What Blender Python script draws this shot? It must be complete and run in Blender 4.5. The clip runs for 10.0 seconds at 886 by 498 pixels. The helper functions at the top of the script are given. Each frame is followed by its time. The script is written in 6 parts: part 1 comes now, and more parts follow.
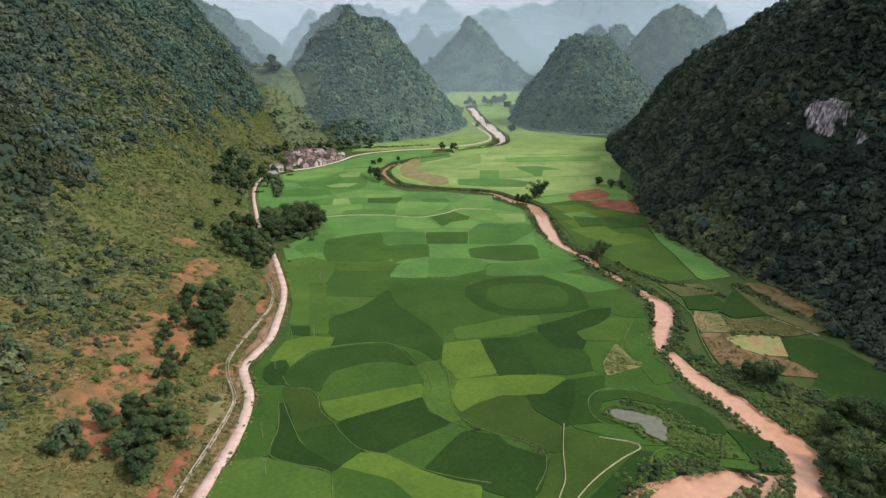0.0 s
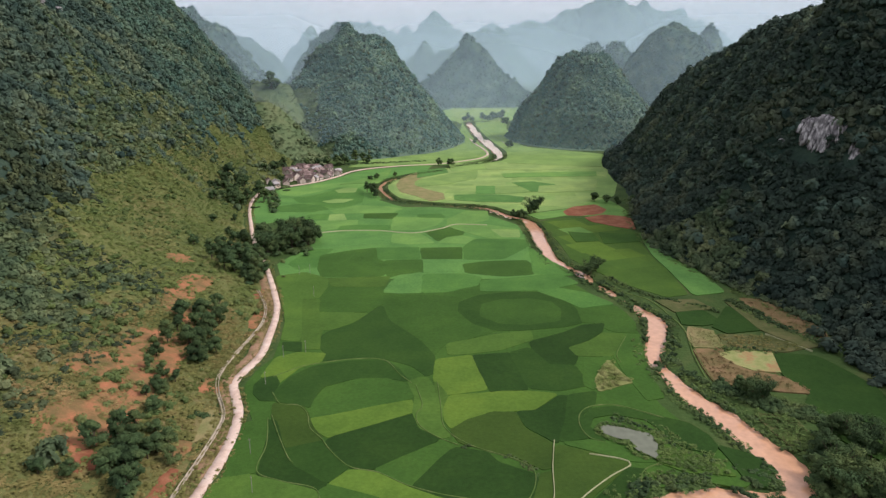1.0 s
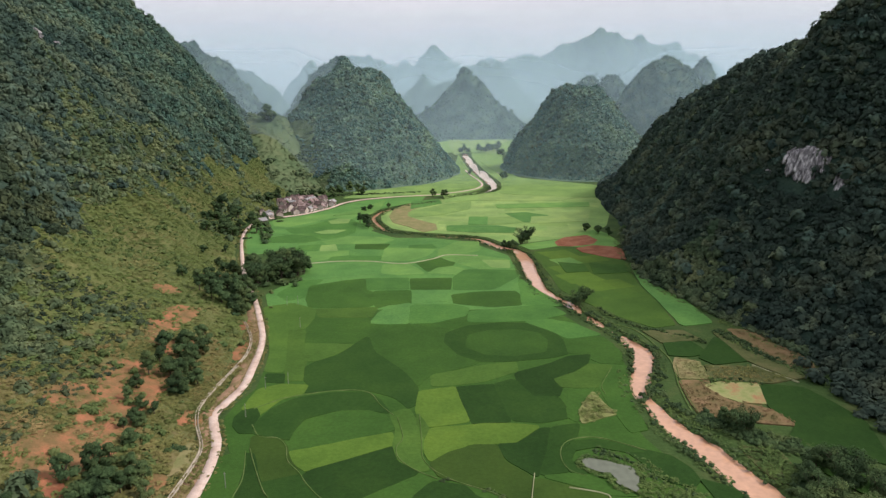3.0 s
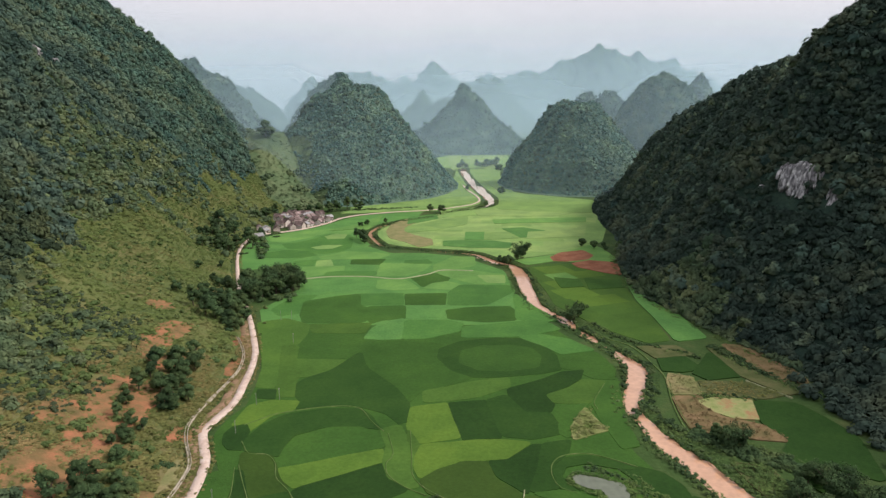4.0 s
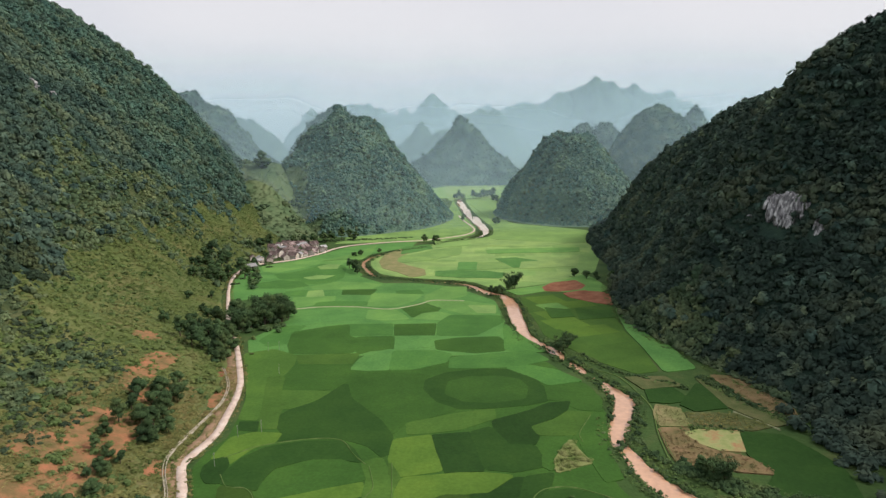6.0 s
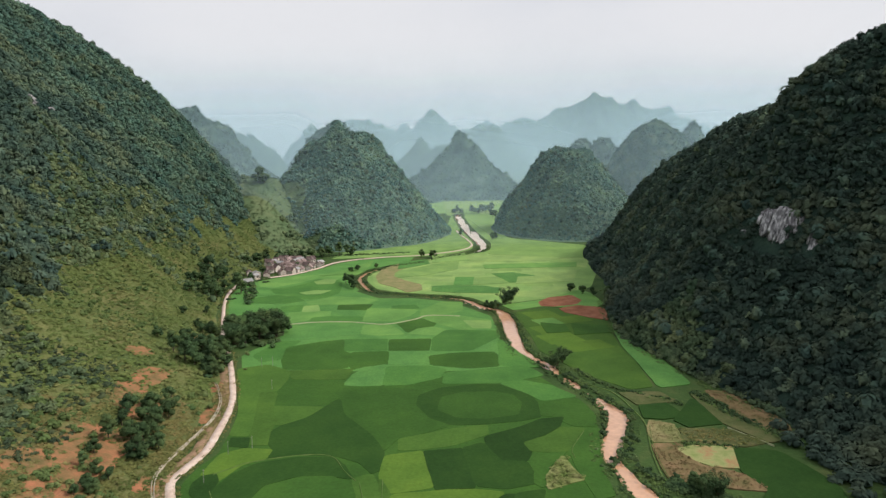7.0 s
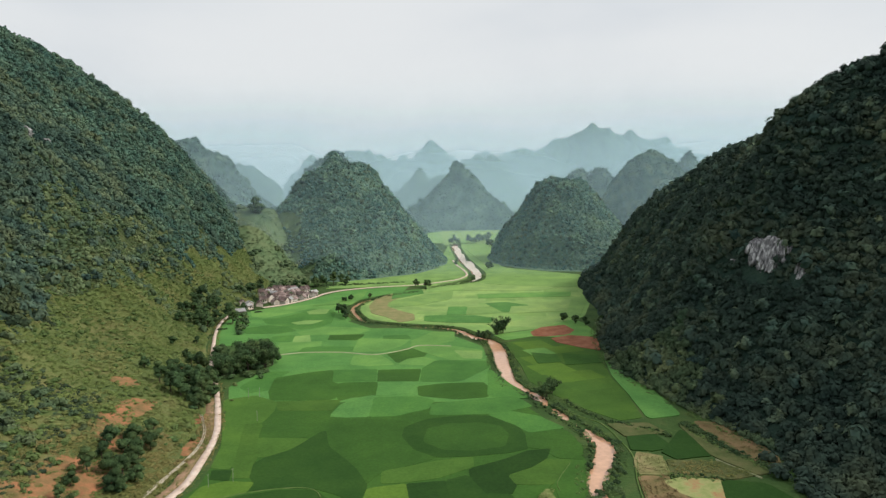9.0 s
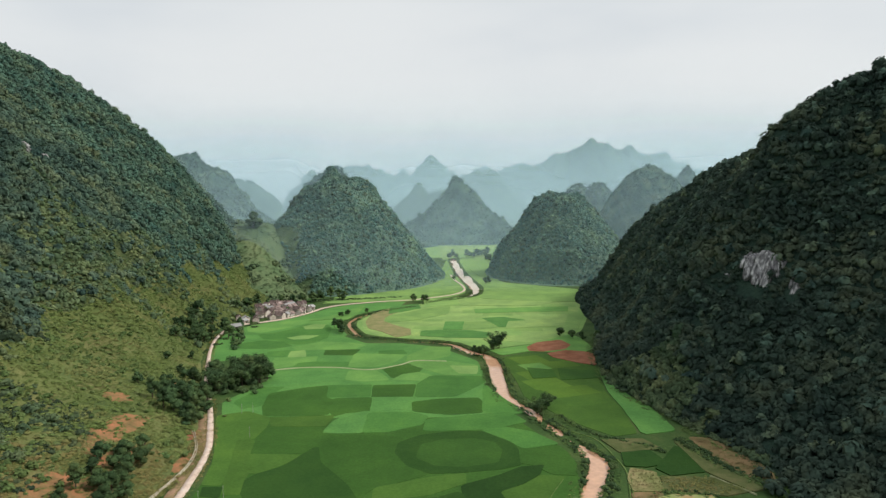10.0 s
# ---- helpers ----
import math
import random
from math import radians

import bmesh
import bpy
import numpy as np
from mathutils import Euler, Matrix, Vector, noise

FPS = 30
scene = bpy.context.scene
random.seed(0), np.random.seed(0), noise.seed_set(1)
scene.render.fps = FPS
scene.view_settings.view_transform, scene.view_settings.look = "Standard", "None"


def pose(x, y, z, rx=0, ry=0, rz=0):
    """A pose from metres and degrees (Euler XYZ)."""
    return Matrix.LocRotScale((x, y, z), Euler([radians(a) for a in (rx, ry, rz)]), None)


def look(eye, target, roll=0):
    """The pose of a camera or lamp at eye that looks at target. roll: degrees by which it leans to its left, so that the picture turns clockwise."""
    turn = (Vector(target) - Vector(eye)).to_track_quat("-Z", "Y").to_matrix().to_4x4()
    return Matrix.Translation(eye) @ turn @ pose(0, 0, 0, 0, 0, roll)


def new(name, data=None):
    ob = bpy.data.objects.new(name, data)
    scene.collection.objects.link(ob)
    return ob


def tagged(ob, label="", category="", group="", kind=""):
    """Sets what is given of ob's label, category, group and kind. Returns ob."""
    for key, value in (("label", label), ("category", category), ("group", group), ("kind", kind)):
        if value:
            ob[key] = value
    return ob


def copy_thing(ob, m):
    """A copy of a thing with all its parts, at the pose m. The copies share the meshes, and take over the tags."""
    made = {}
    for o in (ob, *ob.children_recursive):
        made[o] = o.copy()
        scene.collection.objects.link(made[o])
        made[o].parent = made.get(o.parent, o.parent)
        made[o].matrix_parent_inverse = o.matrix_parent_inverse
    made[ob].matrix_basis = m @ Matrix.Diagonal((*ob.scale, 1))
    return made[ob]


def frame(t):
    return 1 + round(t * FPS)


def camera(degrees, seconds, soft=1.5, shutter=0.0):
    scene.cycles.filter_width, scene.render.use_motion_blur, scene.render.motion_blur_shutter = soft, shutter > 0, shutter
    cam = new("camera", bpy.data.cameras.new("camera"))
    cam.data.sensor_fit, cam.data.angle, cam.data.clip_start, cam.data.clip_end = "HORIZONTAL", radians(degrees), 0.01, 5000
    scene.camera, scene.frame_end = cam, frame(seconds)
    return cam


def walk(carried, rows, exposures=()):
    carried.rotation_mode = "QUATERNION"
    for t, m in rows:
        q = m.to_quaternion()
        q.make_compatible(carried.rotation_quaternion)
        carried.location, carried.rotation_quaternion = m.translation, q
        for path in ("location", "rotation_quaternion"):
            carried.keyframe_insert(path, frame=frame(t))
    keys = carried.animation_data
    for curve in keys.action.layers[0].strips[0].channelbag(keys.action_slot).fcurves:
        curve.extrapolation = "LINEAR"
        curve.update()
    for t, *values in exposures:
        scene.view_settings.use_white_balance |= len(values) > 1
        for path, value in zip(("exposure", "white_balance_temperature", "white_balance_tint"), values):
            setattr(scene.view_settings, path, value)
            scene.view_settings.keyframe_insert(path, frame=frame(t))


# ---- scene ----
cam = camera(68.8, 10.0, soft=1.4)
# seconds, place of the drone, yaw, pitch, lean to the right
ROWS = [
    (0.0, 0.00, 0.00, 100.00, 0.000, -17.592, 0.003),
    (1.0, 2.89, -0.10, 100.03, -0.006, -16.227, 0.030),
    (2.0, 5.77, -0.20, 100.07, -0.011, -14.869, 0.057),
    (3.0, 8.66, -0.31, 100.10, -0.015, -13.519, 0.085),
    (4.0, 11.54, -0.42, 100.14, -0.017, -12.176, 0.114),
    (5.0, 14.42, -0.53, 100.17, -0.019, -10.840, 0.143),
    (6.0, 17.29, -0.65, 100.21, -0.019, -9.512, 0.172),
    (7.0, 20.16, -0.77, 100.24, -0.018, -8.191, 0.202),
    (8.0, 23.03, -0.90, 100.28, -0.016, -6.876, 0.232),
    (9.0, 25.90, -1.03, 100.31, -0.013, -5.570, 0.263),
    (10.0, 28.76, -1.16, 100.35, -0.009, -4.270, 0.295),
]
walk(cam, [(t, pose(x, y, z, 90 + pitch, 0, yaw) @ pose(0, 0, 0, 0, 0, -lean)) for t, x, y, z, yaw, pitch, lean in ROWS],
     exposures=[(0.0, 0.0, 6500, 20), (2.5, 0.0, 6500, 18), (5.0, 0.0, 6500, 13), (7.5, 0.0, 6500, 9), (10.0, 0.0, 6500, 5)])

# ---- light: hazy bright overcast, a veiled sun over the eastern hills ----
SUN_EL, SUN_AZ = 45.0, 96.0          # elevation, bearing clockwise from straight ahead
world = bpy.data.worlds.new("hazy_sky")
scene.world = world
world.use_nodes = True
wn, wl = world.node_tree.nodes, world.node_tree.links
wn.clear()
sky = wn.new("ShaderNodeTexSky")
sky.sky_type, sky.sun_disc = "NISHITA", False
sky.sun_elevation, sky.sun_rotation = radians(SUN_EL), radians(SUN_AZ)
sky.dust_density = 4.0
clear_sky = wn.new("ShaderNodeBackground")
clear_sky.inputs["Strength"].default_value = 0.1
wl.new(sky.outputs[0], clear_sky.inputs["Color"])
coord = wn.new("ShaderNodeTexCoord")
stretch = wn.new("ShaderNodeMapping")
stretch.inputs["Scale"].default_value = (1.0, 1.0, 3.2)
cloud = wn.new("ShaderNodeTexNoise")
cloud.inputs["Scale"].default_value, cloud.inputs["Detail"].default_value = 1.7, 5.0
cloud.inputs["Roughness"].default_value = 0.45
tone = wn.new("ShaderNodeValToRGB")
tone.color_ramp.interpolation = "EASE"
tone.color_ramp.elements[0].position, tone.color_ramp.elements[1].position = 0.32, 0.70
tone.color_ramp.elements[0].color = (0.655, 0.68, 0.735, 1)
tone.color_ramp.elements[1].color = (0.80, 0.80, 0.825, 1)
deck = wn.new("ShaderNodeBackground")
deck.inputs["Strength"].default_value = 1.06
mixed = wn.new("ShaderNodeMixShader")
mixed.inputs[0].default_value = 0.9
wout = wn.new("ShaderNodeOutputWorld")
wl.new(coord.outputs["Generated"], stretch.inputs[0])
wl.new(stretch.outputs[0], cloud.inputs["Vector"])
wl.new(cloud.outputs["Fac"], tone.inputs[0])
wl.new(tone.outputs[0], deck.inputs["Color"])
wl.new(clear_sky.outputs[0], mixed.inputs[1])
wl.new(deck.outputs[0], mixed.inputs[2])
wl.new(mixed.outputs[0], wout.inputs["Surface"])

sun = new("sun", bpy.data.lights.new("sun", "SUN"))
sun.data.energy, sun.data.angle, sun.data.color = 2.7, radians(12), (1.0, 0.95, 0.86)
el, az = radians(SUN_EL), radians(SUN_AZ)
towards = Vector((math.sin(az) * math.cos(el), math.cos(az) * math.cos(el), math.sin(el)))
sun.matrix_world = look(towards * 400, (0, 0, 0))


# ---- small tools ----
def hashed(ix, iy, seed):
    n = (ix.astype(np.int64) * 374761393 + iy.astype(np.int64) * 668265263 + seed * 974711) & 0x7FFFFFFF
    n = ((n ^ (n >> 13)) * 1274126177) & 0x7FFFFFFF
    return ((n ^ (n >> 16)) & 0xFFFF) / 65535.0


def value_noise(x, y, seed=0):
    ix, iy = np.floor(x), np.floor(y)
    fx, fy = x - ix, y - iy
    fx, fy = fx * fx * (3 - 2 * fx), fy * fy * (3 - 2 * fy)
    a, b = hashed(ix, iy, seed), hashed(ix + 1, iy, seed)
    c, d = hashed(ix, iy + 1, seed), hashed(ix + 1, iy + 1, seed)
    return (a + (b - a) * fx) * (1 - fy) + (c + (d - c) * fx) * fy


def fbm(x, y, scale, octaves=4, seed=0):
    """Layered noise about -1 to 1; scale in metres."""
    total, amp = 0.0, 0.5
    for o in range(octaves):
        k = 2.03 ** o / scale
        total = total + (value_noise(x * k + 31.7 * o, y * k - 17.3 * o, seed + o) - 0.5) * 2 * amp
        amp *= 0.5
    return total


def smooth(a, b, v):
    s = np.clip((v - a) / (b - a), 0, 1)
    return s * s * (3 - 2 * s)


def raw_mesh(name, verts, faces, material, shade_smooth=False):
    """A mesh from arrays; faces all of one corner count."""
    me = bpy.data.meshes.new(name)
    verts, faces = np.asarray(verts, np.float32), np.asarray(faces, np.int32)
    k = faces.shape[1]
    me.vertices.add(len(verts))
    me.vertices.foreach_set("co", verts.ravel())
    me.loops.add(faces.size)
    me.loops.foreach_set("vertex_index", faces.ravel())
    me.polygons.add(len(faces))
    me.polygons.foreach_set("loop_start", np.arange(0, faces.size, k, dtype=np.int32))
    if shade_smooth:
        me.polygons.foreach_set("use_smooth", np.ones(len(faces), bool))
    me.update(calc_edges=True)
    me.materials.append(material)
    return me


def part(name, bm, material, parent, label="", shade_smooth=False):
    """Links a bmesh as one mesh object under a thing or a part."""
    me = bpy.data.meshes.new(name)
    bm.to_mesh(me)
    bm.free()
    if shade_smooth:
        me.polygons.foreach_set("use_smooth", np.ones(len(me.polygons), bool))
    me.materials.append(material)
    ob = new(name, me)
    ob.parent = parent
    return tagged(ob, label)


def spline(points, step=2.0):
    """A smooth line through the points, about one point every step metres."""
    p = np.array(points, float)
    p = np.vstack([2 * p[0] - p[1], p, 2 * p[-1] - p[-2]])
    out = []
    for i in range(1, len(p) - 2):
        n = max(2, int(np.linalg.norm(p[i + 1] - p[i]) / step))
        for s in np.arange(n) / n:
            out.append(0.5 * (2 * p[i] + (p[i + 1] - p[i - 1]) * s + (2 * p[i - 1] - 5 * p[i] + 4 * p[i + 1] - p[i + 2]) * s ** 2
                              + (3 * p[i] - p[i - 1] - 3 * p[i + 1] + p[i + 2]) * s ** 3))
    out.append(p[-2])
    return np.array(out)


def distance_to(line, x, y):
    """Distance from every (x, y) to the points of a line."""
    best = np.full(x.shape, 1e9)
    for px, py in line:
        best = np.minimum(best, (x - px) ** 2 + (y - py) ** 2)
    return np.sqrt(best)


# ---- materials ----
def material(name, colours, scale, rough=0.85, bump=0.0, bump_scale=None, island=0.0, per_object=0.0, fine=None, metal=0.0, detail=6.0, spread=0.28):
    """A surface of two or three colours mottled by noise at scale (1/m), with fine grain, relief and random variation."""
    m = bpy.data.materials.new(name)
    m.use_nodes = True
    n, l = m.node_tree.nodes, m.node_tree.links
    b = n["Principled BSDF"]
    b.inputs["Roughness"].default_value, b.inputs["Metallic"].default_value = rough, metal
    b.inputs["Specular IOR Level"].default_value = 0.08 if rough > 0.8 else 0.25
    geo = n.new("ShaderNodeNewGeometry")
    big = n.new("ShaderNodeTexNoise")
    big.inputs["Scale"].default_value, big.inputs["Detail"].default_value = scale, detail
    big.inputs["Roughness"].default_value = 0.62
    l.new(geo.outputs["Position"], big.inputs["Vector"])
    ramp = n.new("ShaderNodeValToRGB")
    while len(ramp.color_ramp.elements) < len(colours):
        ramp.color_ramp.elements.new(0.5)
    for i, (e, c) in enumerate(zip(ramp.color_ramp.elements, colours)):
        e.position, e.color = 0.33 + 0.34 * i / max(1, len(colours) - 1), (*c, 1)
    l.new(big.outputs["Fac"], ramp.inputs[0])
    colour = ramp.outputs[0]
    grain = n.new("ShaderNodeTexNoise")
    grain.inputs["Scale"].default_value, grain.inputs["Detail"].default_value = fine or scale * 14, 4.0
    l.new(geo.outputs["Position"], grain.inputs["Vector"])
    value = n.new("ShaderNodeMapRange")
    value.inputs["To Min"].default_value, value.inputs["To Max"].default_value = 1 - spread, 1 + spread
    l.new(grain.outputs["Fac"], value.inputs["Value"])
    factor = value.outputs[0]
    for source, amount in ((geo.outputs["Random Per Island"], island), (None, per_object)):
        if amount:
            if source is None:
                source = n.new("ShaderNodeObjectInfo").outputs["Random"]
            r = n.new("ShaderNodeMapRange")
            r.inputs["To Min"].default_value, r.inputs["To Max"].default_value = 1 - amount, 1 + amount
            l.new(source, r.inputs["Value"])
            mul = n.new("ShaderNodeMath")
            mul.operation = "MULTIPLY"
            l.new(factor, mul.inputs[0])
            l.new(r.outputs[0], mul.inputs[1])
            factor = mul.outputs[0]
    scaled = n.new("ShaderNodeVectorMath")
    scaled.operation = "SCALE"
    l.new(colour, scaled.inputs[0])
    l.new(factor, scaled.inputs["Scale"])
    l.new(scaled.outputs[0], b.inputs["Base Color"])
    if bump:
        relief = n.new("ShaderNodeTexNoise")
        relief.inputs["Scale"].default_value, relief.inputs["Detail"].default_value = bump_scale or scale * 8, 5.0
        l.new(geo.outputs["Position"], relief.inputs["Vector"])
        bn = n.new("ShaderNodeBump")
        bn.inputs["Strength"].default_value, bn.inputs["Distance"].default_value = 0.9, bump
        l.new(relief.outputs["Fac"], bn.inputs["Height"])
        l.new(bn.outputs[0], b.inputs["Normal"])
    return m


def leafy(m, share=0.12):
    """Lets leaves pass light through to their undersides."""
    n, l = m.node_tree.nodes, m.node_tree.links
    b, out = n["Principled BSDF"], n["Material Output"]
    thin, mix = n.new("ShaderNodeBsdfTranslucent"), n.new("ShaderNodeMixShader")
    l.new(b.inputs["Base Color"].links[0].from_socket, thin.inputs["Color"])
    mix.inputs[0].default_value = share
    l.new(b.outputs[0], mix.inputs[1])
    l.new(thin.outputs[0], mix.inputs[2])
    l.new(mix.outputs[0], out.inputs["Surface"])


M_MEADOW = material("meadow", [(0.036, 0.072, 0.021), (0.053, 0.096, 0.028), (0.085, 0.110, 0.039)], 0.05, bump=0.25, bump_scale=0.9)
M_SLOPE = material("scrub_grass", [(0.080, 0.105, 0.036), (0.125, 0.140, 0.050), (0.21, 0.165, 0.080)], 0.045, bump=0.6, bump_scale=0.6)
M_LUSH = material("lush_hill_grass", [(0.080, 0.130, 0.066), (0.108, 0.158, 0.076), (0.145, 0.180, 0.09)], 0.03, bump=0.5, bump_scale=0.6)
M_LUSH_TUFTS = material("lush_scrub", [(0.078, 0.134, 0.068), (0.108, 0.164, 0.080), (0.145, 0.186, 0.094)], 0.03, island=0.16, fine=0.25, spread=0.5)
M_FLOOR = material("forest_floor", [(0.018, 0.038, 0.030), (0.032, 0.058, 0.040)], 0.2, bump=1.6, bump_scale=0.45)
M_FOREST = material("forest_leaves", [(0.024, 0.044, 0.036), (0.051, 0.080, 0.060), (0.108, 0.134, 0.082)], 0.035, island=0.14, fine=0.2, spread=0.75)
# Cone and dome leaves: distance haze is mixed into these paler, bluer greens.
M_FOREST_N = material("haze_paled_forest_leaves", [(0.064, 0.138, 0.122), (0.120, 0.215, 0.166), (0.205, 0.305, 0.180)], 0.045, island=0.14, fine=0.2, spread=0.75)
# Ridge end and nearest far tower: the teal of haze put into leaf colour.
M_FOREST_S = material("haze_tinted_forest_leaves", [(0.045, 0.095, 0.078), (0.078, 0.138, 0.102), (0.128, 0.184, 0.116)], 0.04, island=0.14, fine=0.2, spread=0.75)
M_FOREST_W = material("olive_forest_leaves", [(0.038, 0.074, 0.064), (0.082, 0.130, 0.096), (0.156, 0.192, 0.108)], 0.04, island=0.14, fine=0.2, spread=0.75)
M_FOREST_L = material("deep_green_thicket_leaves", [(0.026, 0.048, 0.030), (0.056, 0.082, 0.046), (0.105, 0.125, 0.057)], 0.05, island=0.14, fine=0.2, spread=0.75)
M_WOODLAND = material("olive_woodland_leaves", [(0.056, 0.098, 0.056), (0.100, 0.144, 0.073), (0.173, 0.205, 0.098)], 0.05, island=0.14, fine=0.2, spread=0.75)
M_UNDER = material("woodland_undergrowth", [(0.040, 0.060, 0.028), (0.066, 0.086, 0.036), (0.10, 0.11, 0.05)], 0.08, bump=1.2, bump_scale=0.5)
M_PATH = material("worn_pale_path", [(0.29, 0.31, 0.16), (0.40, 0.41, 0.25)], 0.4, bump=0.03)
M_GRASS = material("green_hill_grass", [(0.078, 0.110, 0.037), (0.118, 0.145, 0.048), (0.165, 0.158, 0.064)], 0.04, bump=0.6, bump_scale=0.6)
M_GRASS_TUFTS = material("green_scrub_leaves", [(0.097, 0.145, 0.044), (0.149, 0.194, 0.059), (0.220, 0.220, 0.084)], 0.045, island=0.16, fine=0.25, spread=0.5)
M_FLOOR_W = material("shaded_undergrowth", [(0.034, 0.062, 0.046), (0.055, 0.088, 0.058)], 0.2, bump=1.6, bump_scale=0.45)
# Floor of the same two hills, lightened in colour for the haze.
M_FLOOR_N = material("haze_paled_undergrowth", [(0.105, 0.175, 0.135), (0.150, 0.220, 0.15)], 0.2, bump=1.6, bump_scale=0.45)
M_SCRUB = material("scrub_leaves", [(0.102, 0.135, 0.041), (0.181, 0.184, 0.063), (0.281, 0.211, 0.093)], 0.05, island=0.16, fine=0.25, spread=0.5)
M_THICKET = material("thicket_leaves", [(0.074, 0.123, 0.043), (0.118, 0.168, 0.058), (0.179, 0.211, 0.081)], 0.06, island=0.14, fine=0.2, spread=0.75)
M_SHRUB = material("shrub_leaves", [(0.045, 0.080, 0.030), (0.080, 0.130, 0.040), (0.120, 0.180, 0.050)], 0.05, island=0.35, fine=0.3)
M_LEAF = material("tree_leaves", [(0.036, 0.070, 0.034), (0.066, 0.112, 0.046), (0.115, 0.158, 0.060)], 0.10, island=0.22, per_object=0.25, fine=1.2)
for m in (M_FOREST, M_FOREST_L, M_FOREST_N, M_FOREST_W, M_WOODLAND, M_GRASS_TUFTS, M_SCRUB, M_LEAF, M_LUSH_TUFTS, M_THICKET):
    leafy(m)
M_BARK = material("bark", [(0.07, 0.055, 0.04), (0.13, 0.105, 0.08)], 1.5, bump=0.03)
M_ROAD = material("pale_gravel_road", [(0.50, 0.37, 0.30), (0.62, 0.48, 0.40), (0.68, 0.57, 0.50)], 0.25, bump=0.05, bump_scale=4.0)
M_GRAVEL = material("pale_river_gravel", [(0.42, 0.36, 0.30), (0.60, 0.53, 0.46), (0.70, 0.64, 0.58)], 0.2, bump=0.1)
M_SHOULDER = material("dry_earth_shoulder", [(0.15, 0.135, 0.055), (0.28, 0.19, 0.11), (0.40, 0.25, 0.17)], 0.16, bump=0.1)
M_BUND = material("earth_bund", [(0.070, 0.128, 0.030), (0.100, 0.160, 0.045), (0.16, 0.195, 0.075)], 0.3, bump=0.1)
M_CHANNEL = material("weathered_channel_concrete", [(0.34, 0.30, 0.23), (0.48, 0.42, 0.33)], 0.3, bump=0.03)
M_ROCK = material("pale_limestone", [(0.028, 0.029, 0.032), (0.22, 0.215, 0.22), (0.64, 0.63, 0.63)], 0.75, bump=0.5, bump_scale=0.5, fine=1.2)
streaks = M_ROCK.node_tree.nodes.new("ShaderNodeVectorMath")
streaks.operation, streaks.inputs[1].default_value = "MULTIPLY", (1.0, 1.0, 0.09)
for link in [k for k in M_ROCK.node_tree.links if k.from_socket.name == "Position"]:
    M_ROCK.node_tree.links.new(streaks.outputs[0], link.to_socket)
M_ROCK.node_tree.links.new(next(k for k in M_ROCK.node_tree.nodes if k.bl_idname == "ShaderNodeNewGeometry").outputs["Position"], streaks.inputs[0])
M_SOIL = material("red_soil", [(0.19, 0.075, 0.040), (0.27, 0.110, 0.062), (0.32, 0.155, 0.09)], 0.14, bump=0.15)


def crop(name, r, g, b, scale=0.045):
    """A stand of rice: one green, thinner and thicker in drifts, with fine rows of plants."""
    m = material(name, [(0.80 * r, 0.84 * g, 0.85 * b), (r, g, b), (1.24 * r, 1.16 * g, 1.1 * b)], scale, per_object=0.09, bump=0.10, bump_scale=2.2, fine=0.9)
    return m


CROPS = {
    "D": crop("tall_dark_rice", 0.0230, 0.0598, 0.0124),
    "N": crop("deep_green_rice", 0.0288, 0.0735, 0.0144),
    "Q": crop("full_green_rice", 0.0365, 0.0900, 0.0170),
    "M": crop("green_rice", 0.0441, 0.1081, 0.0199),
    "O": crop("olive_rice", 0.0428, 0.0837, 0.0158),
    "K": crop("young_rice", 0.0627, 0.1311, 0.0238),
    "L": crop("light_green_rice", 0.0911, 0.1693, 0.0260),
    # I to F serve the farther plots: haze is lightened and blued into them.
    "I": crop("hazed_green_rice", 0.0661, 0.1687, 0.0365),
    "J": crop("hazed_soft_green_rice", 0.0889, 0.2143, 0.0536),
    "H": crop("hazed_soft_light_rice", 0.1266, 0.2632, 0.0650),
    "G": crop("hazed_light_rice", 0.185, 0.305, 0.090),
    "F": crop("hazed_pale_rice", 0.235, 0.350, 0.112),
    "W": material("weedy_grass_plot", [(0.065, 0.085, 0.028), (0.095, 0.110, 0.042), (0.14, 0.13, 0.06)], 0.12, bump=0.2, bump_scale=1.2),
    "Y": material("ripening_maize", [(0.12, 0.17, 0.045), (0.19, 0.22, 0.075), (0.26, 0.26, 0.11)], 0.3, per_object=0.1, bump=0.3, bump_scale=1.0),
    "T": material("dry_stubble", [(0.17, 0.19, 0.07), (0.23, 0.22, 0.095), (0.29, 0.24, 0.12)], 0.12, bump=0.1),
    "B": material("brown_fallow", [(0.115, 0.110, 0.045), (0.185, 0.138, 0.066), (0.25, 0.165, 0.09)], 0.14, bump=0.1),
    "P": material("pale_drying_mud", [(0.20, 0.25, 0.08), (0.30, 0.31, 0.13), (0.36, 0.16, 0.09)], 0.16, bump=0.05),
    "R": M_SOIL,
}


def water(name, colour, rough):
    m = material(name, [tuple(c * 0.95 for c in colour), colour, tuple(min(1, c * 1.05) for c in colour)], 0.02, rough=rough, bump=0.01, bump_scale=1.2, fine=0.5)
    m.node_tree.nodes["Principled BSDF"].inputs["Specular IOR Level"].default_value = 0.5
    return m


M_RIVER = water("muddy_river_water", (0.60, 0.34, 0.205), 0.08)
M_RIVER.node_tree.nodes["Principled BSDF"].inputs["Specular IOR Level"].default_value = 0.8
M_POND = water("grey_pond_water", (0.15, 0.17, 0.12), 0.08)
M_POND.node_tree.nodes["Principled BSDF"].inputs["Specular IOR Level"].default_value = 0.3

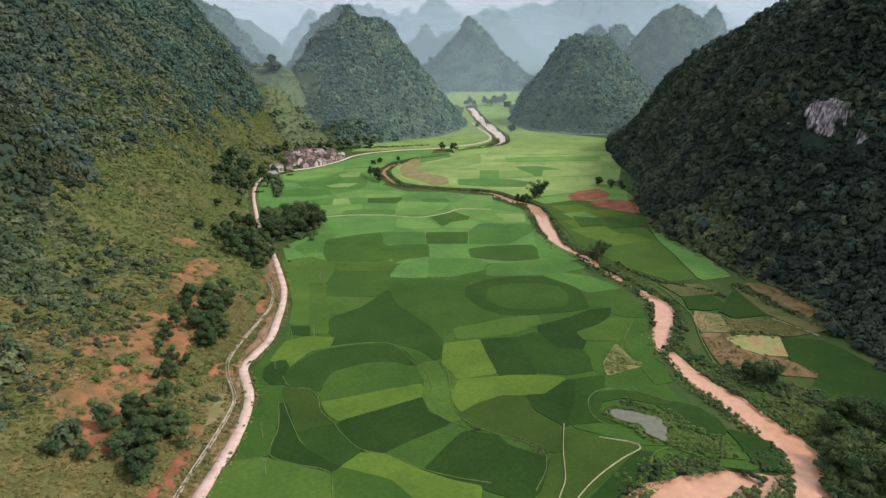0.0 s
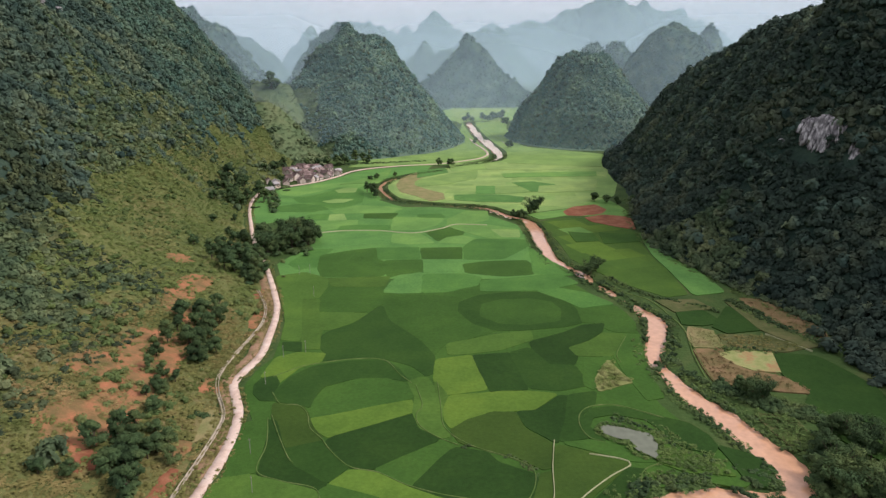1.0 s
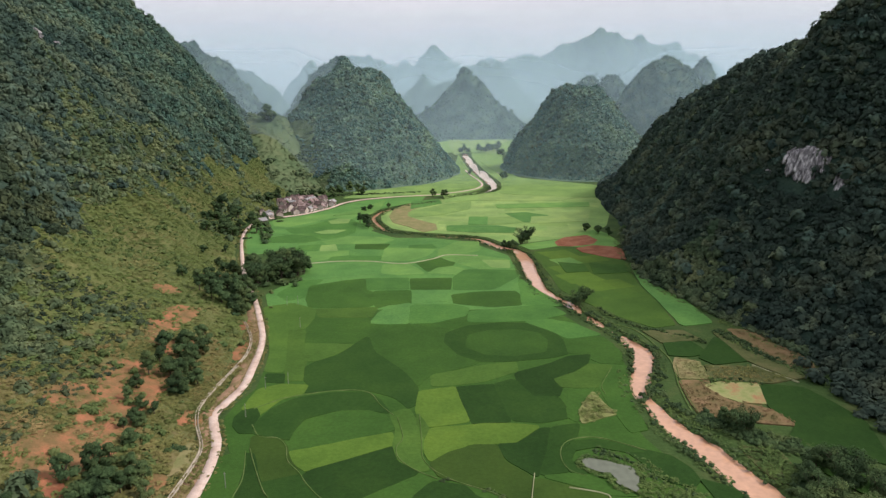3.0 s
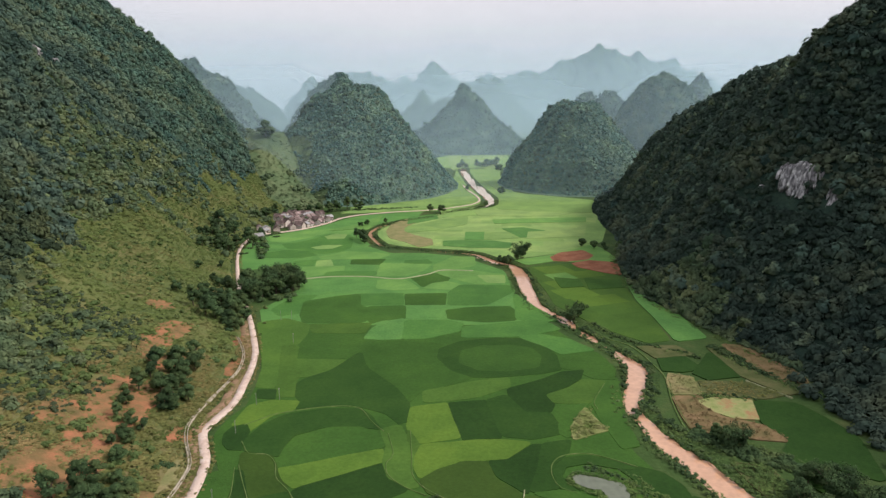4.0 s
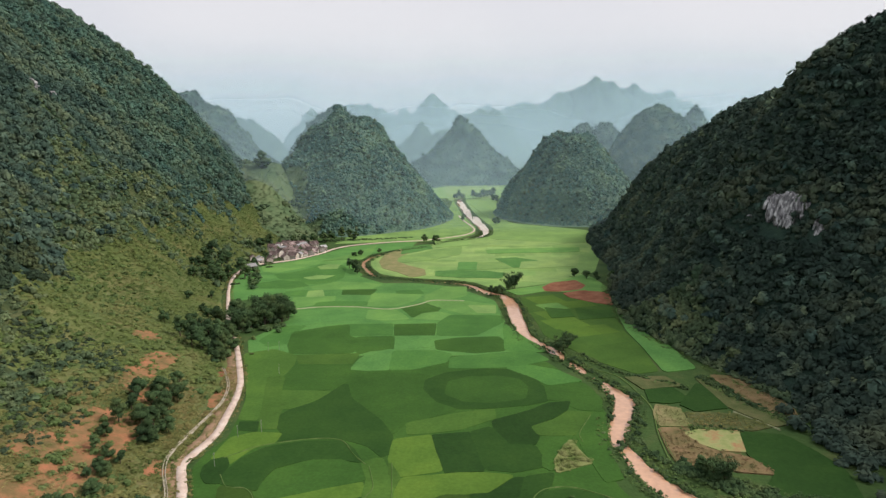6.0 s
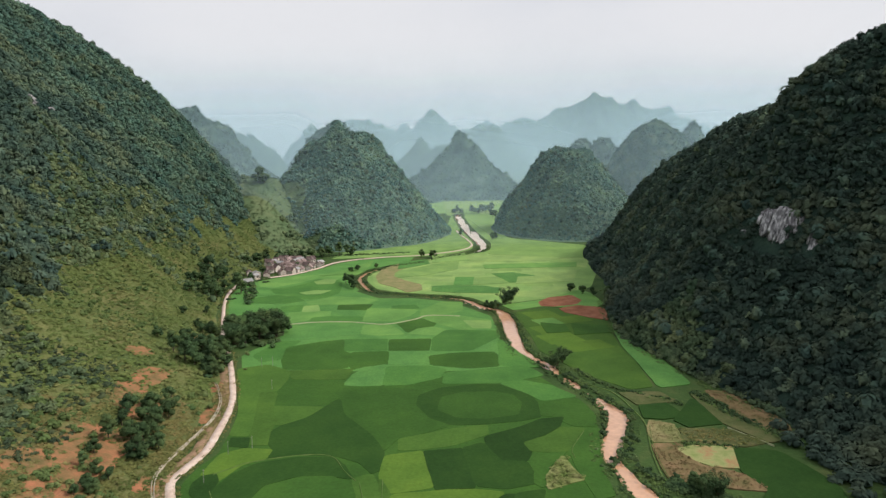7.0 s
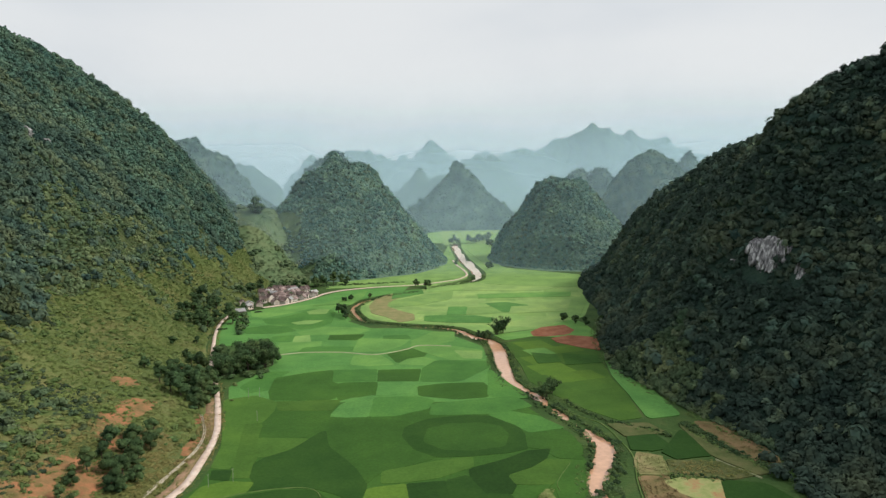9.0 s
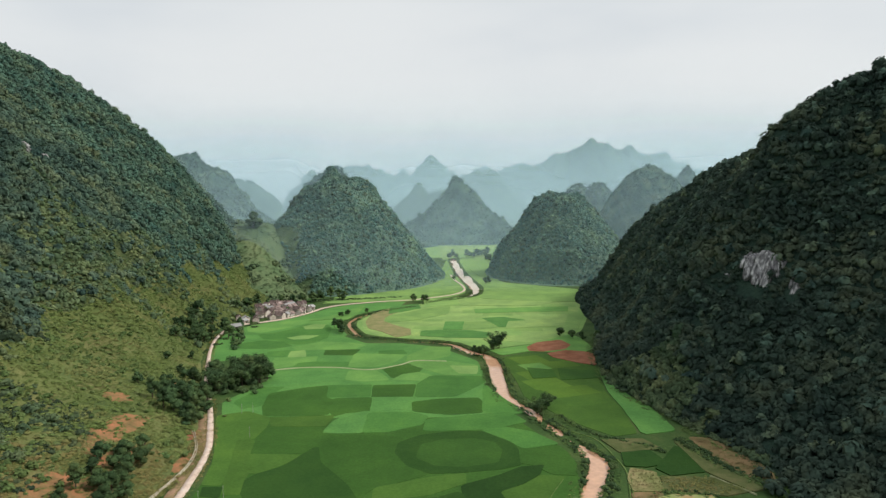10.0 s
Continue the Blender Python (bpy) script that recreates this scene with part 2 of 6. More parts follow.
# ---- lines of the plan ----
ROAD = [(-57.6, 111.2), (-56.4, 125.0), (-55.9, 133.7), (-55.1, 145.3), (-55.4, 157.2), (-57.4, 169.3), (-61.3, 179.4), (-64.6, 188.6), (-63.1, 198.6), (-61.5, 209.7), (-62.7, 224.4), (-64.5, 241.0), (-67.5, 256.6), (-73.1, 274.1), (-81.6, 298.1), (-90.5, 321.2), (-103.9, 353.6), (-119.3, 399.8), (-131.6, 440.2), (-139.7, 478.4), (-139.5, 516.1), (-123.6, 530.7), (-107.8, 546.2), (-92.8, 574.0), (-83.8, 601.4), (-67.4, 621.1), (-35.7, 638.4), (-2.3, 649.3), (27.0, 672.1), (44.0, 692.3), (52.8, 722.7), (50.4, 765.6), (43.6, 813.8), (39.0, 868.1)]
CHANNEL = [(-61.9, 118.8), (-61.6, 125.0), (-61.2, 135.9), (-60.7, 146.5), (-60.5, 160.1), (-61.7, 169.3), (-67.6, 181.9), (-70.1, 190.5), (-70.4, 200.8), (-70.2, 213.4), (-69.1, 224.4), (-68.7, 238.1), (-71.4, 253.4), (-76.8, 266.9), (-80.5, 274.1)]
RIVER = [(46.0, 1120.0), (46.0, 1052.2), (52.4, 894.0), (59.1, 813.8), (65.0, 741.6), (62.0, 690.0), (43.6, 657.5), (20.0, 640.0), (-2.1, 605.6), (-22.8, 590.0), (-41.5, 560.9), (-48.0, 535.0), (-46.0, 510.3), (-33.4, 475.6), (-18.2, 465.6), (2.4, 457.9), (18.6, 454.2), (34.2, 445.0), (46.0, 424.4), (57.0, 412.0), (59.8, 388.2), (59.4, 362.1), (59.9, 339.0), (60.9, 323.5), (65.9, 311.0), (71.8, 298.5), (74.2, 285.3), (77.5, 277.5), (80.3, 268.7), (84.2, 260.4), (86.1, 250.6), (87.8, 239.8), (83.3, 223.4), (76.6, 206.6), (78.2, 193.8), (79.4, 184.2), (82.2, 175.4), (85.6, 167.3), (88.0, 158.3), (90.3, 150.1), (92.3, 143.8), (90.9, 134.6), (86.0, 124.0), (75.6, 111.2)]
ARM = [(88.2, 129.8), (82.0, 128.2), (75.7, 129.0), (69.8, 130.7), (60.2, 128.6), (49.1, 125.0), (41.1, 115.3)]
PATH_S = [(33.3, 155.2), (30.9, 142.8), (29.4, 131.5), (26.9, 125.0), (24.1, 116.2)]
PATH_E = [(41.5, 148.8), (49.1, 146.5), (51.1, 144.0), (45.0, 139.3), (37.7, 132.6), (32.4, 126.4), (27.1, 118.8)]
BUND_A = [(-53.0, 192.5), (-48.6, 196.6), (-43.4, 200.8), (-28.4, 205.6), (-17.5, 204.7), (-11.7, 194.5), (-7.1, 187.8)]
BUND_B = [(-50.5, 181.9), (-46.3, 174.9), (-41.0, 174.2), (-37.1, 169.3), (-34.8, 161.6), (-30.3, 155.8), (-27.1, 150.4), (-21.0, 143.3), (-13.5, 140.9), (-6.1, 135.9), (2.2, 132.4), (11.6, 130.0)]
BUND_C = [(1.1, 188.6), (2.2, 174.2), (3.4, 161.6), (10.2, 153.0), (20.3, 147.3), (25.6, 142.8), (25.5, 135.9), (21.7, 127.0)]
BUND_D = [(-47.3, 168.3), (-43.1, 158.6), (-38.0, 147.8), (-35.8, 144.8)]
BUND_E = [(-48.1, 167.0), (-44.9, 153.0), (-44.4, 141.6), (-37.2, 137.4), (-27.9, 134.1), (-25.6, 125.4)]
BUND_F = [(-5.8, 186.7), (-3.3, 174.2), (-4.9, 169.3), (-3.9, 163.0), (0.9, 157.2), (7.1, 153.0)]
BUND_G = [(47.3, 154.1), (43.3, 156.6), (41.9, 162.4), (43.1, 168.9), (47.1, 173.2), (54.2, 174.2), (61.6, 170.5), (67.1, 166.7)]
BUND_J = [(97.1, 228.6), (93.8, 215.4), (91.9, 204.3), (90.9, 194.9), (90.6, 187.8)]
BUND_K = [(94.0, 214.4), (103.3, 213.4), (107.3, 213.4), (113.8, 212.0), (120.6, 209.7)]
BUND_L = [(106.6, 228.6), (105.3, 220.8), (104.5, 214.4)]
BUND_M = [(51.2, 135.4), (53.3, 140.9), (55.9, 143.3), (58.3, 144.3)]
POND = [(47.1, 161.8), (49.9, 163.0), (55.3, 160.4), (59.6, 158.6), (61.2, 155.2), (60.1, 151.4), (59.0, 146.3), (56.8, 147.8), (54.3, 150.4), (54.2, 154.1), (50.9, 155.8), (47.8, 158.3)]
HEDGE_A = [(127.3, 263.4), (130.8, 248.3), (134.9, 233.6), (140.1, 222.8), (143.6, 216.8)]
HEDGE_B = [(81.8, 294.7), (87.2, 280.2), (93.9, 268.3), (101.0, 263.4), (107.5, 257.9), (114.0, 254.7), (115.6, 248.3)]
HEDGE_C = [(52.0, 165.8), (59.2, 162.7), (63.4, 158.1), (64.8, 153.0), (69.6, 147.8), (75.0, 142.8)]
HEDGE_D = [(90.3, 187.0), (95.3, 181.9), (100.8, 174.9), (107.3, 170.9), (114.1, 165.2), (122.7, 156.4)]
HEDGE_E = [(43.2, 127.4), (47.8, 131.9), (51.6, 135.4), (56.9, 136.7), (62.7, 137.2), (68.7, 140.0)]
HEDGE_F = [(102.7, 153.0), (102.5, 146.5), (100.9, 140.0), (97.3, 131.5), (93.8, 123.5)]
HEDGE_G = [(101.1, 210.6), (107.3, 213.4), (114.5, 213.4), (121.2, 210.6)]
BUND_H = [(71.6, 224.4), (64.5, 209.7), (64.1, 202.9)]
BUND_I = [(-72.9, 377.4), (-56.6, 382.7), (-35.9, 382.7), (-15.0, 377.4), (2.1, 388.3), (11.1, 398.3), (30.7, 396.8)]
TRACK_E = [(74.4, 289.7), (83.0, 274.1), (92.4, 263.4), (95.5, 244.0), (96.0, 229.7), (91.6, 209.7), (89.2, 192.5), (89.3, 186.7)]
TRACK_R = [(125.4, 227.0), (129.2, 220.3), (134.9, 211.5)]
TRACK_N = [(82.4, 786.3), (79.4, 868.1), (90.0, 960.2), (89.8, 1035.8), (109.0, 1203.2), (145.8, 1416.0)]

# ---- ground: one sheet out to the horizon, with the river's bed sunk into it ----
river_line = spline(RIVER, 2.5)
arm_line = spline(ARM, 2.5)


def river_half_width(y):
    return np.interp(y, [110, 148, 165, 176, 186, 198, 206, 224, 240, 251, 260, 269, 277, 286, 298, 311, 324, 340, 388, 412, 424, 445, 458, 466, 476, 510, 545, 561, 590, 657, 690, 742, 814, 1000], [4.4, 3.9, 3.6, 3.0, 2.3, 1.3, 2.2, 2.9, 3.5, 2.3, 0.7, 0.2, 1.6, 0.5, 1.9, 1.7, 2.6, 3.2, 4.0, 2.4, 2.4, 2.4, 0.5, 0.3, 1.2, 1.4, 1.6, 1.4, 0.3, 0.3, 2.2, 4.2, 4.6, 4.0])


xs = np.concatenate([np.linspace(-4900, -200, 24)[:-1], np.arange(-200, 260, 3.0), np.linspace(260, 4900, 24)])
ys = np.concatenate([np.linspace(-3000, 100, 16)[:-1], np.arange(100, 800, 3.0), np.linspace(800, 4950, 46)])
gx, gy = np.meshgrid(xs, ys)
gz = 0.12 * fbm(gx, gy, 40, 3, 5)
near = (gx > -160) & (gx < 260) & (gy > 60) & (gy < 1110)
bed = np.full(gx.shape, 1e9)
bed[near] = np.minimum(distance_to(river_line, gx[near], gy[near]) - river_half_width(gy[near]), distance_to(arm_line, gx[near], gy[near]) - 4.6)
gz = np.where(near, gz - 2.2 * (1 - smooth(-1.0, 2.0, bed)), gz)
idx = np.arange(gx.size).reshape(gx.shape)
quads = np.stack([idx[:-1, :-1], idx[:-1, 1:], idx[1:, 1:], idx[1:, :-1]], -1).reshape(-1, 4)
ground = new("ground", raw_mesh("ground", np.stack([gx, gy, gz], -1).reshape(-1, 3), quads, M_MEADOW, True))
tagged(ground, "grassy valley floor between limestone hills", "ground", kind="structure")


def ribbon(name, line, half, z, mat, height=0.0, flare=1.18):
    """A strip along a line; half: half widths; with a skirt that reaches down by height."""
    t = np.gradient(line, axis=0)
    t /= np.linalg.norm(t, axis=1)[:, None] + 1e-9
    nrm = np.stack([-t[:, 1], t[:, 0]], 1)
    half = np.broadcast_to(half, len(line))[:, None]
    z = np.broadcast_to(z, len(line))
    n = len(line)
    offs = (-flare, -1.0, 0.0, 1.0, flare) if height else (-1.0, 0.0, 1.0)
    rows = []
    for o in offs:
        zz = z - height if abs(o) > 1.01 else z + (0.03 if o == 0 and height else 0)
        rows.append(np.column_stack([line + nrm * half * o, zz]))
    v = np.stack(rows, 1).reshape(-1, 3)
    k = len(offs)
    i = np.arange(n - 1)[:, None] * k + np.arange(k - 1)[None]
    i = i.ravel()
    return raw_mesh(name, v, np.stack([i, i + k, i + k + 1, i + 1], 1)[:, ::-1], mat, True)


def wobble(line, base, amount, seed, scale=12.0):
    return base * (1 + amount * fbm(line[:, 0] + line[:, 1], line[:, 1] - line[:, 0], scale, 3, seed))


river = new("river", ribbon("river", river_line, wobble(river_line, river_half_width(river_line[:, 1]) * 1.12 + 0.8, 0.18, 17, 9), -0.75, M_RIVER))
tagged(river, "muddy pinkish brown river winding through the fields", "river", kind="structure")
bar_line = river_line[(river_line[:, 1] > 640) & (river_line[:, 1] < 1080)]
bar = new("gravel_bar", ribbon("gravel_bar", bar_line + np.array((2.5, 0.0)), wobble(bar_line, 6.0, 0.9, 27, 26), -0.70, M_GRAVEL))
tagged(bar, "pale gravel bars beside the far river channel", "gravel bar", kind="structure")
arm = new("river_arm", ribbon("river_arm", arm_line, wobble(arm_line, 6.0, 0.25, 9), -0.77, M_RIVER))
tagged(arm, "wide muddy side arm of the river", "river", kind="structure")
pond_line = spline(POND + POND[:1], 1.0)[:-1]
pond_mid = pond_line.mean(0)
shore = 1 + 0.14 * fbm(pond_line[:, 0], pond_line[:, 1], 2.5, 3, 19)[:, None]
pond_line = pond_mid + (pond_line - pond_mid) * shore
pv = np.vstack([np.column_stack([pond_line, np.full(len(pond_line), 0.62)]), [(*pond_mid, 0.62)]])
pond_ob = new("pond", raw_mesh("pond", pv, [(i, (i + 1) % len(pond_line), len(pond_line)) for i in range(len(pond_line))], M_POND))
tagged(pond_ob, "small grey fish pond among green rice", "pond", kind="structure")

road_line = spline(ROAD, 2.0)
road_half = np.interp(road_line[:, 1], [110, 300, 420, 520, 600, 900], [1.4, 1.2, 1.0, 1.2, 1.0, 1.1])
road_z = 0.45 + 0.0 * road_half
road = new("road", ribbon("road", road_line, wobble(road_line, road_half, 0.16, 3, 9), road_z, M_ROAD, 0.6))
tagged(road, "pale dusty gravel road along the foot of the slope", "road", kind="structure")


# ---- hills ----
def hill(name, height, x0, x1, y0, y1, step, mat, label, under=None, wooded=None):
    """A hill as a sheet over the plan; only the part above ground is kept."""
    hx, hy = np.meshgrid(np.arange(x0, x1 + step, step), np.arange(y0, y1 + step, step))
    hz = height(hx, hy)
    i = np.arange(hx.size).reshape(hx.shape)
    q = np.stack([i[:-1, :-1], i[:-1, 1:], i[1:, 1:], i[1:, :-1]], -1).reshape(-1, 4)
    q = q[hz.ravel()[q].max(1) > -0.6]
    used, q = np.unique(q, return_inverse=True)
    v = np.stack([hx, hy, np.maximum(hz, -3.0)], -1).reshape(-1, 3)[used]
    q = q.reshape(-1, 4)
    ob = new(name, raw_mesh(name, v, q, mat, True))
    if under:
        c = v[q].mean(1)
        for k in under:
            ob.data.materials.append(k)
        ob.data.polygons.foreach_set("material_index", np.asarray(wooded(c[:, 0], c[:, 1], c[:, 2], 0), np.int32))
    return tagged(ob, label, "hill", kind="structure")


def wooded_west(x, y, h, steep):
    """Where trees take over from grass on the western mountain."""
    line = np.interp(y, [110, 190, 250, 284, 330, 400, 480, 560, 620, 700], [19, 20, 27, 31, 35, 42, 36, 36, 40, 40]) + 16 * fbm(x, y, 30, 4, 71) + 16 * fbm(x, y, 6, 2, 69)
    return h > line


def dark_west(x, y, h, steep):
    """Where the western mountain's trees stand dark and close; below that they are lighter and looser."""
    line = np.interp(y, [110, 250, 290, 330, 425, 454, 509, 572, 626, 670], [27, 33, 40, 60, 100, 98, 88, 72, 50, 38]) + 44 * fbm(x, y, 45, 4, 72) + 26 * fbm(x, y, 6, 2, 70)
    return h > line


def near_west(x, y):
    """The near shoulder of the western mountain, with a browner thicket."""
    return y + 70 * fbm(x, y, 50, 4, 78) < 300


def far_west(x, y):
    """The far end of the western ridge, where haze is tinted into the leaf colour."""
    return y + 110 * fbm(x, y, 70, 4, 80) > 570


def greener(x, y):
    """Where the apron's dry grass gives way to green."""
    return y + 60 * fbm(x, y, 50, 4, 81) - 0.5 * (x + 110) > 222


def west_cover(x, y, h, steep):
    return np.where(wooded_west(x, y, h, steep), np.where(dark_west(x, y, h, steep), 1, 3), np.where(greener(x, y), 2, 0))


def west_height(x, y):
    """The long western mountain: a grassy apron at its foot, then steep wooded rock."""
    foot = np.interp(y, [0, 111, 200, 274, 320, 400, 480, 560, 640, 760], [-58, -61, -68, -78, -93, -124, -149, -146, -138, -135])
    d = foot - x + 5 * fbm(x, y, 45, 3, 11)
    near_p = np.interp(d, [-20, 0, 8, 16, 30, 62, 86, 105, 135, 165, 200, 260, 340, 460], [-6, 0, 2.6, 5.6, 10, 22, 42, 63, 90, 118, 152, 203, 250, 275])
    far_p = np.interp(d, [-20, 0, 25, 50, 78, 111, 138, 165, 185, 250, 340, 460], [-6, 0, 14, 42, 82, 122, 154, 178, 200, 250, 285, 300])
    b = smooth(320, 450, y)
    h = near_p * (1 - b) + far_p * b
    fade = 1 - smooth(715, 965, y - 0.25 * (x + 250))
    rough = smooth(10, 60, h)
    return h * fade - 4 * (1 - fade) + rough * (7 * fbm(x, y, 60, 4, 21) + 6.5 * fbm(0.35 * x, y, 26, 3, 23) + 4.5 * fbm(x, y, 14, 3, 22) - 5)


def east_height(x, y):
    """The dark eastern mountain with a bare cliff."""
    foot = np.interp(y, [0, 120, 200, 240, 285, 347, 420, 481, 596, 678, 800], [158, 158, 156, 151, 136, 121, 130, 147, 156, 168, 190])
    d = x - foot + 4 * fbm(x, y, 40, 3, 31)
    p = np.interp(d, [-20, 0, 20, 49, 71, 84, 92, 104, 125, 155, 220, 330, 450], [-6, 0, 17, 66, 102, 122, 138, 152, 168, 182, 196, 170, 120])
    s = np.interp(y, [60, 200, 285, 330, 365, 500, 700], [0.45, 0.5, 0.62, 0.78, 1.0, 1.0, 0.95])
    s = s + (1 - s) * smooth(95, 160, d)
    cap = np.interp(y, [60, 300, 345, 358, 370, 384, 400, 425, 450, 480, 510, 540, 600, 700], [164, 170, 170, 164, 146, 122, 116, 116, 116, 122, 116, 102, 90, 68])
    fade = 1 - smooth(600, 830, y - 0.35 * (x - 200))
    rough = smooth(8, 50, p)
    h = p * s
    h = np.where(h > cap - 12, cap - 12 + 24 * (1 - np.exp(-np.maximum(h - cap + 12, 0) / 24)), h)
    return h * fade - 4 * (1 - fade) + rough * (6 * fbm(x, y, 50, 4, 41) + 5.5 * fbm(0.4 * x, y, 24, 3, 43) + 2.6 * fbm(x, y, 12, 3, 42))


def cone(cx, cy, top, radii, profile, sx=1.0, front=1.0, left=1.0, seed=0, rough=1.0):
    """A karst tower: height against distance from its middle, drawn out to the front (towards -y) or left."""
    def height(x, y):
        dx, dy = (x - cx) / sx, y - cy
        dx = np.where(dx < 0, dx / left, dx)
        dy = np.where(dy < 0, dy / front, dy)
        r = np.sqrt(dx * dx + dy * dy)
        r = r * (1 + 0.10 * fbm(x, y, max(radii) * 0.7, 3, seed)) + 0.03 * max(radii) * fbm(x, y, max(radii) * 0.2, 3, seed + 3)
        h = top * np.interp(r, radii, profile)
        return h + rough * smooth(0.1, 0.4, h / top) * top * (0.085 * fbm(x, y, max(radii) * 0.25, 4, seed + 7) + 0.065 * fbm(x, y, max(radii) * 0.10, 3, seed + 9))
    return height


B1 = cone(-100, 850, 126, [0, 22, 38, 54, 72, 95, 114, 132, 165], [1, 0.98, 0.90, 0.75, 0.58, 0.36, 0.17, 0, -0.06], front=1.28, left=1.22, seed=51, rough=0.8)
B2 = cone(-117, 856, 147, [0, 5, 12, 20, 34, 60, 110], [1, 0.98, 0.92, 0.85, 0.70, 0.40, -0.06], seed=52, rough=0.5)
B3 = cone(-146, 846, 116, [0, 8, 15, 30, 70, 120], [1, 0.98, 0.88, 0.72, 0.36, -0.06], seed=53, rough=0.5)


def saddle(x, y):
    """The green pass between the western mountain and the wooded cone."""
    return 76 * smooth(590, 760, y) * (1 - smooth(800, 900, y)) * smooth(-340, -240, x) * (1 - smooth(-190, -95, x)) - 2 + 2.5 * fbm(x, y, 40, 3, 55)


def b_height(x, y):
    return np.maximum(np.maximum(B1(x, y), B2(x, y)), B3(x, y))


R1 = cone(189, 880, 109, [0, 20, 31, 40, 51, 65, 84, 95, 125], [1, 0.99, 0.93, 0.82, 0.68, 0.52, 0.33, 0.02, -0.06], front=1.3, seed=61, rough=0.8)
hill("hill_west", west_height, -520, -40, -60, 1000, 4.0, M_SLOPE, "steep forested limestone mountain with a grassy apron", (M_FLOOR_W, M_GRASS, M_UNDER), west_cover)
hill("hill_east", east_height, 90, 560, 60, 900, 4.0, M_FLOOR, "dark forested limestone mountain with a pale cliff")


def open_flank(x, y, h, steep):
    """The grassy lower flank of the cone that faces the pass."""
    return h < 88 * smooth(-95, -170, x) + 46 * fbm(x, y, 34, 4, 79) - 4


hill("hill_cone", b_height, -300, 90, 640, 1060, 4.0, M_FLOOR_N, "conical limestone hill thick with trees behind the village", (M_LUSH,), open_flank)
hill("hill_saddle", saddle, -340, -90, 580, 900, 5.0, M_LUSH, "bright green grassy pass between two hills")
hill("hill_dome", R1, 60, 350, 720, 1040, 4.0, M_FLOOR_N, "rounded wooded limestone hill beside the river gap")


# ---- rice fields, each its own plot ----
def rounded(points, turns=2):
    p = np.array(points, float)
    cut = 0.02 if len(p) < 6 else 0.08
    for _ in range(turns if len(p) < 6 else turns + 1):
        q = np.roll(p, -1, axis=0)
        p = np.stack([(1 - cut) * p + cut * q, cut * p + (1 - cut) * q], 1).reshape(-1, 2)
    return p


FIELD_NAMES = {"paddy": "rice_field", "maize": "maize_field", "stubble": "stubble_field", "soil": "bare_field"}
FIELD_LABELS = {"D": "dark green plot of tall rice", "N": "deep green plot of rice", "Q": "full green plot of rice, ringed by a darker one", "M": "mid green plot of rice", "O": "olive green plot of rice",
                "I": "even green plot of rice, lightened for haze", "J": "soft green plot of young rice, lightened for haze", "H": "soft light green plot of rice, paled for haze", "G": "fresh light green plot of young rice, paled for haze", "F": "pale fresh green plot of young rice, paled for haze", "K": "fresh green plot of young rice", "L": "bright light green plot of young rice", "Y": "yellowing plot of ripening maize",
                "W": "weedy olive green fallow plot", "T": "dry tan stubble plot", "B": "brown fallow plot with dead weeds", "P": "pale plot of drying mud and weeds", "R": "bare plot of ploughed red soil"}
plots = []
FIRST_DRAWN = 0


def field(kind, crop, outline, z=None):
    """A plot of one crop: a slab with a slightly uneven top, each later one a little prouder."""
    rank = len(plots) - FIRST_DRAWN if FIRST_DRAWN else 0
    z = z or 0.20 if len(plots) < 8 or z else 0.203 if len(plots) == 8 else 0.206 if not FIRST_DRAWN else 0.21 + 0.002 * rank
    bm = bmesh.new()
    pts = rounded(outline)
    if FIRST_DRAWN:
        ring = np.roll(pts, -1, axis=0) - np.roll(pts, 1, axis=0)
        out = np.stack([ring[:, 1], -ring[:, 0]], 1) / (np.linalg.norm(ring, axis=1)[:, None] + 1e-9)
        turn = np.sum(pts[:, 0] * np.roll(pts[:, 1], -1) - np.roll(pts[:, 0], -1) * pts[:, 1])
        pts = pts + out * (0.5 if turn > 0 else -0.5)
    if len(plots) > 7:
        ring = np.vstack([pts, pts[:1]])
        fine = [ring[i] + (ring[i + 1] - ring[i]) * s for i in range(len(pts)) for s in np.linspace(0, 1, max(1, int(np.linalg.norm(ring[i + 1] - ring[i]) / 3.5)), endpoint=False)]
        pts = np.array(fine)
        pts = pts + 0.45 * np.stack([fbm(pts[:, 0], pts[:, 1], 7, 3, 91), fbm(pts[:, 0], pts[:, 1], 7, 3, 95)], 1)
    top = [bm.verts.new((x, y, z)) for x, y in pts]
    low = [bm.verts.new((x * 1.0, y, -0.4)) for x, y in pts]
    n = len(pts)
    f = bm.faces.new(top)
    for i in range(n):
        bm.faces.new((top[i], low[i], low[(i + 1) % n], top[(i + 1) % n]))
    bmesh.ops.triangulate(bm, faces=[f])
    bmesh.ops.recalc_face_normals(bm, faces=bm.faces[:])
    ob = part(FIELD_NAMES[kind], bm, CROPS[crop], None)
    tagged(ob, FIELD_LABELS[crop], "field", "plots of the valley floor")
    plots.append(ob)


def inside(x, y, outline):
    """Whether a point lies within an outline."""
    odd = False
    for (ax, ay), (bx, by) in zip(outline, outline[1:] + outline[:1]):
        if (ay > y) != (by > y) and x < ax + (y - ay) / (by - ay) * (bx - ax):
            odd = not odd
    return odd


